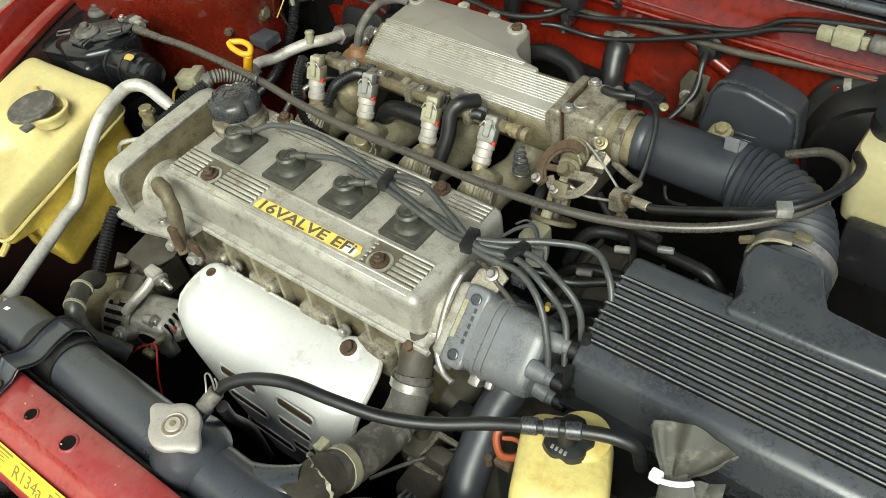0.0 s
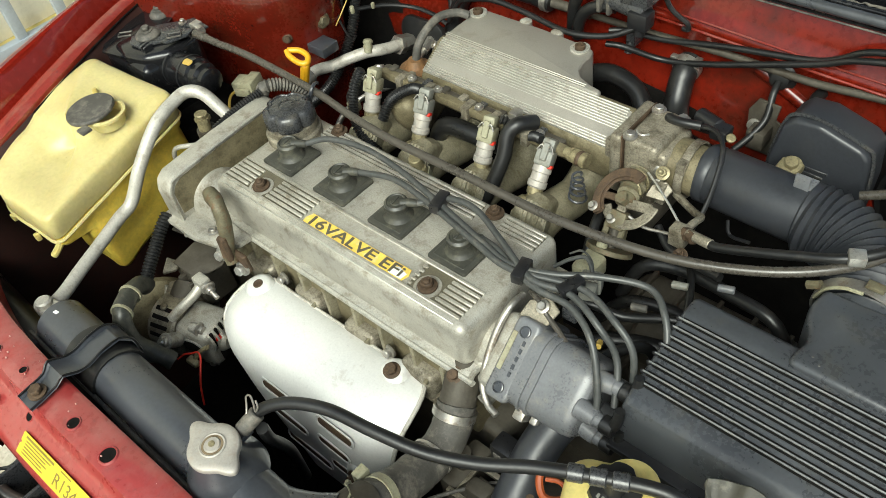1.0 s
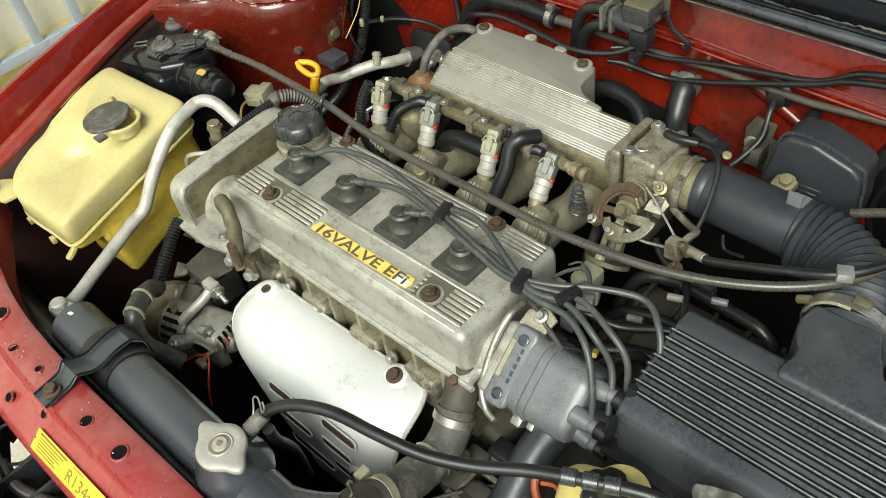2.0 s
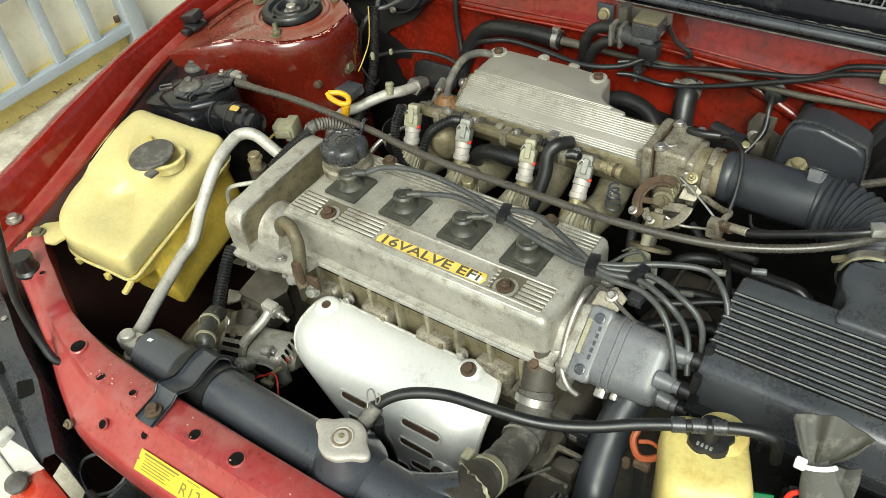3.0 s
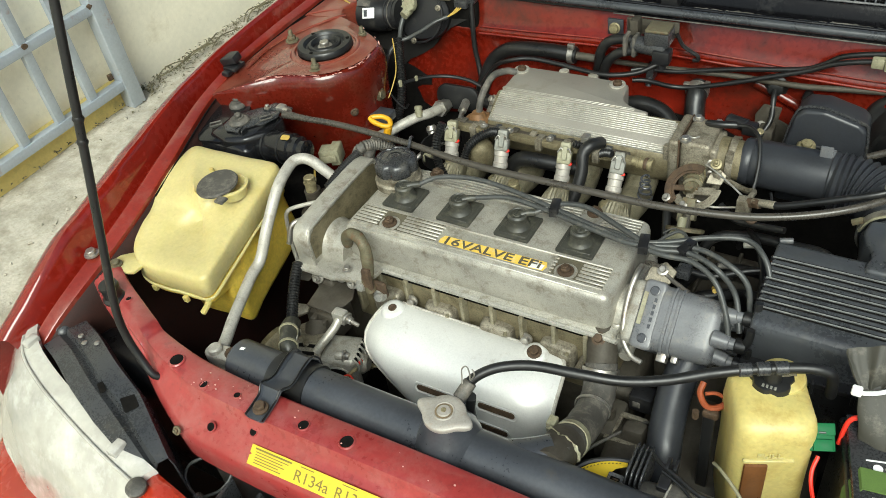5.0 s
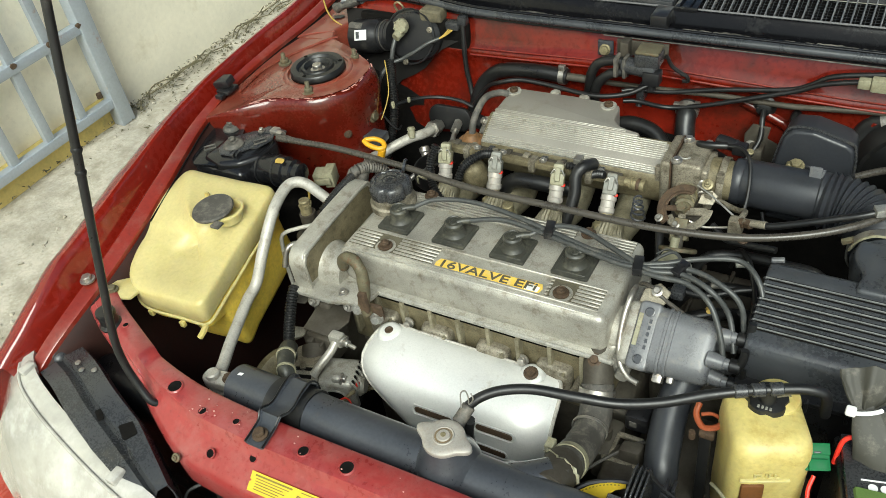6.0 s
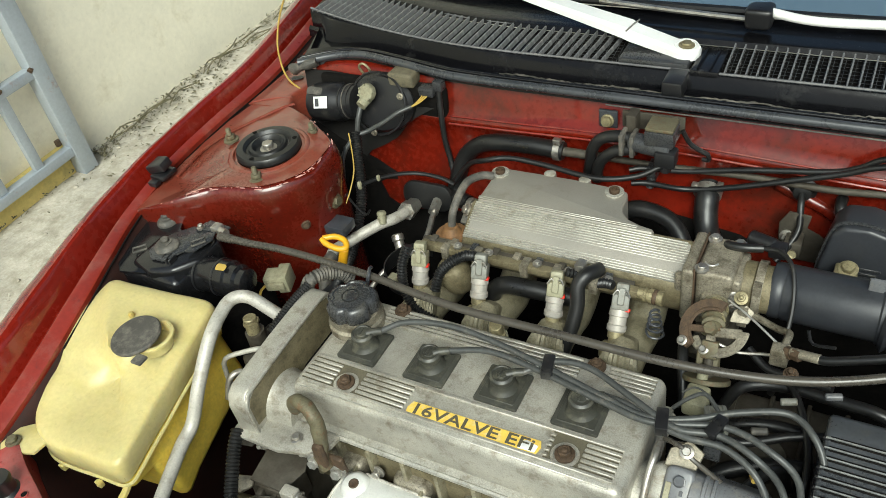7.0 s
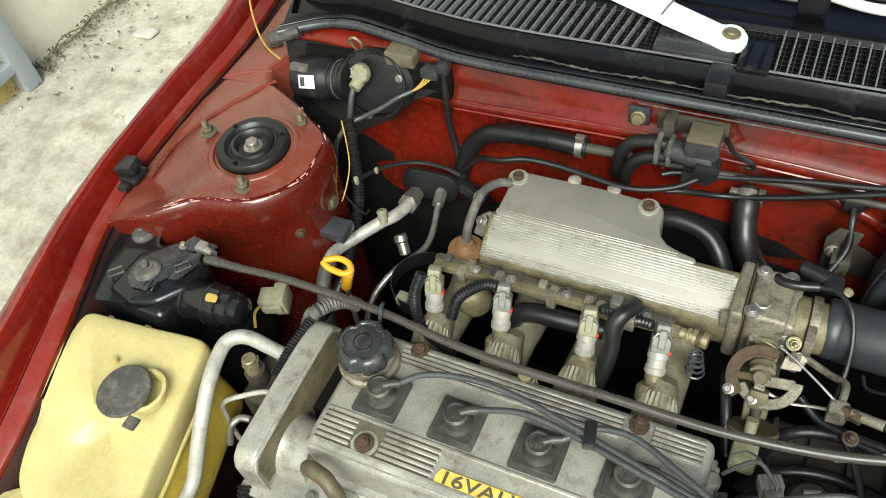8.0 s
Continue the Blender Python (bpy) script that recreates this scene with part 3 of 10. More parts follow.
def build_fender():
    rows, inner = [], []
    for p in curve_points([(x, y, z) for y, x, z in INNER], 5):
        x, y, z = p
        def mix(pairs):
            for (y0, v0), (y1, v1) in zip(pairs, pairs[1:]):
                if y <= y1:
                    t = min(1.0, max(0.0, (y - y0) / (y1 - y0)))
                    return v0 + (v1 - v0) * t
            return pairs[-1][1]
        lift = mix([(-0.36, 0.026), (-0.26, 0.044), (-0.1, 0.033), (0.1, 0.027), (1.2, 0.027)])
        w = mix([(-0.36, 1.15), (-0.26, 1.45), (-0.1, 1.55), (0.1, 1.05), (0.2, 0.85), (0.35, 1.0), (0.6, 1.35), (1.2, 1.6)])
        f = min(1.0, max(0.0, (y + 0.36) / 0.35))
        sec = [(-0.0165, 0.0035), (-0.0185, 0.0005), (-0.0200, -0.006), (-0.0245, -0.0065), (-0.0262, 0.000), (-0.0300, lift * 0.70), (-0.0322, lift * 0.93),
               (-0.0345, lift), (-0.0385, lift * 0.985), (-0.0450, lift * 0.87), (-0.0510, lift * 0.70), (-0.0570, lift * 0.42), (-0.062, -0.006), (-0.068, -0.045), (-0.074, -0.10), (-0.080, -0.2), (-0.080, -0.36), (-0.07, -0.45)]
        rows.append([(x + dx * w, y - (0.09 * max(0.0, -dx - 0.024) * 9 * (1 - f) if y < -0.1 else 0), z + dz) for dx, dz in sec])
        inner.append([(x + dx * w, y, z + dz) for dx, dz in ((0.0, -0.014), (-0.001, -0.001), (-0.0035, 0.001), (-0.0165, 0.0035))])
    part("channel_strip", tube([(r[2][0] - 0.001, r[2][1], r[2][2] + 0.0016) for r in rows[:-6]], 0.0019, 6, 1), GRIME_SHADE, car, "black strip in the fender channel")
    # black tube draws the shadow line between flange and apron
    part("seam_shade", tube([(r[0][0] + 0.0035, r[0][1], r[0][2] + 0.008) for r in inner[:-22]], 0.0014, 6, 1), GRIME_SHADE, car, "black strip painted as shade in the seam beside the flange")
    part("fender", sheet(rows, 0.0012), RED, car, "deep red glossy fender with a stepped edge", sharp=32)
    # the flange red is tinted pink to stand for its sheen
    part("fender_flange", sheet(inner, 0.0012), RED_FLANGE, car, "red inner flange of the fender, pinkish sheen in its colour", sharp=32)


build_fender()

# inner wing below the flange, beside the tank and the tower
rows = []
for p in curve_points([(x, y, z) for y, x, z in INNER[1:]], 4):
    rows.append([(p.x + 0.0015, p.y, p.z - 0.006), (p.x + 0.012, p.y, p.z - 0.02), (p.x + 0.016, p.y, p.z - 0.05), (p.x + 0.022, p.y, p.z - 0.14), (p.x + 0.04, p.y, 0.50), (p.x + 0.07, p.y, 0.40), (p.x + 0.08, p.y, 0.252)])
part("inner_wing", sheet(rows, 0.0012), WING_SHADE, car, "red inner wing panel with its shade put into the colour")


def build_tower():
    """The strut tower: a flat top that runs into the apron, with a rounded rim to the front and side."""
    centre = Vector((-0.414, 0.224, 0.830))
    rim = curve_points([(-0.546, 0.075, 0.806), (-0.518, 0.083, 0.814), (-0.4905, 0.0925, 0.822), (-0.4675, 0.1095, 0.826), (-0.4455, 0.1275, 0.8275), (-0.412, 0.138, 0.828), (-0.382, 0.1455, 0.828), (-0.3585, 0.161, 0.828), (-0.340, 0.1845, 0.8275),
                        (-0.3315, 0.210, 0.827), (-0.3325, 0.239, 0.826), (-0.339, 0.267, 0.8255), (-0.3575, 0.2835, 0.825), (-0.384, 0.299, 0.8245), (-0.4235, 0.3235, 0.823), (-0.4675, 0.3445, 0.820)], 4)
    edge = [(-0.4905, 0.352, 0.817), (-0.515, 0.350, 0.814), (-0.548, 0.345, 0.8125), (-0.555, 0.30, 0.812), (-0.556, 0.24, 0.811), (-0.554, 0.18, 0.8095), (-0.5515, 0.13, 0.808)]
    loop = [Vector(p) for p in rim] + [Vector(p) for p in edge]
    rings = []
    for k, sc in enumerate((1.0, 0.97, 0.92, 0.85, 0.78, 0.745, 0.70, 0.62)):
        ring = []
        for p in loop:
            d = p - centre
            far = d.length
            q = centre + d * sc
            # flat round land about the strut, falling gently to the flange
            if k == 7:
                q = centre + Vector((d.x, d.y, 0)).normalized() * 0.047
            t = min(1.0, ((q - centre).length - 0.045) / 0.07)
            q.z = 0.8315 + (q.z - 0.8315) * max(0.0, t) ** 0.8 + (0.0012 if 4 <= k <= 6 and far < 0.11 else 0.0)
            ring.append(q)
        rings.append(ring)
    t = part("strut_tower", loft(rings, cap=False), RED_DUSTY_SHEEN, car, "dusty brown-red strut tower with a chipped rim", sharp=60)
    # rounded side below the rim, its red darkened for the bay's shade
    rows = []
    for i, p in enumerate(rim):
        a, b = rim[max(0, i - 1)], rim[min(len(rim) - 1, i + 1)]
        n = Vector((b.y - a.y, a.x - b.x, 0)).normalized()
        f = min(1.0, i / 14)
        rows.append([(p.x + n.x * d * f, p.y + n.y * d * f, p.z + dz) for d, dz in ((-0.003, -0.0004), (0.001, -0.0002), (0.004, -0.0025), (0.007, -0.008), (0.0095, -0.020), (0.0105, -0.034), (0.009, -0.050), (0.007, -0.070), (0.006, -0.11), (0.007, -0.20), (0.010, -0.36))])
    part("tower_side", sheet(rows, 0.0012), RED_SIDE_SHADE, t, "shiny red tower side with scratches, shade in its colour", sharp=60)
    rows = []
    for y, right in ((0.347, -0.47), (0.36, -0.478), (0.378, -0.488), (0.40, -0.480), (0.43, -0.472), (0.46, -0.478), (0.52, -0.49), (0.60, -0.50)):
        xi = -0.556 - 0.1 * max(0, y - 0.45)
        rows.append([(xi, y, 0.8115), (xi + (right - xi) * 0.3, y, 0.814), (xi + (right - xi) * 0.8, y, 0.817), (right - 0.004, y, 0.817), (right, y, 0.814), (right + 0.002, y, 0.75), (right + 0.002, y, 0.60)])
    part("apron", wobble(sheet(rows, 0.0015), 0.0012, 25), RED_DUSTY_SHEEN, car, "dusty red apron plate", sharp=50)
    part("apron_seam", tube([(-0.532, 0.150, 0.8135), (-0.536, 0.206, 0.8155), (-0.526, 0.249, 0.8185), (-0.503, 0.296, 0.8200), (-0.481, 0.340, 0.8195), (-0.470, 0.358, 0.817)], 0.0024, 8, 5), RED_DUSTY_SHEEN, car, "sealed seam")
    part("apron_seam", tube([(-0.552, 0.352, 0.8125), (-0.52, 0.366, 0.8155), (-0.488, 0.376, 0.8165)], 0.002, 6, 4), RED_DUSTY_SHEEN, car, "sealed seam")
    part("apron_slot", prism(rounded(-0.010, 0.010, -0.006, 0.006, 0.005), 0.0015, axes((-0.515, 0.43, 0.8165), (0, 0, 1), (1, 0.5, 0)), 0.0003, 1), PLASTIC, car, "dark slot in the apron")
    part("pressed_ring", lathe([(0.050, 0.8305), (0.052, 0.8335), (0.055, 0.834), (0.058, 0.8325), (0.060, 0.830)], Matrix.Translation((centre.x, centre.y, 0)), 48), RED_DUSTY_SHEEN, t)
    rng = random.Random(8)
    for k in range(80):
        i = rng.randrange(6, len(rim) - 6)
        p = rim[i] + (rim[i + 1] - rim[i]) * rng.random()
        d = (rim[i + 1] - rim[i - 1])
        b = bmesh.new()
        bmesh.ops.create_icosphere(b, subdivisions=1, radius=1.0)
        sc = rng.uniform(0.0003, 0.0013)
        n = Vector((d.y, -d.x, 0)).normalized() * rng.uniform(-0.004, 0.005)
        b.transform(Matrix.Translation((p.x + n.x, p.y + n.y, p.z - max(0.0, n.length - 0.002) * 0.25)) @ Matrix.Rotation(math.atan2(d.y, d.x), 4, 'Z') @ Matrix.Diagonal((sc * rng.uniform(1, 7), sc, 0.0009, 1)))
        part("paint_chip", b, PRIMER, t)
    mount = part("strut_mount", lathe([(0.0, 0.830), (0.044, 0.830), (0.0465, 0.833), (0.0465, 0.839), (0.044, 0.8425), (0.035, 0.8430), (0.0325, 0.8405), (0.031, 0.838), (0.0285, 0.838), (0.0265, 0.8415), (0.0225, 0.8425), (0.0205, 0.8405), (0.0185, 0.835), (0.0, 0.834)],
                                      Matrix.Translation((centre.x, centre.y, 0)), 44), RUBBER, t, "black ringed strut mount")
    part("strut_nut", hexbolt((centre.x, centre.y, 0.834), (0, 0, 1), 0.0085, 0.008), STEEL, mount)
    for k in range(3):
        a = 0.6 + k * 2.09
        part("mount_pit", lathe([(0, 0), (0.003, 0), (0.0034, 0.0006), (0, 0.0007)], Matrix.Translation((centre.x + 0.0395 * math.cos(a), centre.y + 0.0395 * math.sin(a), 0.8428)), 12), GRIME_SHADE, mount)
    for p in ((-0.4925, 0.233, 0.829), (-0.379, 0.283, 0.826), (-0.390, 0.163, 0.829)):
        part("stud_nut", nut_stud(p, (0, 0, 1), 0.0076, 0.007, 0.019), OLIVE, t, "dull olive nut on a threaded stud")
    part("side_bolt", hexbolt((-0.3255, 0.230, 0.755), (1, 0, 0.1), 0.008, 0.006), OLIVE, t)
    part("side_bolt", hexbolt((-0.3395, 0.1735, 0.752), (0.785, -0.62, 0.1), 0.005, 0.005), RUST, t)


build_tower()


def build_firewall():
    xs = [-0.46, -0.40, -0.34, -0.26, -0.18, -0.10, -0.02, 0.06, 0.14, 0.22, 0.30, 0.38, 0.48, 0.60, 0.75]
    rows = []
    for x in xs:
        dip = 0.012 * math.sin((x + 0.1) * 9)
        rows.append([(x, 0.440, 0.857), (x, 0.428, 0.857), (x, 0.422, 0.850), (x, 0.417, 0.824), (x, 0.411, 0.813 + dip * 0.4), (x, 0.404, 0.807 + dip * 0.4), (x, 0.402, 0.802 + dip * 0.4), (x, 0.405, 0.794 + dip * 0.4), (x, 0.406, 0.77),
                     (x, 0.398, 0.73), (x, 0.375, 0.68), (x, 0.36, 0.62), (x, 0.36, 0.40)])
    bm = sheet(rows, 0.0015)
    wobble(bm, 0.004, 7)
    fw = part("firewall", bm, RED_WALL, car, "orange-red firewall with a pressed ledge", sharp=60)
    for dz, r in ((0.004, 0.0012), (-0.006, 0.0016)):
        part("ledge_seam", tube([(x, 0.4005 + dz * 0.5, 0.807 + dz + 0.0048 * math.sin((x + 0.1) * 9)) for x in (-0.22, -0.14, -0.06, 0.02, 0.10, 0.18, 0.26, 0.34, 0.42, 0.50)], r, 6, 4), RED_FLANGE, fw, "pale dusty seam along the ledge")
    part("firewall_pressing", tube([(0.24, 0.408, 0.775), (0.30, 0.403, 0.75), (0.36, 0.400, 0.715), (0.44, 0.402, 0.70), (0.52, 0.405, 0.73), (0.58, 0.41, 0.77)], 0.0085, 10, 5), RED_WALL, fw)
    part("firewall_bolt", hexbolt((0.019, 0.409, 0.832), (0, -1, 0.15), 0.0075, 0.006, 1.2), BRASS, fw, "yellow-plated bolt")
    part("bolt_plate", box((0.006, 0.411, 0.819), (0.032, 0.416, 0.846), 0.002), PAINTED, fw)
    for x, z in ((-0.095, 0.80), (0.055, 0.795), (0.42, 0.80)):
        part("firewall_stud", hexbolt((x, 0.399, z - 0.025), (0, -1, 0), 0.005, 0.004), RED_WALL, fw)
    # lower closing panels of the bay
    # black lower sheet: insulation, plus shade painted over the red wall
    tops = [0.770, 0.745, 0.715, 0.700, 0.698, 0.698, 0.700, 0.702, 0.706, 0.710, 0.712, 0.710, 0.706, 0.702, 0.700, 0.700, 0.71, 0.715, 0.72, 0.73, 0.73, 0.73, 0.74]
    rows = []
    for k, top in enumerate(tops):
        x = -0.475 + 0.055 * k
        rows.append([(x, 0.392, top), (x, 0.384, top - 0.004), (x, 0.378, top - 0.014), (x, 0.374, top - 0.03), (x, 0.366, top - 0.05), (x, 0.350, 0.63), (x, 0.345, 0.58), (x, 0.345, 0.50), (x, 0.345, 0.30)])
    part("insulation", wobble(sheet(rows, 0.004), 0.005, 16), GRIME_SHADE, fw, "black insulation and painted shade on the lower firewall")
    def wall_y(z):
        pts = [(0.40, 0.36), (0.62, 0.36), (0.68, 0.375), (0.73, 0.398), (0.77, 0.406), (0.794, 0.405), (0.802, 0.402), (0.813, 0.411), (0.824, 0.417), (0.85, 0.422)]
        for (z0, y0), (z1, y1) in zip(pts, pts[1:]):
            if z <= z1:
                return y0 + (y1 - y0) * (z - z0) / (z1 - z0)
        return 0.422
    # added black sheet that paints grime and shadow round the wiper motor
    rows = []
    for x, low in ((-0.478, 0.60), (-0.45, 0.60), (-0.432, 0.632), (-0.40, 0.690), (-0.367, 0.726), (-0.34, 0.742), (-0.317, 0.756), (-0.295, 0.780), (-0.275, 0.799), (-0.25, 0.811), (-0.228, 0.824)):
        rows.append([(x, wall_y(low + (0.848 - low) * k / 8) - 0.0075, low + (0.848 - low) * k / 8) for k in range(9)])
    part("motor_shade", wobble(sheet(rows, 0.003), 0.0025, 40), PAD_SHADE_BLACK, fw, "black sheet painting shade and grime behind the wiper motor")
    # floor sheet kept near black to carry the deep shade of the bay
    part("floor_pan", box((-0.85, -0.36, 0.24), (0.85, 0.45, 0.25), 0.001), GRIME_SHADE, car, "near-black sheet closing the bay, deep shade in its colour")
    part("side_panel", box((0.80, -0.40, 0.25), (0.81, 0.60, 0.80), 0.001), RED_DUSTY_SHEEN, car)
    part("front_fender", box((0.81, -0.40, 0.25), (0.95, 0.9, 0.83), 0.03, 4), RED, car)


build_firewall()


def build_support():
    """Upper radiator support: a pressed red beam that bends back to the fender."""
    spine = [(-0.462, -0.268, 0.742), (-0.425, -0.288, 0.743), (-0.385, -0.305, 0.742), (-0.345, -0.322, 0.7445), (-0.322, -0.3315, 0.7445), (-0.311, -0.336, 0.7375), (-0.290, -0.3425, 0.7365), (-0.265, -0.349, 0.735), (-0.225, -0.357, 0.732), (-0.185, -0.361, 0.731),
             (-0.10, -0.363, 0.730), (0.0, -0.362, 0.730), (0.12, -0.360, 0.729), (0.30, -0.360, 0.728), (0.55, -0.360, 0.728), (0.8, -0.355, 0.728)]
    rows = []
    for i, p in enumerate(curve_points(spine, 4)):
        t = 1.0 if p.x > -0.19 else max(0.0, (p.x + 0.46) / 0.27)
        g = min(1.0, max(0.0, (p.x + 0.31) / 0.11))
        back, mid, front, lip = 0.016 + 0.008 * g, -0.008 - 0.006 * g, -0.013 - 0.007 * g, -0.023 - 0.031 * g
        n = Vector((0.0, 1.0, 0)) if p.x > -0.19 else Vector((0.42 * (1 - t) + 0.02, 0.9, 0)).normalized()
        def at(d, dz):
            return (p.x + n.x * d, p.y + n.y * d, p.z + dz)
        rows.append([at(back + 0.001, -0.045), at(back, -0.003), at(back - 0.004, 0.0), at(mid + 0.004, 0.0), at(mid, -0.001), at(front, -0.011 * t - 0.004), at(front - 0.003, -0.014 * t - 0.004), at(lip + 0.006, -0.026 * t - 0.006), at(lip, -0.030 * t - 0.008), at(lip - 0.003, -0.038 * t - 0.012), at(lip - 0.002, -0.060 * t - 0.02)])
    bm = sheet(rows, 0.0015)
    s = part("radiator_support", bm, RED_FADED, car, "faded pinkish-red radiator support beam with punched holes", sharp=45)
    for x, y, z, r in ((-0.047, -0.363, 0.7306, 0.0062), (0.011, -0.361, 0.7306, 0.0078), (-0.163, -0.400, 0.7085, 0.005), (-0.252, -0.352, 0.7350, 0.0085), (-0.196, -0.366, 0.7312, 0.005), (-0.146, -0.362, 0.7316, 0.004), (-0.385, -0.302, 0.7432, 0.0035), (-0.108, -0.386, 0.7125, 0.0045)):
        tilt = (0, -0.55, 0.83) if z < 0.72 else (0, 0, 1)
        hole = part("punched_hole", lathe([(0, 0.0), (r * 0.9, 0.0), (r, 0.0003), (r, -0.002)], axes((x, y, z), tilt), 20), GRIME_SHADE, s, "dark punched hole")
        part("hole_rim", lathe([(r, -0.001), (r * 1.02, 0.0008), (r * 1.14, 0.0009), (r * 1.3, -0.0006)], axes((x, y, z), tilt), 20), RED_FADED, hole)
    rng = random.Random(5)
    for k in range(22):
        x = rng.gauss(-0.195, 0.012) if k < 10 else rng.uniform(-0.16, 0.15)
        y = rng.gauss(-0.362, 0.006) if k < 14 else rng.uniform(-0.372, -0.345)
        sc = rng.uniform(0.0006, 0.0017)
        b = bmesh.new()
        bmesh.ops.create_icosphere(b, subdivisions=1, radius=1)
        b.transform(Matrix.Translation((x, y, 0.7316)) @ Matrix.Diagonal((sc, sc * 0.7, 0.0008, 1)))
        part("paint_chip", b, PRIMER, s)
    # front drop panel under the lip
    part("front_panel", box((-0.19, -0.405, 0.42), (0.8, -0.40, 0.668), 0.001), PLASTIC, car, "dark panel before the radiator")
    for p in ((-0.205, -0.418, 0.700), (0.02, -0.424, 0.682)):
        part("clip", nut_stud(p, (0, -0.8, 0.6), 0.0038, 0.003, 0.006), OLIVE, s)
    # stay from the support to the fender, with its bolts
    part("stay_bolt", hexbolt((-0.497, -0.262, 0.753), (0, 0, 1), 0.0075, 0.006), STEEL, s)
    # refrigerant sticker with its writing
    u = Vector((0.9995, 0.03, 0)).normalized()
    tilt = Vector((0, -0.60, 0.80))
    o = Vector((-0.101, -0.3965, 0.7072))
    m = axes(o, tilt, u)
    st = part("sticker", prism([(0, 0), (0, -0.009), (0.003, -0.0105), (0.0, -0.0125), (0, -0.0225), (0.176, -0.0225), (0.176, 0.0)], 0.0006, m @ Matrix.Translation((0, 0, 0.0009)), 0.0), STICKER, s, "yellow refrigerant sticker")
    for x in (0.064, 0.119):
        lettering("sticker_text", "R134a", 0.0175, m @ Matrix.Translation((x, -0.0190, 0.0016)), INK, st, 0.0001, width=0.047)
    for k, (x0, x1, y) in enumerate(((0.006, 0.058, -0.0022), (0.008, 0.054, -0.0062), (0.008, 0.047, -0.0092), (0.008, 0.05, -0.0122), (0.008, 0.043, -0.0152), (0.008, 0.047, -0.0182), (0.070, 0.088, -0.0022), (0.126, 0.145, -0.0022))):
        part("printed_bar", box((x0, y - (0.0010 if k else 0.0020), 0.0014), (x1, y, 0.0017), 0, m=m), INK, st)


build_support()

# rubber bump stop on the support
b = thing("bump_stop", (-0.401, -0.319, 0.742), "round black rubber bonnet stop on the red support", "bump stop")
part("cushion", lathe([(0, 0.737), (0.015, 0.737), (0.016, 0.741), (0.0125, 0.745), (0.0122, 0.756), (0.0135, 0.761), (0.0125, 0.765), (0, 0.766)], Matrix.Translation((-0.410, -0.306, 0)), 22), RUBBER, b)


def build_prop():
    p = thing("bonnet_prop_rod", (-0.28, -0.372, 0.72), "long black bonnet prop rod standing on the red support", "prop rod")
    part("rod", tube([(-0.278, -0.356, 0.722), (-0.272, -0.366, 0.712), (-0.279, -0.374, 0.718), (-0.292, -0.372, 0.738), (-0.305, -0.368, 0.77), (-0.308, -0.362, 0.81), (-0.304, -0.345, 0.88), (-0.295, -0.307, 1.03), (-0.283, -0.255, 1.24), (-0.262, -0.16, 1.62), (-0.252, -0.113, 1.80)], 0.0050, 10, 8), RUBBER, p, "black-painted rod")
    for z, y, x in ((1.02, -0.3095, -0.2955), (1.045, -0.303, -0.294)):
        part("collar", lathe([(0, -0.003), (0.0055, -0.003), (0.0065, 0), (0.0055, 0.003), (0, 0.003)], axes((x, y, z), (0.05, 0.25, 0.97)), 12), RUBBER, p)


build_prop()


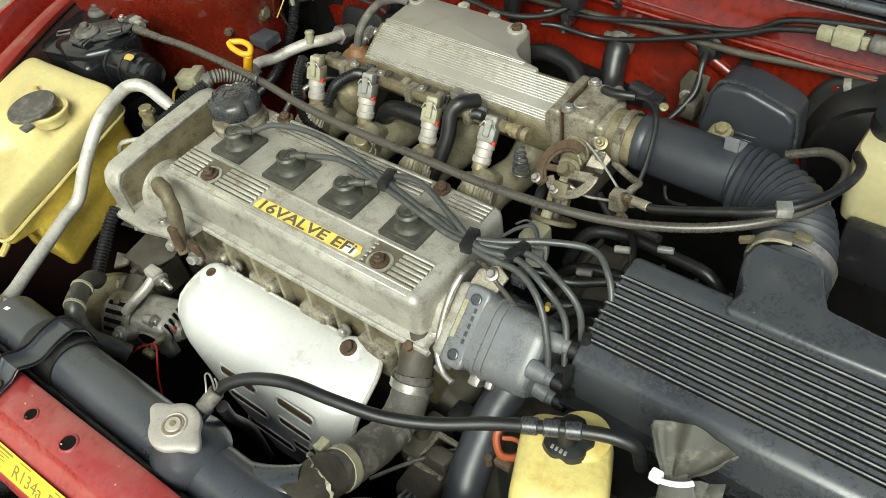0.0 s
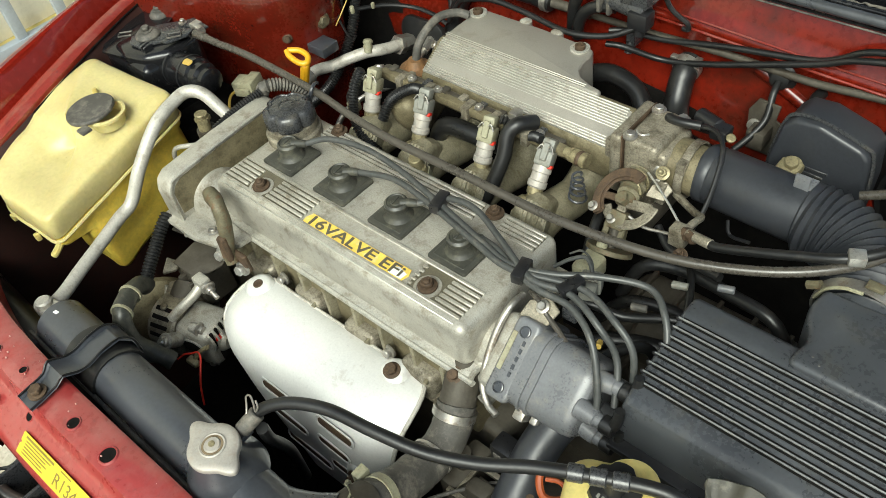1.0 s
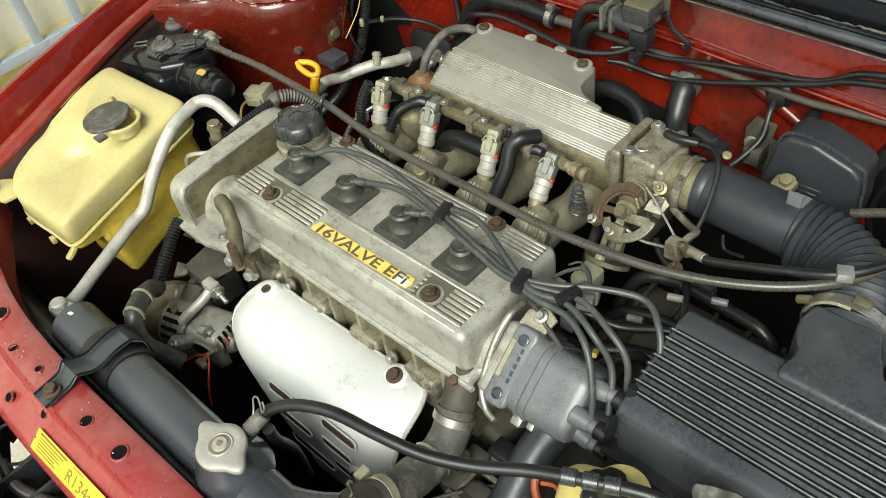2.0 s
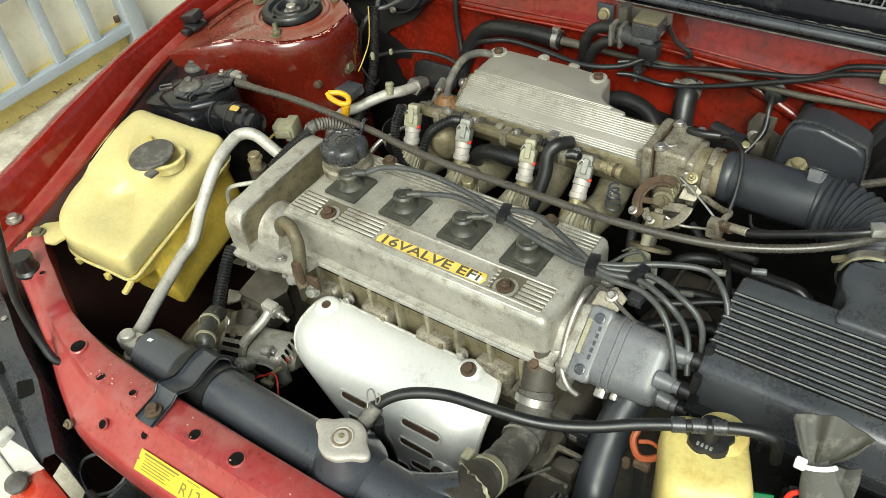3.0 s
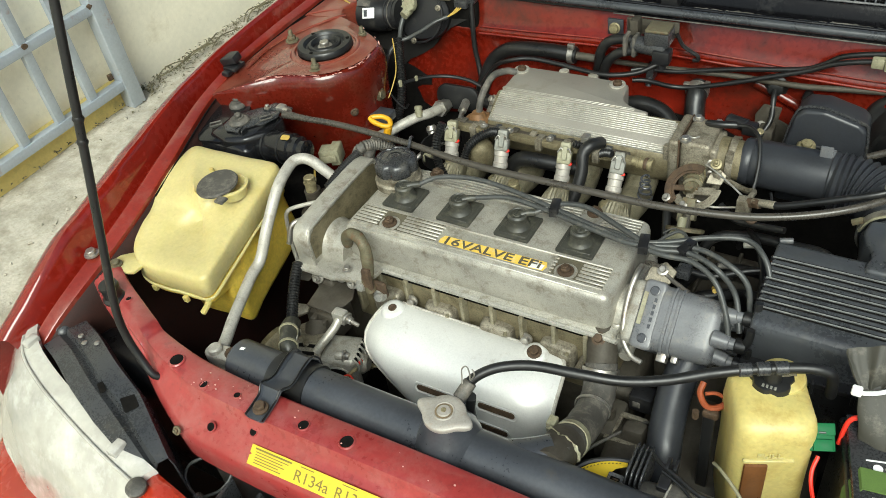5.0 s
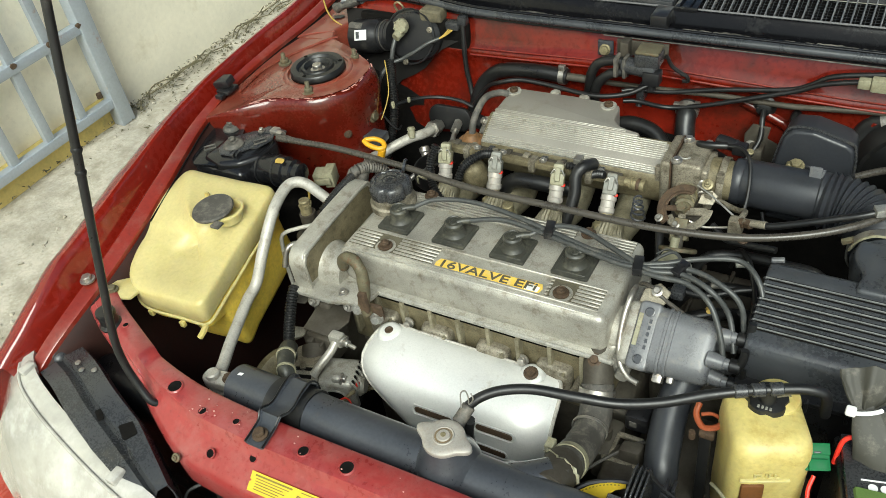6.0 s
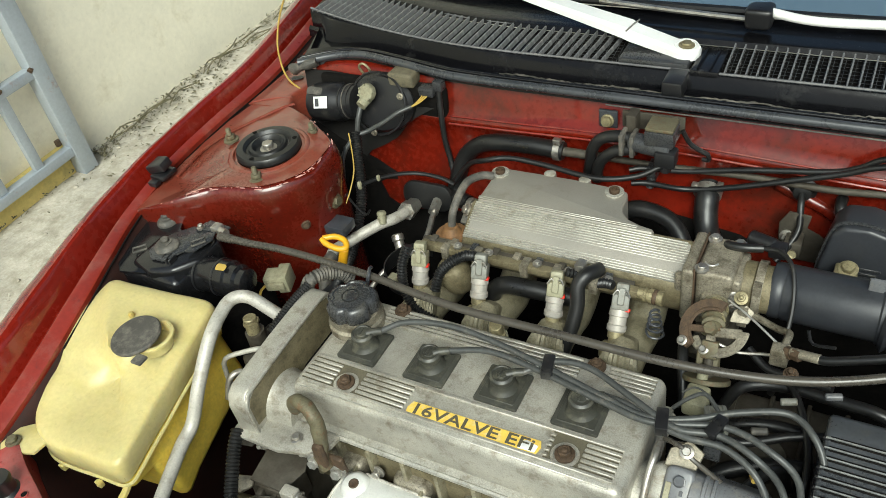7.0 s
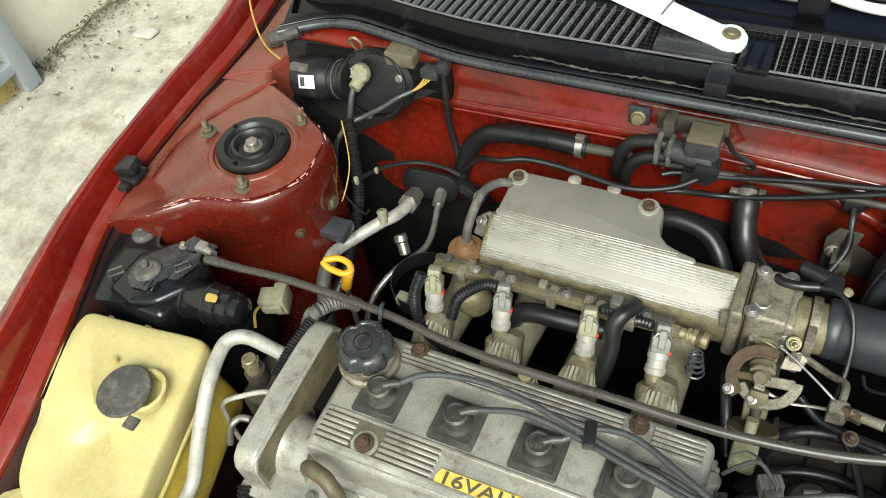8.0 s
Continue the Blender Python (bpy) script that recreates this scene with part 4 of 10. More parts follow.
def build_headlamp():
    h = thing("headlamp", (-0.40, -0.46, 0.5), "large hazed yellowish headlamp with a black rear shell", "headlamp")
    # clear front: a lofted bowl from the inner end to the outer end
    rows = []
    for p, q in zip(curve_points([(-0.545, -0.355, 0.70), (-0.50, -0.402, 0.70), (-0.44, -0.428, 0.695), (-0.36, -0.450, 0.69), (-0.28, -0.468, 0.685), (-0.20, -0.482, 0.68)], 5),
                    curve_points([(-0.62, -0.40, 0.56), (-0.565, -0.475, 0.56), (-0.48, -0.515, 0.555), (-0.385, -0.535, 0.55), (-0.29, -0.55, 0.55), (-0.195, -0.555, 0.55)], 5)):
        row = []
        for k in range(9):
            t = k / 8
            bulge = math.sin(math.pi * min(1, t * 1.1)) * 0.012
            row.append((p.x + (q.x - p.x) * t - bulge * 0.25, p.y + (q.y - p.y) * t - bulge, p.z + (q.z - p.z) * t ** 1.35))
        rows.append(row)
    bm = wobble(sheet(rows, 0.003), 0.005, 15)
    lens = part("lens", bm, LAMP, h, "cloudy yellowed lamp cover")
    rail = part("top_rail", loft([[(p.x + a, p.y + b_, p.z + c) for a, b_, c in ((-0.004, -0.008, -0.004), (-0.004, 0.004, 0.003), (0.003, 0.016, 0.003), (0.004, 0.017, -0.006))] for p in
                                curve_points([(-0.545, -0.355, 0.705), (-0.50, -0.402, 0.704), (-0.44, -0.428, 0.699), (-0.36, -0.450, 0.694), (-0.28, -0.468, 0.689), (-0.205, -0.481, 0.684)], 4)]), LAMP, h, "pale plastic rim")
    part("lens_edge", tube([(p.x, p.y - 0.010, p.z - 0.002) for p in curve_points([(-0.545, -0.355, 0.705), (-0.50, -0.402, 0.704), (-0.44, -0.428, 0.699), (-0.36, -0.450, 0.694), (-0.28, -0.468, 0.689), (-0.205, -0.481, 0.684)], 4)], 0.0022, 8, 1), LAMP, lens, "polished edge of the lens")
    for p in ((-0.497, -0.396, 0.708), (-0.262, -0.465, 0.694)):
        part("rim_clip", box((p[0] - 0.007, p[1] - 0.011, p[2] - 0.006), (p[0] + 0.007, p[1] + 0.010, p[2] + 0.004), 0.002), LAMP, rail)
    # black shell behind, with a folded crease
    rows = []
    for p, w in zip(curve_points([(-0.468, -0.362, 0.708), (-0.42, -0.378, 0.716), (-0.36, -0.403, 0.716), (-0.30, -0.424, 0.706), (-0.25, -0.444, 0.70), (-0.205, -0.462, 0.69)], 4),
                    [0.031 if k < 12 else 0.031 - 0.0016 * (k - 12) for k in range(21)]):
        rows.append([(p.x - w * 0.55, p.y - w * 0.9, p.z - 0.010), (p.x - w * 0.15, p.y - w * 0.25, p.z - 0.005), (p.x - 0.001, p.y - 0.001, p.z - 0.010), (p.x + 0.002, p.y + 0.003, p.z - 0.001), (p.x + w * 0.5, p.y + w * 0.8, p.z), (p.x + w * 0.6, p.y + w * 0.9, p.z - 0.014), (p.x + w * 0.6, p.y + w * 0.9, p.z - 0.10)])
    sh = part("shell", sheet(rows, 0.002), PLASTIC_DUSTY, h, "black plastic lamp shell")
    for p in ((-0.425, -0.365, 0.717), (-0.41, -0.372, 0.717), (-0.392, -0.366, 0.718)):
        part("rivet", lathe([(0, 0), (0.004, 0), (0.004, 0.001), (0.0025, 0.0018), (0, 0.0018)], axes(p, (0, 0, 1)), 12), STEEL, sh)
    part("shell_slot", prism(rounded(-0.013, 0.013, -0.009, 0.009, 0.003), 0.0012, axes((-0.288, -0.414, 0.7045), (0.05, -0.05, 1), (0.85, -0.5, 0)), 0.0002, 1), GRIME_SHADE, sh, "dark opening")
    part("shell_slot", prism(rounded(-0.009, 0.009, -0.004, 0.004, 0.002), 0.0012, axes((-0.335, -0.414, 0.710), (0.05, -0.05, 1), (0.85, -0.5, 0)), 0.0002, 1), GRIME_SHADE, sh, "dark opening")
    part("back_housing", wobble(box((-0.47, -0.36, 0.45), (-0.24, -0.30, 0.66), 0.02, 3), 0.01, 12), PLASTIC, h, "dark housing below")
    part("wing_lamp_shell", wobble(box((-0.53, -0.37, 0.60), (-0.47, -0.34, 0.705), 0.012, 3), 0.006, 30), PLASTIC_DUSTY, h, "dirty lamp edge")


build_headlamp()


def build_bumper():
    b = thing("front_bumper", (0.1, -0.55, 0.3), "glossy orange-red bumper and grille surround", "bumper")
    rows = []
    for x, y, z in ((-0.74, -0.28, 0.46), (-0.64, -0.43, 0.49), (-0.52, -0.545, 0.52), (-0.36, -0.58, 0.53), (-0.2, -0.60, 0.53), (0.1, -0.615, 0.53), (0.6, -0.60, 0.53)):
        rows.append([(x, y + 0.05, z + 0.004), (x, y + 0.01, z + 0.006), (x, y - 0.03, z + 0.002), (x, y - 0.07, z - 0.02), (x, y - 0.09, z - 0.08), (x, y - 0.09, z - 0.22), (x, y - 0.05, z - 0.33)])
    part("bumper_skin", sheet(rows, 0.003), RED_BUMPER, b)
    part("bumper_stay", box((-0.12, -0.60, 0.30), (-0.08, -0.402, 0.50), 0.003), PLASTIC, b)
    part("air_dam", sheet([[(x, y, 0.22), (x, y + 0.01, 0.10), (x, y + 0.03, 0.0)] for x, y in ((-0.66, -0.50), (-0.36, -0.62), (0.1, -0.655), (0.6, -0.64))], 0.004), PLASTIC, b, "black lower air dam")
    rows = []
    for x, y, z in ((-0.222, -0.478, 0.676), (-0.205, -0.482, 0.680), (-0.17, -0.487, 0.676), (-0.11, -0.497, 0.668), (0.0, -0.515, 0.66), (0.2, -0.53, 0.655), (0.6, -0.53, 0.655)):
        rows.append([(x, y + 0.020, z - 0.03), (x, y + 0.018, z - 0.004), (x, y + 0.012, z), (x, y - 0.010, z - 0.001), (x - 0.004, y - 0.024, z - 0.012), (x - 0.006, y - 0.034, z - 0.05), (x - 0.004, y - 0.04, z - 0.13)])
    part("grille_surround", sheet(rows, 0.003), RED_BUMPER, b, "glossy red grille surround")
    part("cushion", lathe([(0, 0), (0.014, 0), (0.0155, 0.003), (0.0155, 0.008), (0.012, 0.011), (0, 0.012)], axes((-0.206, -0.492, 0.681), (0.1, -0.1, 1)) @ Matrix.Diagonal((0.8, 0.8, 0.8, 1)), 22), RUBBER_GREY, b, "round grey rubber pad")
    for k in range(9):
        part("grille_rib", box((-0.15 + 0.045 * k, -0.485 - 0.002 * k, 0.56), (-0.145 + 0.045 * k, -0.415, 0.632), 0.0015), PLASTIC_DUSTY, b)
    for z in (0.57, 0.60, 0.63):
        part("grille_bar", box((-0.16, -0.478, z), (0.4, -0.47, z + 0.006), 0.0015), PLASTIC_DUSTY, b)


build_bumper()
w = thing("horn_wire", (-0.15, -0.44, 0.6), "brown ribbed conduit with loose wires before the radiator", "wiring")
part("conduit", tube([(-0.185, -0.448, 0.615), (-0.14, -0.452, 0.618), (-0.095, -0.44, 0.625), (-0.06, -0.425, 0.625)], 0.0065, 10, 6, 0.0009, 0.004), SHEATH, w)
part("wire", tube([(-0.185, -0.448, 0.615), (-0.205, -0.44, 0.625), (-0.205, -0.425, 0.64), (-0.18, -0.408, 0.648), (-0.15, -0.41, 0.64), (-0.155, -0.43, 0.625), (-0.175, -0.446, 0.617)], 0.002, 6, 6), WIRE, w)


def build_cowl():
    """Cowl: rubber seal, black trough and louvred grille below the windscreen."""
    c = thing("cowl_panel", (0, 0.5, 0.87), "black plastic cowl with louvred air grille and rubber seal", "cowl")
    def edge(x):
        return 0.012 + 0.40 * max(0.0, -x - 0.15) ** 1.8 + 0.03 * max(0.0, x - 0.25) ** 2
    bend = [(-0.54, 0.0), (-0.475, 0.008), (-0.44, 0.032), (-0.403, 0.045), (-0.366, 0.042), (-0.31, 0.032), (-0.256, 0.022), (-0.22, 0.015), (-0.17, 0.012), (0.25, 0.012)]
    def front(x):
        for (x0, v0), (x1, v1) in zip(bend, bend[1:]):
            if x <= x1:
                return v0 + (v1 - v0) * (x - x0) / (x1 - x0)
        return 0.012 + 0.03 * max(0.0, x - 0.25) ** 2
    rows, seal = [], []
    xs = [-0.535, -0.51, -0.48, -0.45, -0.42, -0.39, -0.36, -0.30, -0.22, -0.14, -0.06, 0.02, 0.10, 0.18, 0.26, 0.34, 0.44, 0.6, 0.8]
    for x in xs:
        e = edge(x)
        d = 0.010 * max(0, -x - 0.35) / 0.2
        g = front(x)
        ya, yb = (0.398 + g if x > -0.49 else 0.427 + e), max(0.447 + e, 0.410 + g)
        if x > -0.49:
            seal.append((x, ya, 0.8765 - d))
        rows.append([(x, ya + (yb - ya) * u, z - d * (1 - u)) for u, z in ((0.0, 0.858), (0.08, 0.870), (0.33, 0.872), (0.45, 0.862), (0.69, 0.862), (0.80, 0.884), (0.90, 0.889), (1.0, 0.887))])
    part("trough", sheet(rows, 0.002), TRIM, c, "glossy black front trough")
    part("seal", tube([(x, y - 0.002, z - 0.0065) for x, y, z in seal], 0.0060, 12, 4), LID, c, "black rubber bonnet seal")
    part("seal_fin", tube([(x, y + 0.007, z - 0.0025) for x, y, z in seal], 0.0028, 10, 4), GLOSS_BLACK, c, "upper fin of the seal")
    part("seal_lip", tube([(x, y - 0.009, z - 0.0150) for x, y, z in seal[9:]], 0.0010, 8, 4), RUBBER_GREY, c, "pale lip along the seal")
    part("clip_block", box((0.086, 0.408 + edge(0.1), 0.868), (0.112, 0.447 + edge(0.1), 0.892), 0.003), PLASTIC, c, "black clip")
    part("trough_dirt", wobble(tube([(x, 0.4285 + edge(x) + 0.002 * math.sin(x * 41), 0.8640 + 0.0006 * math.sin(x * 97)) for x in [-0.15 + 0.03 * k for k in range(25)]], 0.0013, 8, 6), 0.0022, 170), RUBBER_GREY, c, "dry grey dirt caught along the trough")
    # louvres: upright slats over a glossy floor at the fender end and a wire screen elsewhere, with a plain pad at the wiper
    rib = None
    x = -0.512
    while x < 0.62:
        if not (0.012 < x < 0.105) and not (0.112 < x < 0.150):
            e = edge(x)
            skew = 0.0 if x > 0.1 else 0.22 + 0.55 * max(0.0, -x - 0.15)
            y0, y1 = 0.449 + e, 0.506 + e * 1.25
            if rib is None:
                rib = part("slat", box((-0.0009, -0.5, -0.0036), (0.0009, 0.5, 0.0036), 0.0), LOUVRE, c)
                o = rib
            else:
                o = again(rib, Matrix())
            o.matrix_basis = Matrix.Translation((x, (y0 + y1) / 2, 0.8925)) @ Matrix.Rotation(-skew, 4, 'Z') @ Matrix.Rotation(radians(10), 4, 'X') @ Matrix.Diagonal((1, (y1 - y0) / math.cos(skew), 1, 1))
        x += 0.0128
    # grille_bed is a solid black sheet that paints the shade below the slats
    for name, a, b, mat, words in (("glossy_floor", -0.54, -0.10, GLOSS_BLACK, "glossy black floor under the slats"), ("grille_bed", -0.10, 0.8, GRIME_SHADE, "black sheet painted as the shade under the slats")):
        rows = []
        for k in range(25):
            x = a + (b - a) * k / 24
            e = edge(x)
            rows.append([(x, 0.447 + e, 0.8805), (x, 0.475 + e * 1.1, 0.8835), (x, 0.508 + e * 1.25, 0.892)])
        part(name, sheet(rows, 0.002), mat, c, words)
    wires = []
    for k in range(9):
        f = (k + 0.5) / 9
        wires.append(tube([(x, 0.449 + edge(x) + f * (0.056 + 0.25 * edge(x)), 0.8835 + 0.010 * f) for x in (-0.1, 0.0, 0.1, 0.2, 0.3, 0.4, 0.5, 0.6)], 0.00032, 4, 2))
    x = -0.098
    while x < 0.6:
        e = edge(x)
        wires.append(box((x - 0.00035, 0.449 + e, -0.0003), (x + 0.00035, 0.505 + e * 1.25, 0.0003), 0.0, 1, Matrix.Translation((0, 0, 0.8885)) @ Matrix.Translation((0, 0.477 + e, 0)) @ Matrix.Rotation(radians(10), 4, 'X') @ Matrix.Translation((0, -0.477 - e, 0))))
        x += 0.0064
    part("wire_screen", merged(*wires), PLASTIC_DUSTY, c, "fine wire screen under the slats")
    part("front_lip", tube([(x, 0.4475 + edge(x), 0.8895) for x in xs], 0.0016, 8, 4), LOUVRE, c)
    part("cross_bar", tube([(x, 0.507 + edge(x) * 1.25, 0.8985) for x in xs], 0.0016, 8, 4), LOUVRE, c)
    rows = []
    for x in xs:
        e = edge(x)
        rows.append([(x, 0.503 + e * 1.25, 0.896), (x, 0.507 + e * 1.25, 0.902), (x, 0.520 + e * 1.25, 0.903), (x, 0.545 + e * 1.25, 0.898), (x, 0.58 + e * 1.25, 0.90)])
    part("rear_rail", sheet(rows, 0.002), TRIM, c, "black rear rail of the cowl")
    part("wiper_pad", box((0.016, 0.462, 0.884), (0.108, 0.52, 0.896), 0.003), PLASTIC_DUSTY, c, "dusty raised pad")
    pad = part("pad", box((0.113, 0.452, 0.884), (0.148, 0.512, 0.8945), 0.002, 2), GLOSS_BLACK, c, "glossy black pad with ribs")
    for x in (0.122, 0.138):
        part("pad_rib", box((x - 0.0012, 0.454, 0.894), (x + 0.0012, 0.511, 0.8985), 0.0005), TRIM, pad)
    part("seal_end", wobble(tube([(-0.500, 0.410, 0.846), (-0.486, 0.405, 0.853), (-0.470, 0.406, 0.859), (-0.452, 0.416, 0.862)], 0.0085, 12, 4), 0.003, 60), RUBBER_GREY, c, "dusty crumpled end of the seal")


build_cowl()

# windscreen with its frame
ws = thing("windscreen", (0.1, 0.62, 0.9), "dark windscreen reflecting the sky", "windscreen")
rows = [[(x, 0.60 + 0.45 * max(0, abs(x - 0.1) - 0.2) ** 2 * 0.5 + 0.9 * t, 0.905 + 0.45 * t) for x in (-0.7, -0.5, -0.3, -0.1, 0.1, 0.3, 0.5, 0.7, 0.9)] for t in (0, 0.25, 0.5, 0.75, 1.0)]
part("pane", sheet(rows, 0.005), GLASS, ws)
part("black_border", tube([(x, 0.598 + 0.45 * max(0, abs(x - 0.1) - 0.2) ** 2 * 0.5, 0.907) for x in (-0.7, -0.5, -0.3, -0.1, 0.1, 0.3, 0.5, 0.7, 0.9)], 0.006, 8, 3), RUBBER, ws, "black rubber border")


def build_bonnet():
    """The raised bonnet: a red skin with a felt pad on its underside, held up by the prop rod."""
    b = thing("bonnet", (0.1, 0.58, 1.12), "raised red bonnet propped open over the engine bay", "bonnet")
    def at(x, s, d):
        y, z = 0.58 - 0.68 * s, 1.12 + 0.72 * s + 0.03 * math.sin(math.pi * s)
        return (x, y - d * 0.72, z - d * 0.68)
    xs = [-0.64 + 0.148 * k for k in range(11)]
    part("skin", sheet([[at(x * (1 - 0.10 * s * abs((x - 0.1) / 0.74)), s, 0.018 * ((x - 0.1) / 0.74) ** 4) for x in xs] for s in [k / 8 for k in range(9)]], 0.002), RED, b)
    part("felt_pad", sheet([[at(x * 0.86 + 0.014, s, 0.024) for x in xs] for s in [0.08 + 0.10 * k for k in range(9)]], 0.008), PAD_SHADE_BLACK, b, "black felt pad under the bonnet")
    for s in (0.03, 0.97):
        part("cross_rib", tube([at(x * 0.92, s, 0.016) for x in xs], 0.014, 10, 3), RED, b)
    for x in (-0.60, 0.80):
        part("hinge", tube([(x, 0.585, 1.125), (x, 0.66, 1.06), (x, 0.72, 0.96), (x, 0.72, 0.86)], 0.009, 8, 4), RED, b)


build_bonnet()


def build_wiper(pivot, tip, name_label):
    wp = thing("wiper", pivot, name_label, "wiper", group="windscreen wipers")
    p, t = Vector(pivot), Vector(tip)
    d = (t - p).normalized()
    side = Vector((-d.y, d.x, 0)).normalized()
    up = side.cross(d) * -1
    if up.z < 0:
        up = -up
    rings = []
    L = (t - p).length
    for s, w, h, lift in ((-0.0190, 0.0035, 0.010, 0.0), (-0.0175, 0.0085, 0.0125, 0.0), (-0.0135, 0.0140, 0.0135, 0.0), (-0.008, 0.0175, 0.014, 0.0), (0.0, 0.0190, 0.014, 0.0), (0.009, 0.0172, 0.014, 0.0), (0.017, 0.0150, 0.0135, 0.0), (0.075, 0.0160, 0.015, 0.004), (0.085, 0.0165, 0.016, 0.006), (0.16, 0.015, 0.013, 0.012), (0.26, 0.011, 0.010, 0.018), (L, 0.006, 0.006, 0.016)):
        c = p + d * s + up * lift
        rings.append([c + side * (w * a) + up * (h * b) for a, b in ((-1, 0.1), (-0.95, 0.7), (-0.7, 1), (0.7, 1), (0.95, 0.7), (1, 0.1), (0.8, 0), (-0.8, 0))])
    arm = part("arm", loft(rings), WHITE_PAINT, wp, "white painted wiper arm", sharp=30)
    part("hinge_joint", tube([p + d * 0.079 - side * 0.0175 + up * 0.0205, p + d * 0.079 + up * 0.0215, p + d * 0.079 + side * 0.0175 + up * 0.0205], 0.0012, 6, 3), GREYCON, arm)
    part("hub_ring", lathe([(0.0120, 0.0), (0.0126, 0.0022), (0.0150, 0.0022), (0.0160, 0.0)], axes(p + up * 0.0132, up), 32), WHITE_PAINT, arm)
    part("pivot_nut", hexbolt(p + up * 0.0138, up, 0.0072, 0.0035, 1.45), BRASS, arm, "brass-coloured nut")
    return wp


build_wiper((0.097, 0.492, 0.893), (-0.36, 0.590, 0.93), "white painted wiper arm with a brass nut lying on the cowl")
w2 = thing("wiper_linkage", (0.2, 0.56, 0.90), "black wiper knuckle with a pale metal blade rod", "wiper", group="windscreen wipers")
part("knuckle", wobble(box((0.155, 0.545, 0.905), (0.19, 0.575, 0.935), 0.006, 3), 0.003, 50), PLASTIC, w2, "black knuckle")
part("blade_rod", tube([(0.18, 0.56, 0.928), (0.24, 0.548, 0.925), (0.33, 0.552, 0.925), (0.45, 0.55, 0.93)], 0.006, 10, 5), WHITE_PAINT, w2)
part("blade", tube([(-0.05, 0.582, 0.915), (0.05, 0.572, 0.914), (0.15, 0.563, 0.914), (0.17, 0.562, 0.914)], 0.004, 8, 4), STEEL, w2)


# ---- engine ----
eng = thing("engine", (0.0, 0.0, 0.25), "four-cylinder engine with a grimy aluminium valve cover", "engine")
part("engine_block", wobble(box((-0.20, -0.07, 0.27), (0.23, 0.10, 0.585), 0.012, 3), 0.004, 25), CAST_DARK, eng, "black grimy engine block")


def build_head():
    bm = wobble(box((-0.198, -0.078, 0.575), (0.198, 0.082, 0.692), 0.004), 0.002, 40)
    h = part("cylinder_head", bm, OLIVE_FACE, eng, "oily ribbed cylinder head")
    for k in range(9):
        x = -0.18 + 0.044 * k
        part("head_rib", wobble(box((x - 0.003, -0.090 + 0.002 * (k % 2), 0.60), (x + 0.003, -0.07, 0.69), 0.0015), 0.001, 60, k), RUNNER, h)
    for k in range(4):
        x = -0.13 + 0.0875 * k
        part("port_boss", wobble(box((x - 0.024, -0.094, 0.610), (x + 0.024, -0.07, 0.658), 0.008, 3), 0.002, 40, k), CAST_OLD, h)
        part("web_rib", prism([(0, 0), (0.020, 0.0), (0.0, 0.034)], 0.005, axes((x + 0.012, -0.079, 0.655), (1, 0.15, 0), (0, -1, 0)), 0.0012, 1), RUNNER, h)
        part("plug_boss", rod((x + 0.035, -0.10, 0.635), (x + 0.035, -0.07, 0.635), 0.007), CAST_OLD, h)
    for k, (x, z) in enumerate(((-0.085, 0.655), (0.09, 0.652))):
        part("head_bolt", hexbolt((x, -0.088, z), (0, -1, 0.1), 0.006, 0.006), STEEL, h)
    part("exhaust_manifold", wobble(merged(tube([(-0.10, -0.08, 0.62), (-0.08, -0.14, 0.58), (0.0, -0.15, 0.50), (0.03, -0.14, 0.42)], 0.022), tube([(0.10, -0.08, 0.62), (0.09, -0.14, 0.58), (0.05, -0.15, 0.50), (0.03, -0.14, 0.42)], 0.022)), 0.002, 40), RUST, eng, "rusty exhaust manifold")


build_head()


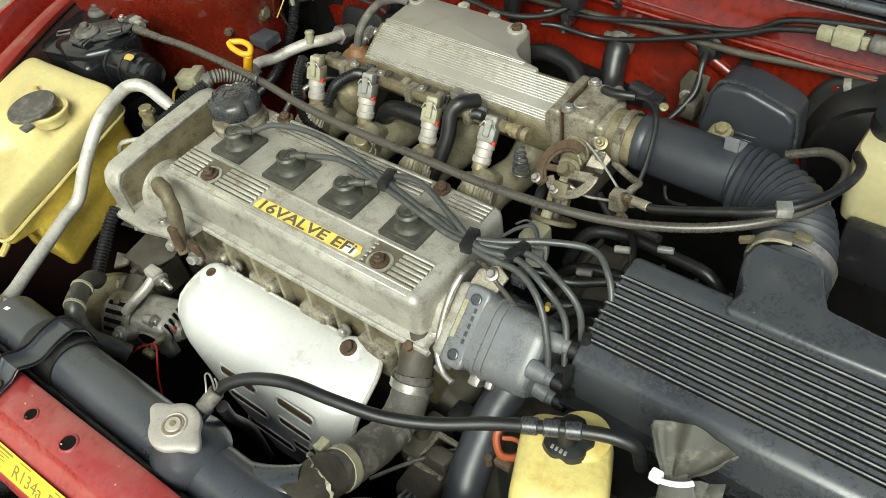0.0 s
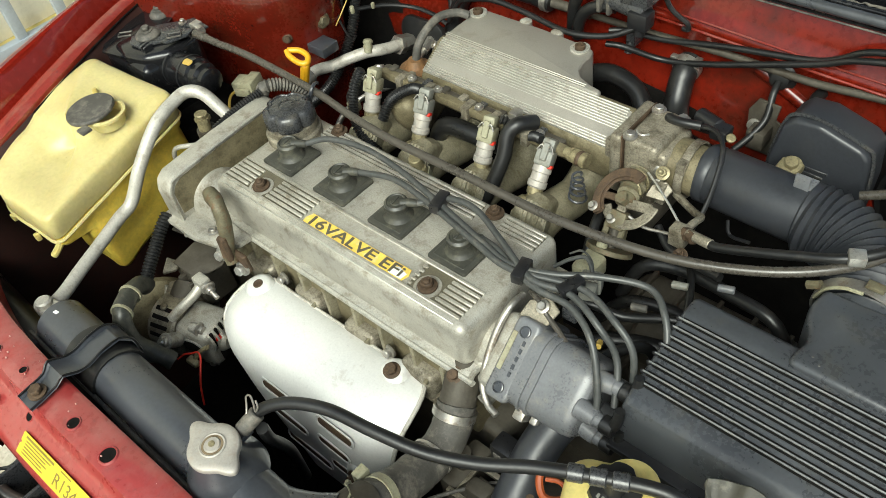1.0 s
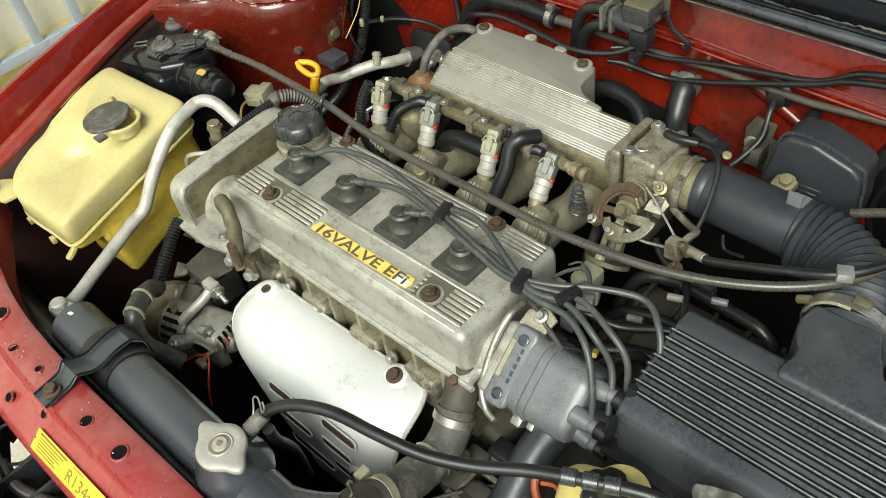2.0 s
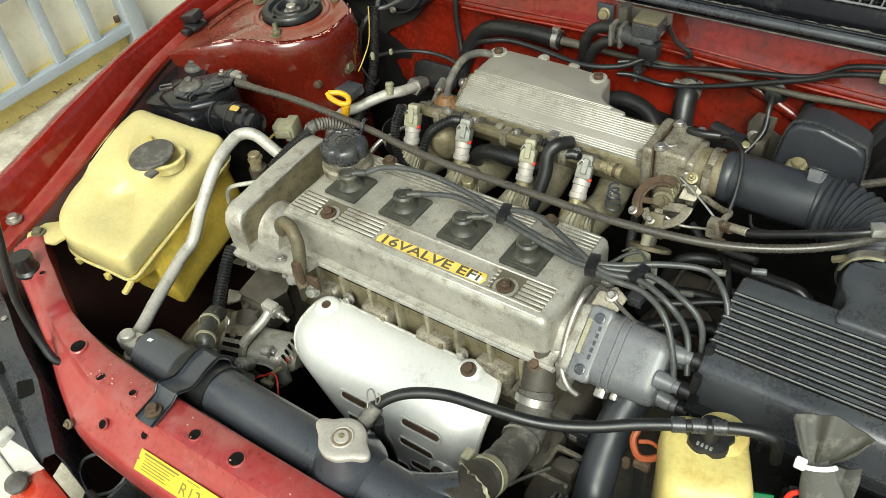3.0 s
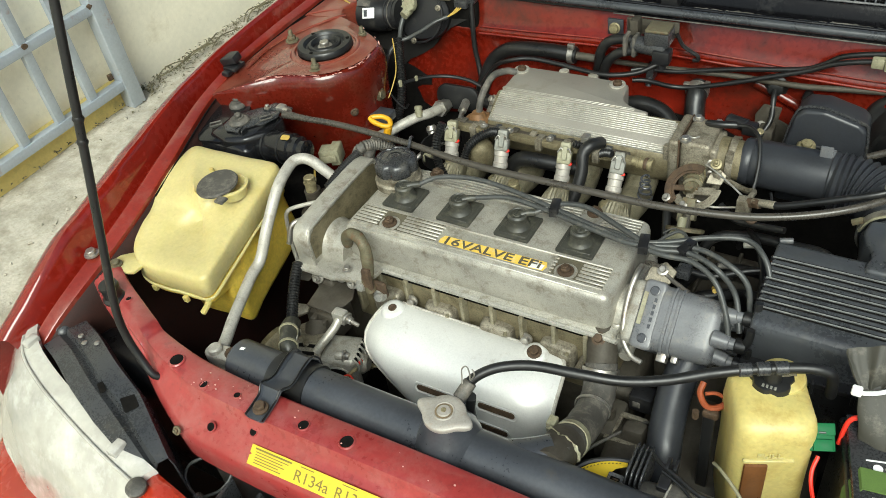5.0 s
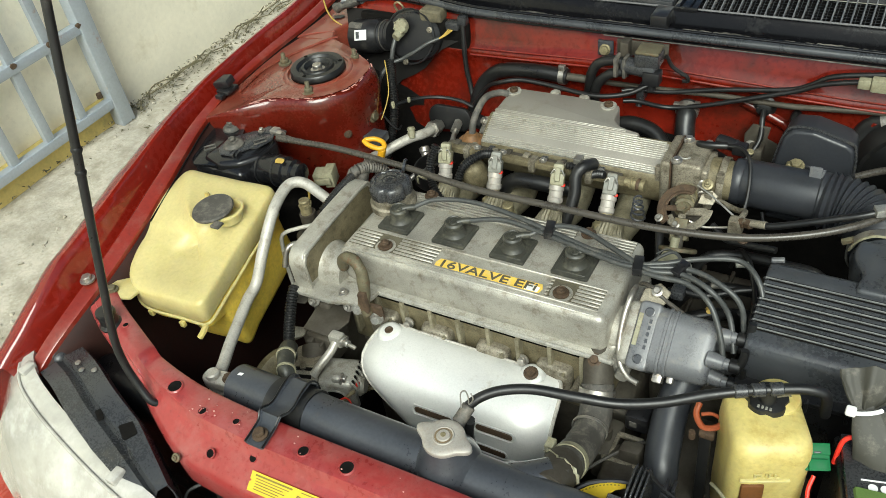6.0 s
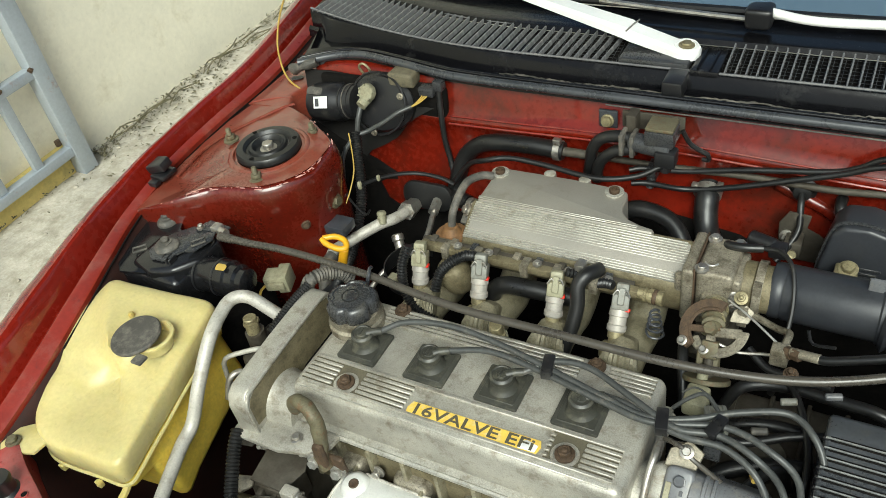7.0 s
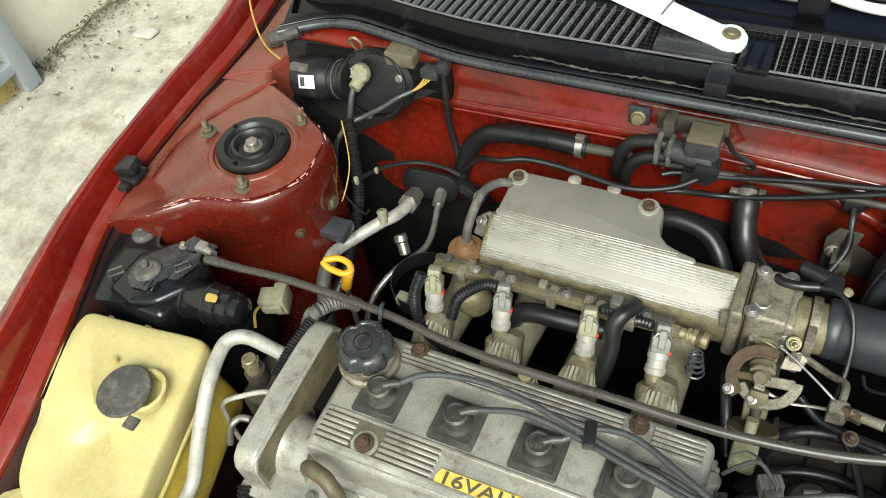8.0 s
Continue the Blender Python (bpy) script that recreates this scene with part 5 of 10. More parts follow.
def build_valve_cover():
    bm = box((-0.189, -0.0785, 0.694), (0.199, 0.077, 0.7555), 0.012, 4)
    for x, y in ((0.203, -0.060), (0.203, 0.06), (0.04, 0.083)):
        add(bm, lathe([(0, 0.691), (0.009, 0.691), (0.009, 0.701), (0.007, 0.703), (0, 0.703)], Matrix.Translation((x, y, 0)), 14))
    vc = part("valve_cover", bm, CAST, eng, "stained cast aluminium valve cover", sharp=45)
    part("cover_flange", box((-0.203, -0.0865, 0.6925), (0.2045, 0.083, 0.6990), 0.0022, 2), CAST_WORN, vc, "worn bright flange of the cover")
    part("flange_bead", tube([(-0.150, -0.0862, 0.6960), (0.0, -0.0866, 0.6960), (0.196, -0.0862, 0.6960), (0.2045, -0.078, 0.6960), (0.2055, 0.0, 0.6960), (0.2045, 0.075, 0.6960)], 0.0034, 8, 4), CAST_WORN, vc, "worn bright lip of the cover")
    # gasket drawn thick and black so it also paints the shaded gap
    part("flange_gasket", box((-0.201, -0.0845, 0.6835), (0.2025, 0.081, 0.6925), 0.001, 1), GRIME_SHADE, vc, "black gasket line thickened as shade under the flange")
    # raised ribs along the front band and the rear band, dirt caught between them
    front = [-0.0285 - 0.0062 * i for i in range(7)]
    for i, y in enumerate(front):
        spans = [(-0.180, 0.186)]
        if 1 <= i <= 5:
            spans = [(-0.180, -0.140), (-0.108, -0.046), (0.112, 0.118), (0.150, 0.186)]
        for u, v in spans:
            part("rib", box((u, y - 0.0019, 0.7545), (v, y + 0.0019, 0.7577), 0.0007, 1), CAST, vc)
    for u, v in ((-0.179, -0.048), (0.114, 0.185)):
        part("grime_film", box((u, -0.0645, 0.7550), (v, -0.0300, 0.7559), 0.0003, 1), GROOVE, vc, "oily dirt between the ribs")
    part("rib", box((-0.180, -0.0735, 0.7495), (0.184, -0.0713, 0.7545), 0.0007, 1), CAST_WORN, vc)
    for u, v in ((-0.135, 0.110), (0.140, 0.19)):
        part("grime_film", box((u, 0.0435, 0.7550), (v, 0.0665, 0.7559), 0.0003, 1), GROOVE, vc, "oily dirt between the ribs")
        for i, y in enumerate((0.044, 0.0495, 0.055, 0.0605, 0.066)):
            part("rib", box((u, y - 0.0018, 0.7545), (v, y + 0.0018, 0.7582), 0.0007, 1), CAST, vc)
    for x, y in ((-0.124, -0.0535), (0.134, -0.0535)):
        seat = part("bolt_seat", lathe([(0, 0.7555), (0.0145, 0.7555), (0.0145, 0.7568), (0.0115, 0.7572), (0.011, 0.7562), (0, 0.7562)], Matrix.Translation((x, y, 0)), 28), CAST, vc)
        part("cover_nut", nut_stud((x, y, 0.7575), (0, 0, 1), 0.0068, 0.006, 0.0085), RUST, seat, "brown rusty nut")
    for x, y in ((-0.118, 0.066), (0.125, 0.063)):
        part("cover_nut", nut_stud((x, y, 0.757), (0, 0, 1), 0.0068, 0.006, 0.0085), RUST, vc, "brown rusty nut")
    # gold lettering panel
    m = axes((-0.040, -0.0655, 0.7562), (0, -0.02, 1), (1, 0.012, 0))
    pl = part("badge", prism([(-0.001, -0.0005), (0.147, -0.0005), (0.150, 0.0085), (0.147, 0.0165), (0.001, 0.0165), (-0.002, 0.008)], 0.0006, m, 0.0002, 1), GOLD, vc, "worn yellow badge strip")
    lettering("badge_text", "16VALVE EFi", 0.0185, m @ Matrix.Translation((0.002, 0.0022, 0.0010)), LETTER, pl, 0.0004, width=0.140, bold=0.0002)
    part("worn_patch", wobble(prism([(0.128, 0.001), (0.145, 0.002), (0.147, 0.009), (0.134, 0.013), (0.126, 0.008)], 0.0013, m, 0.0002, 1), 0.0008, 300), WHITE, pl, "white chipped patch")
    # spark plug boots with their square rubber seats
    for k in range(4):
        x = (k - 1.5) * 0.0875
        boot = part("plug_boot", lathe([(0, 0.7585), (0.0175, 0.7585), (0.0165, 0.7615), (0.0140, 0.7635), (0.0130, 0.7680), (0.0125, 0.7730), (0, 0.7735)], Matrix.Translation((x, 0.001, 0)), 24), BOOT, vc, "grey-black rubber plug boot", sharp=50)
        part("boot_seat", prism(rounded(-0.0250, 0.0250, -0.0250, 0.0250, 0.002, 2), 0.0045, Matrix.Translation((x, 0.001, 0.7553)), 0.0012, 2), BOOT, boot, "square black rubber seat")
        part("seat_ridge", prism(rounded(-0.0205, 0.0205, -0.0205, 0.0205, 0.002, 2), 0.0010, Matrix.Translation((x, 0.001, 0.7597)), 0.0005, 1), BOOT, boot)
        part("boot_top", lathe([(0, 0.0), (0.0125, 0.0), (0.0132, 0.003), (0.0130, 0.0070), (0.0105, 0.0090), (0.0095, 0.0078), (0.0060, 0.0078), (0.0052, 0.0092), (0, 0.0095)], axes((x, 0.001, 0.772), (0.05, -0.04, 1)), 22), BOOT, boot)
        part("boot_arm", tube([(x + 0.004, 0.004, 0.777), (x + 0.013, 0.009, 0.7785), (x + 0.021, 0.012, 0.779)], 0.0052, 10, 4, r_end=0.0042), BOOT, boot)
        part("boot_rib", box((x - 0.002, -0.006, 0.781), (x + 0.0005, 0.006, 0.7825), 0.0004, 1), BOOT, boot)
    # oil filler cap
    ocx, ocy = -0.163, 0.034
    pts = []
    for k in range(48):
        a = 2 * math.pi * k / 48
        r = 0.0312 - 0.0048 * max(0.0, math.cos(5 * a + 0.5)) ** 3
        pts.append((ocx + r * math.cos(a), ocy + r * math.sin(a)))
    cap_rings = [[(ocx + (x - ocx) * s, ocy + (y - ocy) * s, z) for x, y in pts] for s, z in ((0.92, 0.776), (1.0, 0.779), (1.0, 0.790), (0.95, 0.7955), (0.84, 0.7985), (0.74, 0.7992), (0.70, 0.7980), (0.30, 0.7985), (0.26, 0.7992), (0.1, 0.7992))]
    part("filler_neck", lathe([(0, 0.755), (0.034, 0.755), (0.034, 0.765), (0.031, 0.768), (0.031, 0.778), (0, 0.778)], Matrix.Translation((ocx, ocy, 0)), 32), CAST_OLD, vc)
    oc = part("oil_cap", loft(cap_rings), PLASTIC_DUSTY, vc, "black scalloped oil filler cap", sharp=40)
    part("cap_mark", lathe([(0.0095, 0.797), (0.0095, 0.7988), (0.0108, 0.7988), (0.0108, 0.797)], Matrix.Translation((ocx, ocy, 0)), 20), RUBBER, oc)


build_valve_cover()


def build_timing_cover():
    m = Matrix(((0, 0, 1, -0.2475), (1, 0, 0, 0), (0, 1, 0, 0), (0, 0, 0, 1)))
    poly = [(-0.117, 0.688), (-0.121, 0.70), (-0.122, 0.742), (-0.117, 0.756), (-0.106, 0.7635), (-0.03, 0.769), (0.040, 0.7715), (0.055, 0.768), (0.064, 0.755), (0.066, 0.70), (0.062, 0.688)]
    bm = prism(poly, 0.028, m, 0.0050, 4, 20)
    tc = part("timing_cover", bm, CAST, eng, "grey-brown aluminium cam end cover", sharp=45)
    part("cover_foot", merged(prism([(-0.252, -0.131), (-0.185, -0.131), (-0.150, -0.122), (-0.128, -0.105), (-0.125, -0.088), (-0.205, -0.084), (-0.252, -0.09)], 0.007, Matrix.Translation((0, 0, 0.695)), 0.002), box((-0.25, -0.120, 0.682), (-0.20, -0.095, 0.697), 0.003)), CAST, tc)
    part("lower_cover", wobble(merged(box((-0.243, -0.096, 0.50), (-0.198, 0.055, 0.690), 0.006, 3), box((-0.238, -0.112, 0.52), (-0.205, -0.09, 0.664), 0.006, 3)), 0.002, 40), CAST_DARK, tc, "oily dark lower cover")
    for x, z in ((-0.236, 0.672), (-0.206, 0.670), (-0.226, 0.630)):
        part("cover_bolt", nut_stud((x, -0.100, z), (0.1, -1, 0.2), 0.0055, 0.006, 0.012), STEEL, tc)
    part("cam_bulge", lathe([(0, 0), (0.037, 0), (0.0355, 0.005), (0.0345, 0.014), (0.034, 0.036), (0, 0.036)], axes((-0.2205, -0.064, 0.702), (1, 0, 0)), 40), CAST, tc, "pale round cam boss")
    # added black backing that stands for the shadow in this gap
    part("gap_shade", box((-0.2215, -0.02, 0.69), (-0.190, 0.060, 0.712), 0.003), GRIME_SHADE, tc, "black block painted as shade in the gap behind the end cover")
    part("grime_face", prism([(-0.114, 0.71), (-0.115, 0.742), (-0.110, 0.7515), (-0.10, 0.757), (-0.03, 0.7625), (0.038, 0.765), (0.05, 0.762), (0.058, 0.752), (0.06, 0.70)], 0.0008, m @ Matrix.Translation((0, 0, 0.0278)), 0.0002, 1), OLIVE_FACE, tc, "oily olive side of the end cover")
    part("cover_lip", tube([(-0.2190, -0.119, 0.702), (-0.2190, -0.1195, 0.742), (-0.2190, -0.114, 0.7555), (-0.2190, -0.103, 0.7618), (-0.2190, -0.03, 0.7672), (-0.2190, 0.040, 0.7696), (-0.2190, 0.0535, 0.7655), (-0.2190, 0.062, 0.752)], 0.0022, 8, 5), CAST, tc, "worn rim of the end cover")
    for p in ((-0.170, -0.110, 0.7035), (-0.236, -0.108, 0.7035)):
        part("foot_bolt", hexbolt(p, (0, 0, 1), 0.005, 0.004), STEEL, tc)
    # olive lifting hook, rust-stained
    bm = tube([(-0.172, -0.094, 0.738), (-0.166, -0.097, 0.754), (-0.154, -0.101, 0.766), (-0.140, -0.105, 0.768), (-0.129, -0.109, 0.760), (-0.125, -0.113, 0.742), (-0.126, -0.116, 0.722), (-0.129, -0.119, 0.704), (-0.124, -0.121, 0.690)], 0.0085, 12, 6)
    hk = part("lifting_hook", wobble(bm, 0.0018, 60), OLIVE, eng, "olive-plated lifting hook with rust runs", sharp=60)
    part("rust_run", wobble(box((-0.131, -0.128, 0.690), (-0.118, -0.119, 0.732), 0.004, 2), 0.002, 70), RUST, hk, "rust run on the hook")
    part("hook_bolt", hexbolt((-0.1355, -0.124, 0.699), (0.2, -1, 0.3), 0.0066, 0.008), BRIGHT, hk)
    part("hook_bolt", hexbolt((-0.1135, -0.118, 0.682), (0.2, -1, 0.3), 0.0066, 0.008), BRIGHT, hk)
    part("hook_plate", wobble(box((-0.138, -0.118, 0.676), (-0.104, -0.110, 0.703), 0.005), 0.002, 80), RUST, hk, "rusted hook foot")


build_timing_cover()


def build_shield():
    """Pressed exhaust heat shield: a belly that narrows towards its foot."""
    hs = thing("exhaust_heat_shield", (0.05, -0.17, 0.50), "silver-white pressed exhaust heat shield with slots and rusty bolts", "heat shield")
    prof = [(-0.093, 0.6475, -0.108, 0.128), (-0.101, 0.6505, -0.114, 0.140), (-0.118, 0.6520, -0.122, 0.149), (-0.143, 0.6475, -0.1275, 0.154), (-0.168, 0.6355, -0.1270, 0.1555), (-0.182, 0.6175, -0.113, 0.1555), (-0.187, 0.595, -0.089, 0.153),
            (-0.190, 0.566, -0.060, 0.148), (-0.190, 0.537, -0.036, 0.141), (-0.189, 0.505, -0.014, 0.132), (-0.188, 0.47, 0.005, 0.12)]
    rows = []
    for p in curve_points([(y, z, 0) for y, z, a, b in prof], 3):
        rows.append(p)
    ab = curve_points([(a, b, 0) for y, z, a, b in prof], 3)
    grid = []
    for i, (q, s) in enumerate(zip(rows, ab)):
        row = []
        for k in range(25):
            t = k / 24
            x = s.x + (s.y - s.x) * t
            edge = min(t, 1 - t) * 2
            drop = 0.020 * (1 - min(1.0, edge * 3.2)) ** 2 * min(1.0, 0.25 + i * 0.09)
            tilt = 0.012 * (t - 0.5)
            row.append((x, q.x + drop * 0.8 + tilt * 0.6, q.y - drop * 0.55 - tilt * 0.9))
        grid.append(row)
    body = part("shield_plate", sheet(grid, 0.0012), SHIELD, hs, sharp=70)
    part("rolled_edge", tube([row[-1] for row in grid[2::3]], 0.0026, 8, 2), OXIDE, body, "rolled grey edge")
    part("rolled_edge", tube([row[0] for row in grid[2::3]], 0.0022, 8, 2), OXIDE, body, "rolled grey edge")
    part("rolled_edge", tube(grid[0][1:-1:3], 0.0020, 8, 2), OXIDE, body, "rolled grey edge")
    # slots with raised lips
    def skin(x, z):
        return min((abs(q[2] - z) + abs(q[0] - x), q[1]) for row in grid for q in row)[1]
    for x0, x1, z0 in ((-0.022, 0.026, 0.6085), (0.068, 0.112, 0.6125), (0.064, 0.102, 0.577), (-0.015, 0.036, 0.572), (-0.004, 0.060, 0.520), (0.075, 0.115, 0.537)):
        a, b = Vector((x0, skin(x0, z0), z0)), Vector((x1, skin(x1, z0), z0))
        d = b - a
        m = axes(a, (0, -0.97, 0.24 if z0 > 0.6 else 0.08), d)
        part("slot", prism(rounded(-0.004, d.length + 0.004, -0.0044, 0.0044, 0.0042), 0.0015, m @ Matrix.Translation((0, 0, -0.0006)), 0.0004, 1), RUST, body, "rust-edged dark slot")
        part("slot_lip", tube([m @ Vector((x, y, 0.0004)) for x, y in rounded(-0.007, d.length + 0.007, -0.0075, 0.0075, 0.007, 4)] + [m @ Vector((d.length + 0.0, -0.0075, 0.0004))], 0.0010, 6, 2), SHIELD, body)
    for p, ax in (((-0.1015, -0.114, 0.6565), (0, -0.15, 1)), ((0.109, -0.104, 0.6480), (0, -0.2, 1)), ((0.116, -0.191, 0.556), (0, -1, 0.2))):
        seat = part("bolt_boss", lathe([(0, -0.007), (0.019, -0.007), (0.0165, -0.001), (0.0135, 0.0016), (0.0120, 0.0022), (0, 0.0022)], axes(p, ax), 28), SHIELD, body)
        if p[0] > 0:
            part("boss_bolt", hexbolt(Vector(p) + Vector(ax).normalized() * 0.0028, ax, 0.0070, 0.006, 1.4), RUST, seat, "rusty brown bolt")
        else:
            part("boss_hole", lathe([(0, 0), (0.004, 0), (0.005, 0.0006), (0.0062, 0.0), (0.0066, -0.001)], axes(Vector(p) + Vector((0, 0, 0.0024)), ax), 16), RUST, seat, "empty bolt hole")


build_shield()


def build_alternator():
    al = thing("alternator", (-0.17, -0.17, 0.50), "grey aluminium alternator with a slotted end frame", "alternator")
    ax = Vector((0.93, -0.33, 0.12)).normalized()
    m = axes((-0.225, -0.158, 0.555), ax, (0, 0, 1))
    mx = Vector((0.95, 0.26, 0.02)).normalized()
    ms = axes((-0.207, -0.190, 0.587), mx, (0, 0, 1)) @ Matrix.Diagonal((0.70, 0.70, 0.85, 1))
    part("housing", lathe([(0, -0.02), (0.040, -0.02), (0.052, -0.014), (0.054, 0.0), (0.054, 0.030), (0.050, 0.034), (0, 0.034)], ms, 36), CAST_OLD, al, "dull aluminium drive-end housing")
    for k in range(4):
        part("housing_slot", box((0.0500, -0.0040, -0.008), (0.0548, 0.0040, 0.024), 0.0012, 1, ms @ Matrix.Rotation(0.25 + 0.30 * k, 4, 'Z')), GRIME_SHADE, al, "dark cooling slot")
    end = part("end_frame", merged(prism(rounded(-0.044, 0.040, -0.038, 0.038, 0.016, 5), 0.062, ms @ Matrix.Translation((0.002, 0.0, 0.032)), 0.009, 3, 20), rod(ms @ Vector((0, 0, 0.092)), ms @ Vector((0, 0, 0.104)), 0.016, 24, 0.013, 0.003)), CAST, al, "rounded grey end frame", sharp=45)
    for k in range(5):
        part("vent_slot", box((0.004, -0.031 + 0.0125 * k, 0.0900), (0.0385, -0.0245 + 0.0125 * k, 0.0952), 0.0015, 1, ms), GRIME_SHADE, end, "dark vent slot")
        part("slot_rib", tube([ms @ Vector((x, -0.0213 + 0.0125 * k, z)) for x, z in ((0.002, 0.094), (0.016, 0.0985), (0.030, 0.097), (0.040, 0.090))], 0.0017, 6, 3), CAST_WORN, end)
    part("lower_opening", box((-0.036, -0.028, 0.0905), (-0.010, 0.022, 0.0952), 0.006, 2, ms), GRIME_SHADE, end, "dark opening")
    part("side_opening", prism(rounded(-0.014, 0.014, -0.010, 0.010, 0.008, 4), 0.003, axes(ms @ Vector((0.008, 0.0385, 0.062)), ms.to_3x3() @ Vector((0, 1, 0)), mx), 0.001, 1), GRIME_SHADE, end, "dark cooling hole")
    part("opening_lip", tube([ms @ Vector((0.008 + 0.016 * math.sin(a), 0.040, 0.062 + 0.019 * math.cos(a))) for a in [0.35 * k for k in range(19)]], 0.0016, 6, 1), CAST_WORN, end)
    part("red_insulator", lathe([(0, 0), (0.0075, 0), (0.0045, 0.004), (0.003, 0.005), (0, 0.005)], ms @ Matrix.Translation((0.016, 0.012, 0.094)), 16), REDWIRE, end, "red insulator")
    for k in range(3):
        a = 0.5 + 2.1 * k
        part("frame_ear", prism(rounded(-0.009, 0.012, -0.009, 0.009, 0.008, 4), 0.014, ms @ Matrix.Rotation(a, 4, 'Z') @ Matrix.Translation((0.046, 0, 0.060)), 0.002), CAST, end)
        part("ear_bolt", hexbolt(ms @ Matrix.Rotation(a, 4, 'Z') @ Vector((0.049, 0, 0.075)), mx, 0.006, 0.006), STEEL, end)
    part("terminal", merged(nut_stud((-0.161, -0.2245, 0.618), (0.2, -0.7, 0.7), 0.0068, 0.006, 0.012), rod((-0.165, -0.210, 0.603), (-0.161, -0.2245, 0.618), 0.0095, 18)), BRIGHT, al)
    part("terminal", nut_stud(ms @ Vector((-0.034, -0.020, 0.092)), mx, 0.005, 0.005, 0.012), BRASS, al)
    part("pulley", lathe([(0, 0), (0.03, 0), (0.034, 0.004), (0.028, 0.01), (0.034, 0.016), (0.03, 0.02), (0, 0.02)], axes(Vector((-0.225, -0.158, 0.555)) - ax * 0.024, ax), 30), STEEL, al)
    br = thing("adjuster_bracket", (-0.17, -0.12, 0.62), "grey steel adjuster bracket with a long bolt", "bracket")
    part("arm", merged(box((-0.176, -0.159, 0.642), (-0.155, -0.144, 0.662), 0.003), tube([(-0.165, -0.151, 0.653), (-0.168, -0.168, 0.642), (-0.176, -0.188, 0.630), (-0.182, -0.200, 0.620)], 0.0062, 14, 4)), CAST, br)
    part("adjuster_bolt", nut_stud((-0.154, -0.152, 0.652), (1, -0.1, -0.2), 0.0062, 0.007, 0.020), STEEL, br)
    part("plate", prism([(-0.230, -0.097), (-0.178, -0.095), (-0.168, -0.118), (-0.178, -0.152), (-0.224, -0.153)], 0.003, axes((0, 0, 0.648), (0.05, -0.05, 1)), 0.001), CAST_DARK, br, "dark steel plate")
    part("small_plate", prism([(-0.262, -0.098), (-0.236, -0.090), (-0.244, -0.118), (-0.262, -0.122)], 0.003, axes((0, 0, 0.650), (0.1, -0.1, 1)), 0.001), CAST_DARK, br, "small grey steel tab")
    part("plate_ear", wobble(prism([(-0.252, -0.146), (-0.230, -0.140), (-0.226, -0.152), (-0.238, -0.166)], 0.006, axes((0, 0, 0.643), (0.1, -0.2, 1)), 0.002), 0.001, 60), CAST_OLD, br)
    pm = axes((-0.268, -0.190, 0.556), (0.96, -0.22, 0.14), (0, 0, 1))
    part("belt_cover", wobble(lathe([(0, -0.004), (0.050, -0.004), (0.056, 0.0), (0.056, 0.010), (0.050, 0.016), (0.034, 0.020), (0, 0.020)], pm, 36), 0.001, 40), OLIVE_FACE, br, "dull oily fan-end housing")
    for k in range(6):
        part("cooling_rib", box((0.026, -0.0022, 0.014), (0.052, 0.0022, 0.026), 0.001, 1, pm @ Matrix.Rotation(-0.55 - 0.24 * k, 4, 'Z')), BRIGHT, br)
    part("cast_arm", wobble(merged(prism([(-0.238, -0.165), (-0.228, -0.153), (-0.212, -0.162), (-0.204, -0.176), (-0.196, -0.198), (-0.206, -0.202), (-0.222, -0.184)], 0.014, Matrix.Translation((0, 0, 0.606)), 0.003), hexbolt((-0.201, -0.196, 0.6215), (0, 0, 1), 0.005, 0.004)), 0.001, 60), CAST_OLD, br, "oily cast arm with a bolt")
    pump = thing("pump_body", (-0.2, -0.12, 0.6), "oily cast pump housing with bolts", "pump")
    part("casing", wobble(merged(box((-0.235, -0.150, 0.585), (-0.185, -0.105, 0.636), 0.004, 2), box((-0.222, -0.158, 0.60), (-0.214, -0.146, 0.632), 0.002), box((-0.202, -0.158, 0.60), (-0.196, -0.146, 0.632), 0.002), rod((-0.215, -0.15, 0.61), (-0.205, -0.175, 0.60), 0.022)), 0.003, 40), CAST_DARK, pump)
    for p in ((-0.195, -0.10, 0.672), (-0.175, -0.102, 0.668), (-0.23, -0.112, 0.668)):
        part("pump_bolt", nut_stud(p, (0.2, -0.8, 0.4), 0.006, 0.006, 0.012), STEEL, pump)


build_alternator()


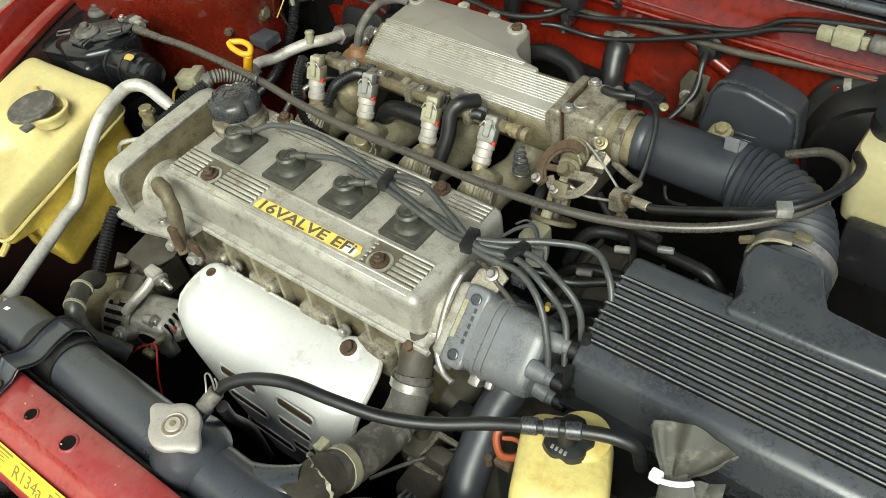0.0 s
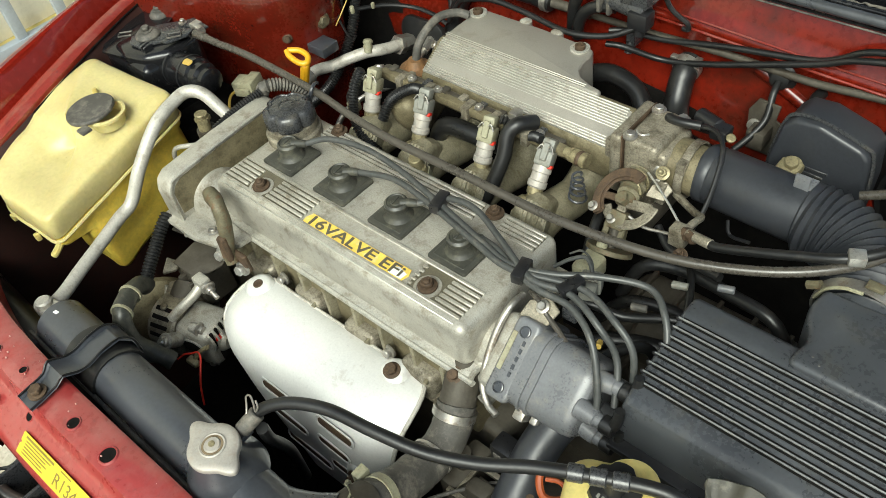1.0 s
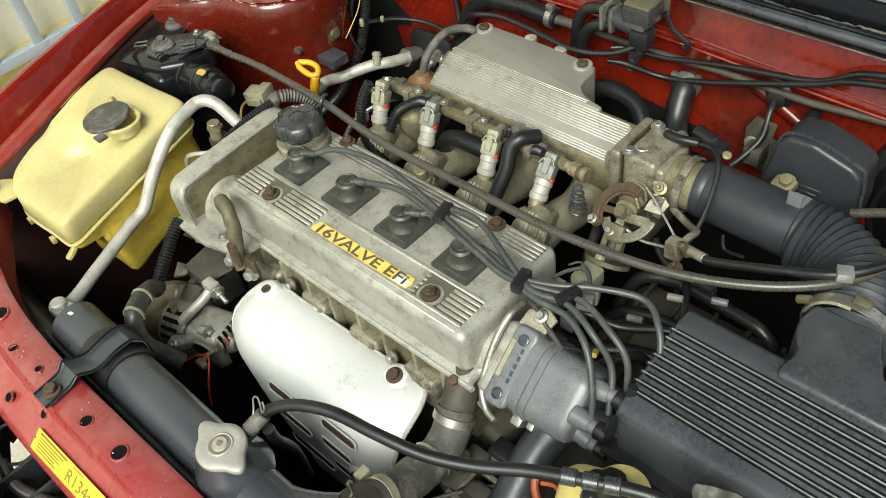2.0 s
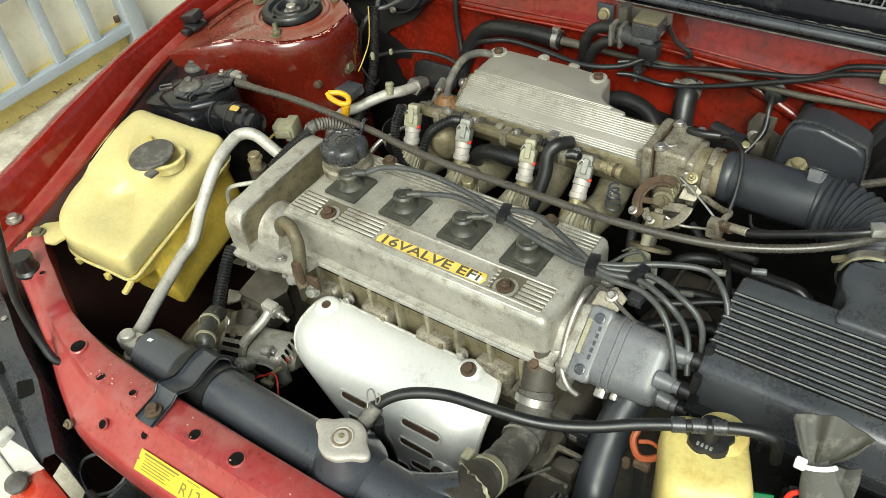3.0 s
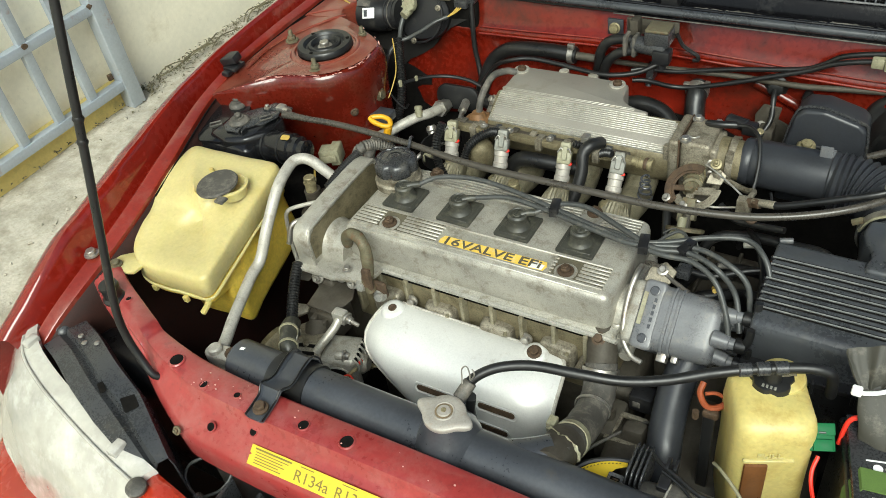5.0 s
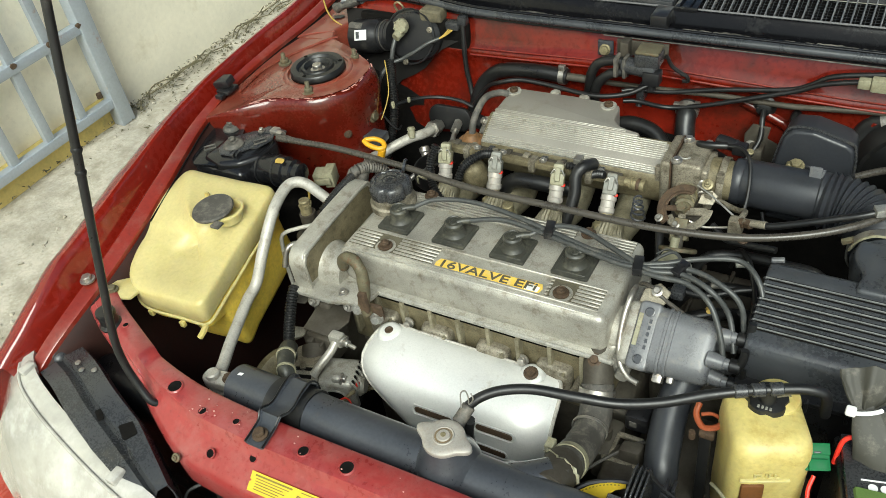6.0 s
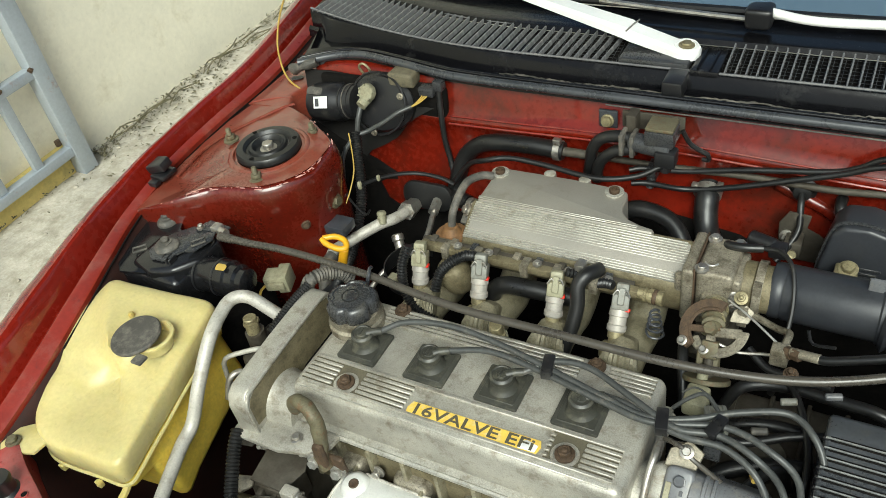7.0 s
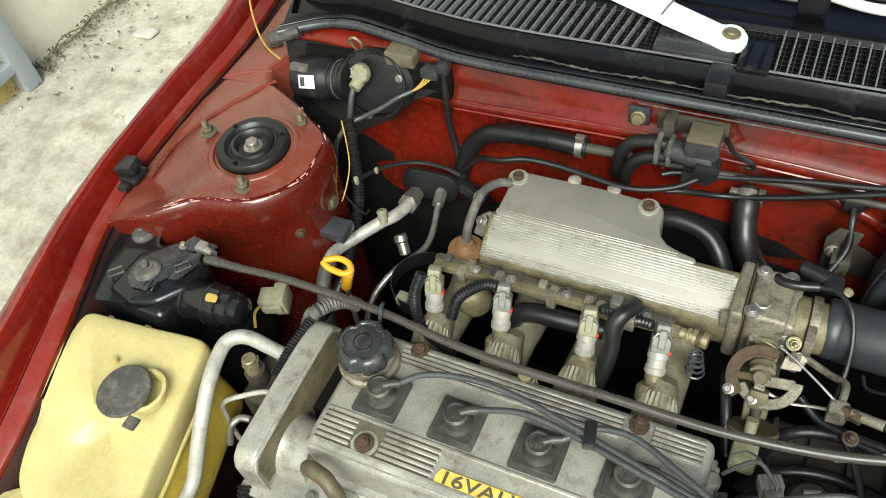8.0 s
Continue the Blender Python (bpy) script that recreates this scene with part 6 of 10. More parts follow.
# ---- intake side ----
def build_plenum():
    pl = thing("intake_plenum", (0.03, 0.25, 0.69), "ribbed grey aluminium intake plenum with a smooth lid", "intake")
    m = Matrix(((0, 0, 1, -0.107), (1, 0, 0, 0), (0, 1, 0, 0), (0, 0, 0, 1)))
    sec = [(0.255, 0.70), (0.255, 0.788), (0.250, 0.7925), (0.243, 0.7925), (0.215, 0.775), (0.205, 0.766), (0.200, 0.757), (0.1995, 0.745), (0.204, 0.725), (0.214, 0.712), (0.23, 0.70)]
    # darker olive here carries the shade on the chamber's front and underside
    part("chamber", prism(sec, 0.285, m, 0.003, 2, 40), OLIVE_FACE, pl, sharp=45)
    lid = part("lid", prism([(-0.100, 0.244), (-0.101, 0.300), (-0.098, 0.3135), (-0.088, 0.318), (0.0, 0.3195), (0.066, 0.3165), (0.078, 0.313), (0.0815, 0.302), (0.082, 0.284), (0.086, 0.272), (0.096, 0.262), (0.112, 0.256), (0.13, 0.2525), (0.13, 0.244)], 0.083, Matrix.Translation((0, 0, 0.7145)), 0.004, 3, 25), LID_CAST, pl, "smooth brown-grey lid", sharp=20)
    a, b = Vector((0, 0.2435, 0.7930)), Vector((0, 0.2050, 0.7668))
    part("grime_film", sheet([[(-0.1005, y, z + 0.0006) for y, z in ((0.2425, 0.7923), (0.215, 0.7754), (0.2055, 0.7668))], [(0.1755, y, z + 0.0006) for y, z in ((0.2425, 0.7923), (0.215, 0.7754), (0.2055, 0.7668))]], 0.0004), LID_CAST, pl, "grime between the ribs")
    for k in range(16):
        p = a + (b - a) * (k / 15)
        x0, x1 = -0.101 - 0.0003 * k, 0.176 - (0.004 if k < 3 else 0.0)
        part("rib", box((x0, p.y - 0.00092, p.z - 0.002), (x1, p.y + 0.00092, p.z + 0.0017), 0.0004, 1), CAST_WORN, pl)
    for k in range(2):
        part("rib", box((-0.1, 0.2475 + 0.0032 * k, 0.796), (0.11, 0.2490 + 0.0032 * k, 0.7982), 0.0005, 1), CAST, pl)
    for x, y in ((-0.094, 0.305), (0.063, 0.306)):
        s = part("lid_boss", lathe([(0, 0.790), (0.0125, 0.790), (0.012, 0.7995), (0.0085, 0.8000), (0.0082, 0.7985), (0, 0.7985)], Matrix.Translation((x, y, 0)), 22), CAST_WORN, lid)
        part("socket_bolt", lathe([(0, 0.798), (0.0065, 0.798), (0.0065, 0.803), (0.0058, 0.8035), (0.0036, 0.8035), (0.0036, 0.800), (0, 0.800)], Matrix.Translation((x, y, 0)), 18), RUST, s, "rusty socket bolt")
    ear = part("side_ear", prism([(-0.02, -0.014), (0.012, -0.017), (0.012, 0.014), (0.0, 0.017), (-0.016, 0.01)], 0.008, axes((-0.112, 0.252, 0.762), (-0.55, -0.5, 0.65)), 0.003), BRIGHT, pl)
    part("ear_bolt", hexbolt((-0.119, 0.248, 0.772), (-0.55, -0.5, 0.65), 0.006, 0.005), STEEL, ear)
    for x in (-0.03, 0.018):
        part("rear_bolt", lathe([(0, 0.786), (0.008, 0.786), (0.008, 0.797), (0.005, 0.799), (0, 0.799)], Matrix.Translation((x, 0.322, 0)), 16), CAST, pl)
    # the four runners, each with a finned foot at the head
    for k in range(4):
        x = -0.1313 + 0.0875 * k
        r = part("runner", wobble(tube([(x, 0.082, 0.664), (x, 0.105, 0.684), (x, 0.135, 0.693), (x, 0.165, 0.688), (x, 0.20, 0.680), (x, 0.235, 0.695)], 0.0235, 20, 5), 0.0008, 60), RUNNER, pl, "cream-olive cast runner")
        part("runner_foot", prism(rounded(-0.031, 0.031, -0.024, 0.024, 0.02), 0.012, axes((x, 0.084, 0.668), (0, 1, 0.15), (1, 0, 0)), 0.002), CAST_OLD, pl)
        # fluted flank that climbs from the head to the injector seat
        rings = []
        for y, z, w, h in ((0.090, 0.696, 0.0240, 0.010), (0.096, 0.712, 0.0235, 0.014), (0.106, 0.724, 0.0220, 0.016), (0.118, 0.731, 0.0195, 0.016), (0.132, 0.733, 0.0165, 0.014), (0.146, 0.728, 0.013, 0.008)):
            ring = []
            for j in range(25):
                a = math.pi * j / 24
                flute = 0.0016 * (1 if j % 2 else -1) if y < 0.11 else 0.0
                ring.append((x + 0.001 - (w + flute) * math.cos(a), y, z - 0.012 + (h + flute) * math.sin(a)))
            rings.append(ring + [(x + w * 1.05, y + 0.004, z - 0.040), (x - w * 1.05, y + 0.004, z - 0.040)])
        part("injector_boss", loft(rings), RUNNER, r, "fluted injector boss", sharp=25)
    part("idle_valve", wobble(lathe([(0, -0.028), (0.020, -0.028), (0.0245, -0.018), (0.026, -0.004), (0.0245, 0.010), (0.019, 0.020), (0.009, 0.0245), (0, 0.025)], axes((-0.104, 0.168, 0.732), (-0.2, -0.3, 0.93)) @ Matrix.Diagonal((0.85, 0.85, 0.9, 1)), 26), 0.001, 50), OLIVE_FACE, pl, "olive stained valve dome")
    # fuel rail and its end fitting
    fr = thing("fuel_rail", (0.0, 0.175, 0.75), "dirty aluminium fuel rail with brackets", "fuel rail")
    part("rail", merged(box((-0.150, 0.1705, 0.7595), (0.135, 0.1815, 0.7705), 0.002), box((-0.150, 0.1825, 0.764), (0.10, 0.190, 0.769), 0.001)), OLIVE_FACE, fr)
    for x in (-0.118, -0.075, -0.01, 0.03, 0.078):
        part("rail_clip", box((x, 0.166, 0.755), (x + 0.010, 0.1855, 0.7735), 0.0015), CAST_OLD, fr)
        part("clip_bolt", hexbolt((x + 0.020, 0.178, 0.7725), (0, 0, 1), 0.004, 0.003), STEEL, fr)
    part("harness_tray", wobble(box((-0.152, 0.1812, 0.7600), (0.128, 0.1885, 0.7700), 0.002, 2), 0.0012, 70), CAST_DARK, fr, "grimy wiring tray behind the rail")
    for k in range(9):
        part("tray_clip", box((-0.14 + 0.029 * k, 0.178, 0.7675), (-0.131 + 0.029 * k, 0.190, 0.7730), 0.001), (CAST_DARK, CAST_OLD, PLASTIC_DUSTY)[k % 3], fr)
    part("fitting", lathe([(0, 0), (0.0085, 0), (0.0085, 0.008), (0.0112, 0.009), (0.0112, 0.013), (0.0098, 0.0135), (0.0098, 0.016), (0.0116, 0.0165), (0.0116, 0.024), (0.0105, 0.0255), (0.0105, 0.029), (0.0118, 0.0295), (0.0118, 0.036), (0.010, 0.037), (0, 0.037)], axes((0.135, 0.176, 0.765), (0.99, -0.06, 0.02)) @ Matrix.Diagonal((0.74, 0.74, 0.80, 1)), 28), BRASS, fr, "stepped end fitting", sharp=30)
    part("fitting_band", lathe([(0.0112, 0), (0.0120, 0.001), (0.0120, 0.004), (0.0112, 0.005)], axes((0.1525, 0.1747, 0.7654), (0.99, -0.06, 0.02)) @ Matrix.Diagonal((0.75, 0.75, 1, 1)), 28), RUST, fr, "rust-brown band")
    part("coil_spring", tube([(0.157 + (0.0050 + 0.00022 * a) * math.cos(a * 1.05), 0.166 + (0.0050 + 0.00022 * a) * math.sin(a * 1.05), 0.752 - 0.00155 * a) for a in range(0, 27)], 0.0015, 6, 2), PAINTED, fr, "dull conical spring under the fitting")
    part("regulator", lathe([(0, 0), (0.012, 0), (0.012, 0.012), (0.0215, 0.014), (0.0225, 0.018), (0.0215, 0.022), (0.014, 0.025), (0.009, 0.034), (0, 0.035)], axes((-0.128, 0.214, 0.735), (0, 0, 1)), 26), OCHRE, fr, "ochre-brown pressure regulator")
    part("regulator_pipe", tube([(-0.127, 0.215, 0.764), (-0.126, 0.222, 0.785), (-0.124, 0.240, 0.800), (-0.122, 0.265, 0.806), (-0.110, 0.285, 0.804), (-0.098, 0.292, 0.800)], 0.0055, 10, 6), RUBBER_GREY, fr, "grey vacuum hose")
    # injectors with connectors
    tops = ((-0.137, 0.150, 0.772), (-0.055, 0.152, 0.764), (0.043, 0.154, 0.765), (0.119, 0.159, 0.757))
    for k, p in enumerate(tops):
        p = Vector(p)
        inj = thing("injector", (p.x, 0.115, 0.70), "fuel injector with a %s plug" % ("ivory" if k in (0, 2) else "grey"), "injector", group="fuel injectors")
        foot = Vector((p.x + 0.002, 0.127, 0.719))
        d = (p - foot).normalized()
        part("body", lathe([(0, 0.018), (0.0095, 0.018), (0.0112, 0.020), (0.0112, 0.026), (0.0100, 0.027), (0.0100, 0.036), (0.0112, 0.037), (0.0105, 0.047), (0, 0.047)], axes(foot, d), 20), PALE_STEEL, inj, "tin-grey injector body", sharp=30)
        part("nozzle", lathe([(0, 0), (0.0075, 0), (0.0075, 0.010), (0.0092, 0.011), (0.0092, 0.018), (0, 0.018)], axes(foot, d), 20), BRASS, inj, "yellowed injector nozzle")
        part("seat", lathe([(0, -0.012), (0.016, -0.012), (0.016, 0.002), (0.012, 0.006), (0, 0.006)], axes(foot, d), 20), BRASS, inj, "yellowish injector seat")
        c = IVORY if k in (0, 2) else GREYCON
        mm = axes(foot + d * 0.048, d, (1, 0.3, 0))
        cn = part("connector", merged(box((-0.010, -0.012, -0.004), (0.010, 0.008, 0.014), 0.0025, 2, mm), box((-0.0075, -0.010, 0.012), (0.0075, 0.006, 0.027), 0.003, 2, mm)), c, inj)
        part("latch", box((-0.004, -0.0145, 0.002), (0.004, -0.0115, 0.022), 0.001, 1, mm), c, cn)
        part("wire_clip", tube([mm @ Vector(q) for q in ((-0.0095, -0.013, 0.012), (-0.005, -0.014, 0.019), (0.0, -0.013, 0.014), (0.005, -0.014, 0.019), (0.0095, -0.013, 0.012))], 0.0011, 6, 4), STEEL, cn)
        part("seal_tab", box((0.006, -0.009, -0.005), (0.0120, 0.000, -0.001), 0.001, 1, mm), REDWIRE, inj, "red seal tab")
    return pl


build_plenum()


def build_throttle():
    tb = thing("throttle_unit", (0.21, 0.235, 0.70), "grimy aluminium throttle body with levers", "throttle")
    part("flange", merged(box((0.176, 0.196, 0.715), (0.190, 0.270, 0.7945), 0.005, 3), box((0.168, 0.2005, 0.752), (0.181, 0.21, 0.782), 0.003)), CAST_OLD, tb)
    part("gasket", box((0.1893, 0.1985, 0.713), (0.1912, 0.2675, 0.7957), 0.0004, 1), RUST, tb, "brown paper gasket")
    part("body", wobble(merged(box((0.1915, 0.199, 0.712), (0.232, 0.266, 0.7945), 0.006, 3), box((0.200, 0.190, 0.725), (0.222, 0.205, 0.766), 0.003), box((0.228, 0.204, 0.735), (0.240, 0.26, 0.785), 0.004)), 0.0008, 60), CAST_OLD, tb, sharp=50)
    part("mark", tube([(0.198, 0.216, 0.7955), (0.202, 0.212, 0.7958), (0.208, 0.212, 0.7958), (0.212, 0.217, 0.7955)], 0.0012, 6, 4), BRIGHT, tb)
    part("throat", lathe([(0, 0), (0.0295, 0), (0.0295, 0.012), (0.0275, 0.014), (0.0275, 0.032), (0, 0.032)], axes((0.238, 0.233, 0.757), (1, 0.02, 0)), 32), OLIVE_FACE, tb, "dirty olive throat")
    part("clamp", merged(lathe([(0.0305, 0), (0.0325, 0), (0.0325, 0.009), (0.0305, 0.009)], axes((0.252, 0.233, 0.757), (1, 0.02, 0)), 32), box((0.252, 0.204, 0.768), (0.261, 0.216, 0.784), 0.001)), CAST_OLD, tb)
    for p in ((0.199, 0.258, 0.795), (0.226, 0.262, 0.79), (0.197, 0.205, 0.795)):
        part("body_bolt", hexbolt(p, (0, 0, 1), 0.0055, 0.004), STEEL, tb)
    # quadrant wheels for the cables
    def arc(r0, r1, a0, a1, n=18):
        out = [(r1 * math.cos(radians(a0 + (a1 - a0) * i / n)), r1 * math.sin(radians(a0 + (a1 - a0) * i / n))) for i in range(n + 1)]
        return out + [(r0 * math.cos(radians(a1 + (a0 - a1) * i / n)), r0 * math.sin(radians(a1 + (a0 - a1) * i / n))) for i in range(n + 1)]
    qm = axes((0.222, 0.158, 0.752), (-0.20, -0.55, 0.81), (1, 0, 0.2))
    q = part("quadrant", merged(prism(arc(0.024, 0.0335, 62, 225), 0.0022, qm @ Matrix.Translation((0, 0, 0.002)), 0.0006, 1), prism(arc(0.021, 0.031, 62, 225), 0.0022, qm @ Matrix.Translation((0, 0, 0.0042)), 0.0006, 1),
                                prism(arc(0.024, 0.0335, 62, 225), 0.0022, qm @ Matrix.Translation((0, 0, 0.0064)), 0.0006, 1), box((-0.028, -0.004, 0.003), (0.0, 0.004, 0.006), 0.001, 1, qm)), RUST, tb, "rust-brown cable quadrant")
    part("quadrant_arm", prism(arc(0.023, 0.034, 205, 355), 0.003, qm @ Matrix.Translation((0.006, 0.004, -0.004)), 0.001, 1), CAST_OLD, q, "grey lower lever arc")
    part("arm_web", merged(box((-0.006, -0.028, -0.004), (0.005, 0.0, -0.001), 0.001, 1, qm), box((0.0, -0.007, -0.004), (0.032, 0.004, -0.001), 0.001, 1, qm)), CAST_OLD, q)
    part("lever_pin", hexbolt(qm @ Vector((-0.028, -0.016, 0.008)), (-0.2, -0.55, 0.81), 0.004, 0.004), STEEL, q)
    part("lever_pin", hexbolt(qm @ Vector((-0.006, -0.022, 0.0)), (-0.2, -0.55, 0.81), 0.004, 0.004), STEEL, q)
    part("spindle", merged(rod((0.222, 0.158, 0.748), (0.216, 0.20, 0.757), 0.011), rod((0.222, 0.158, 0.752), (0.2205, 0.153, 0.7605), 0.007, 6)), OLIVE, tb)
    part("return_spring", tube([(0.219 + 0.013 * math.cos(a * 0.9), 0.172 + 0.0022 * a, 0.755 + 0.013 * math.sin(a * 0.9)) for a in range(0, 14)], 0.0018, 6, 2), BRASS, tb)
    la = Vector((0.08, -0.62, -0.78))
    lm = axes((0.224, 0.150, 0.744), la)
    part("lever_bracket", wobble(merged(box((-0.009, -0.007, 0.0), (0.009, 0.007, 0.020), 0.002, 2, lm), box((-0.013, -0.004, 0.010), (-0.006, 0.006, 0.034), 0.0015, 1, lm), box((0.002, -0.008, 0.014), (0.011, 0.003, 0.030), 0.0015, 1, lm)), 0.0008, 90), OLIVE, tb, "olive folded lever bracket")
    part("cable_disc", lathe([(0, 0.040), (0.0245, 0.040), (0.0255, 0.0415), (0.0255, 0.045), (0.0235, 0.046), (0.021, 0.0435), (0, 0.0435)], lm, 34), OLIVE, tb, "pale olive cable disc")
    part("disc_hub", rod(lm @ Vector((0, 0, 0.018)), lm @ Vector((0, 0, 0.042)), 0.006, 12), CAST_DARK, tb)
    for s in range(5):
        part("boot_ring", lathe([(0.009, 0), (0.0145 - 0.0005 * s, 0.001), (0.0145 - 0.0005 * s, 0.0025), (0.009, 0.0036)], axes(Vector((0.2165, 0.196, 0.757)) + Vector((0.0013, -0.0072, -0.0008)) * s, (0.15, -0.98, -0.1)), 22), RUNNER if s % 2 == 0 else OLIVE, tb, "ribbed pale boot ring")
    part("sensor", wobble(merged(box((0.212, 0.075, 0.70), (0.238, 0.105, 0.722), 0.004), rod((0.225, 0.09, 0.69), (0.225, 0.12, 0.735), 0.006)), 0.001, 60), IVORY, tb)
    part("cable_bracket", merged(tube([(0.255, 0.205, 0.742), (0.285, 0.190, 0.744), (0.298, 0.180, 0.752), (0.298, 0.160, 0.758), (0.296, 0.145, 0.752)], 0.004, 8, 4), box((0.286, 0.135, 0.745), (0.304, 0.150, 0.768), 0.002)), CAST_OLD, tb)
    part("inner_cable", tube([(0.232, 0.185, 0.776), (0.250, 0.174, 0.775), (0.272, 0.160, 0.771), (0.292, 0.147, 0.766)], 0.0013, 6, 4), BRIGHT, tb)
    for p in ((0.300, 0.142, 0.764), (0.308, 0.138, 0.768)):
        part("cable_nut", rod(Vector(p), Vector(p) + Vector((0.007, -0.004, 0.002)), 0.0065, 6), RUST, tb)
    part("idle_screw", nut_stud((0.243, 0.196, 0.772), (0.1, -0.6, 0.7), 0.005, 0.005, 0.014), BRASS, tb)
    part("stop_bracket", merged(prism([(0.0, 0.0), (0.020, 0.002), (0.024, 0.016), (0.014, 0.022), (0.002, 0.014)], 0.003, axes((0.236, 0.176, 0.752), (0.2, -0.7, 0.7)), 0.0008, 1), box((0.243, 0.182, 0.742), (0.253, 0.192, 0.766), 0.001)), CAST_OLD, tb, "folded stop bracket")
    part("lower_casting", wobble(merged(box((0.196, 0.185, 0.690), (0.240, 0.25, 0.716), 0.006, 3), rod((0.205, 0.19, 0.70), (0.205, 0.17, 0.69), 0.012)), 0.001, 60), CAST_DARK, tb, "dark idle valve casting")
    for p, ax in (((0.203, 0.1885, 0.745), (0, -1, 0.1)), ((0.219, 0.1885, 0.745), (0, -1, 0.1)), ((0.234, 0.202, 0.766), (0.2, -1, 0.3)), ((0.234, 0.202, 0.748), (0.2, -1, 0.3))):
        part("casting_screw", hexbolt(p, ax, 0.0042, 0.003), STEEL, tb)
    part("linkage_rod", tube([(0.232, 0.150, 0.742), (0.252, 0.148, 0.738), (0.276, 0.150, 0.742), (0.298, 0.146, 0.752)], 0.0018, 6, 4), STEEL, tb)
    part("dark_hose", tube([(0.188, 0.19, 0.70), (0.192, 0.16, 0.715), (0.200, 0.13, 0.705), (0.21, 0.10, 0.68)], 0.006, 12, 5), RUBBER, tb)
    part("dark_hose", tube([(0.262, 0.16, 0.735), (0.285, 0.145, 0.728), (0.315, 0.135, 0.735), (0.35, 0.125, 0.745)], 0.0045, 10, 5), RUBBER, tb)
    part("clutter_bolt", nut_stud((0.310, 0.118, 0.758), (0, -0.4, 0.9), 0.005, 0.005, 0.012), RUST, tb)
    part("vacuum_hose", tube([(0.212, 0.266, 0.785), (0.216, 0.250, 0.797), (0.232, 0.247, 0.800), (0.252, 0.252, 0.800)], 0.005, 10, 5), RUBBER, tb)
    part("vacuum_line", tube([(0.252, 0.252, 0.800), (0.270, 0.250, 0.802), (0.286, 0.235, 0.797), (0.294, 0.212, 0.78), (0.296, 0.19, 0.755), (0.292, 0.165, 0.73)], 0.0026, 8, 5), RUBBER, tb)
    part("plug_sensor", merged(rod((0.232, 0.285, 0.785), (0.262, 0.275, 0.786), 0.009, 14, bev=0.002), box((0.256, 0.262, 0.778), (0.276, 0.280, 0.793), 0.003)), PLASTIC, tb, "black sensor plug")
    part("yellow_cap", lathe([(0, 0), (0.007, 0), (0.0075, 0.004), (0.005, 0.006), (0, 0.006)], axes((0.280, 0.264, 0.787), (0.3, -0.3, 1)) @ Matrix.Diagonal((0.7, 0.7, 0.7, 1)), 14), BRASS, tb)


build_throttle()


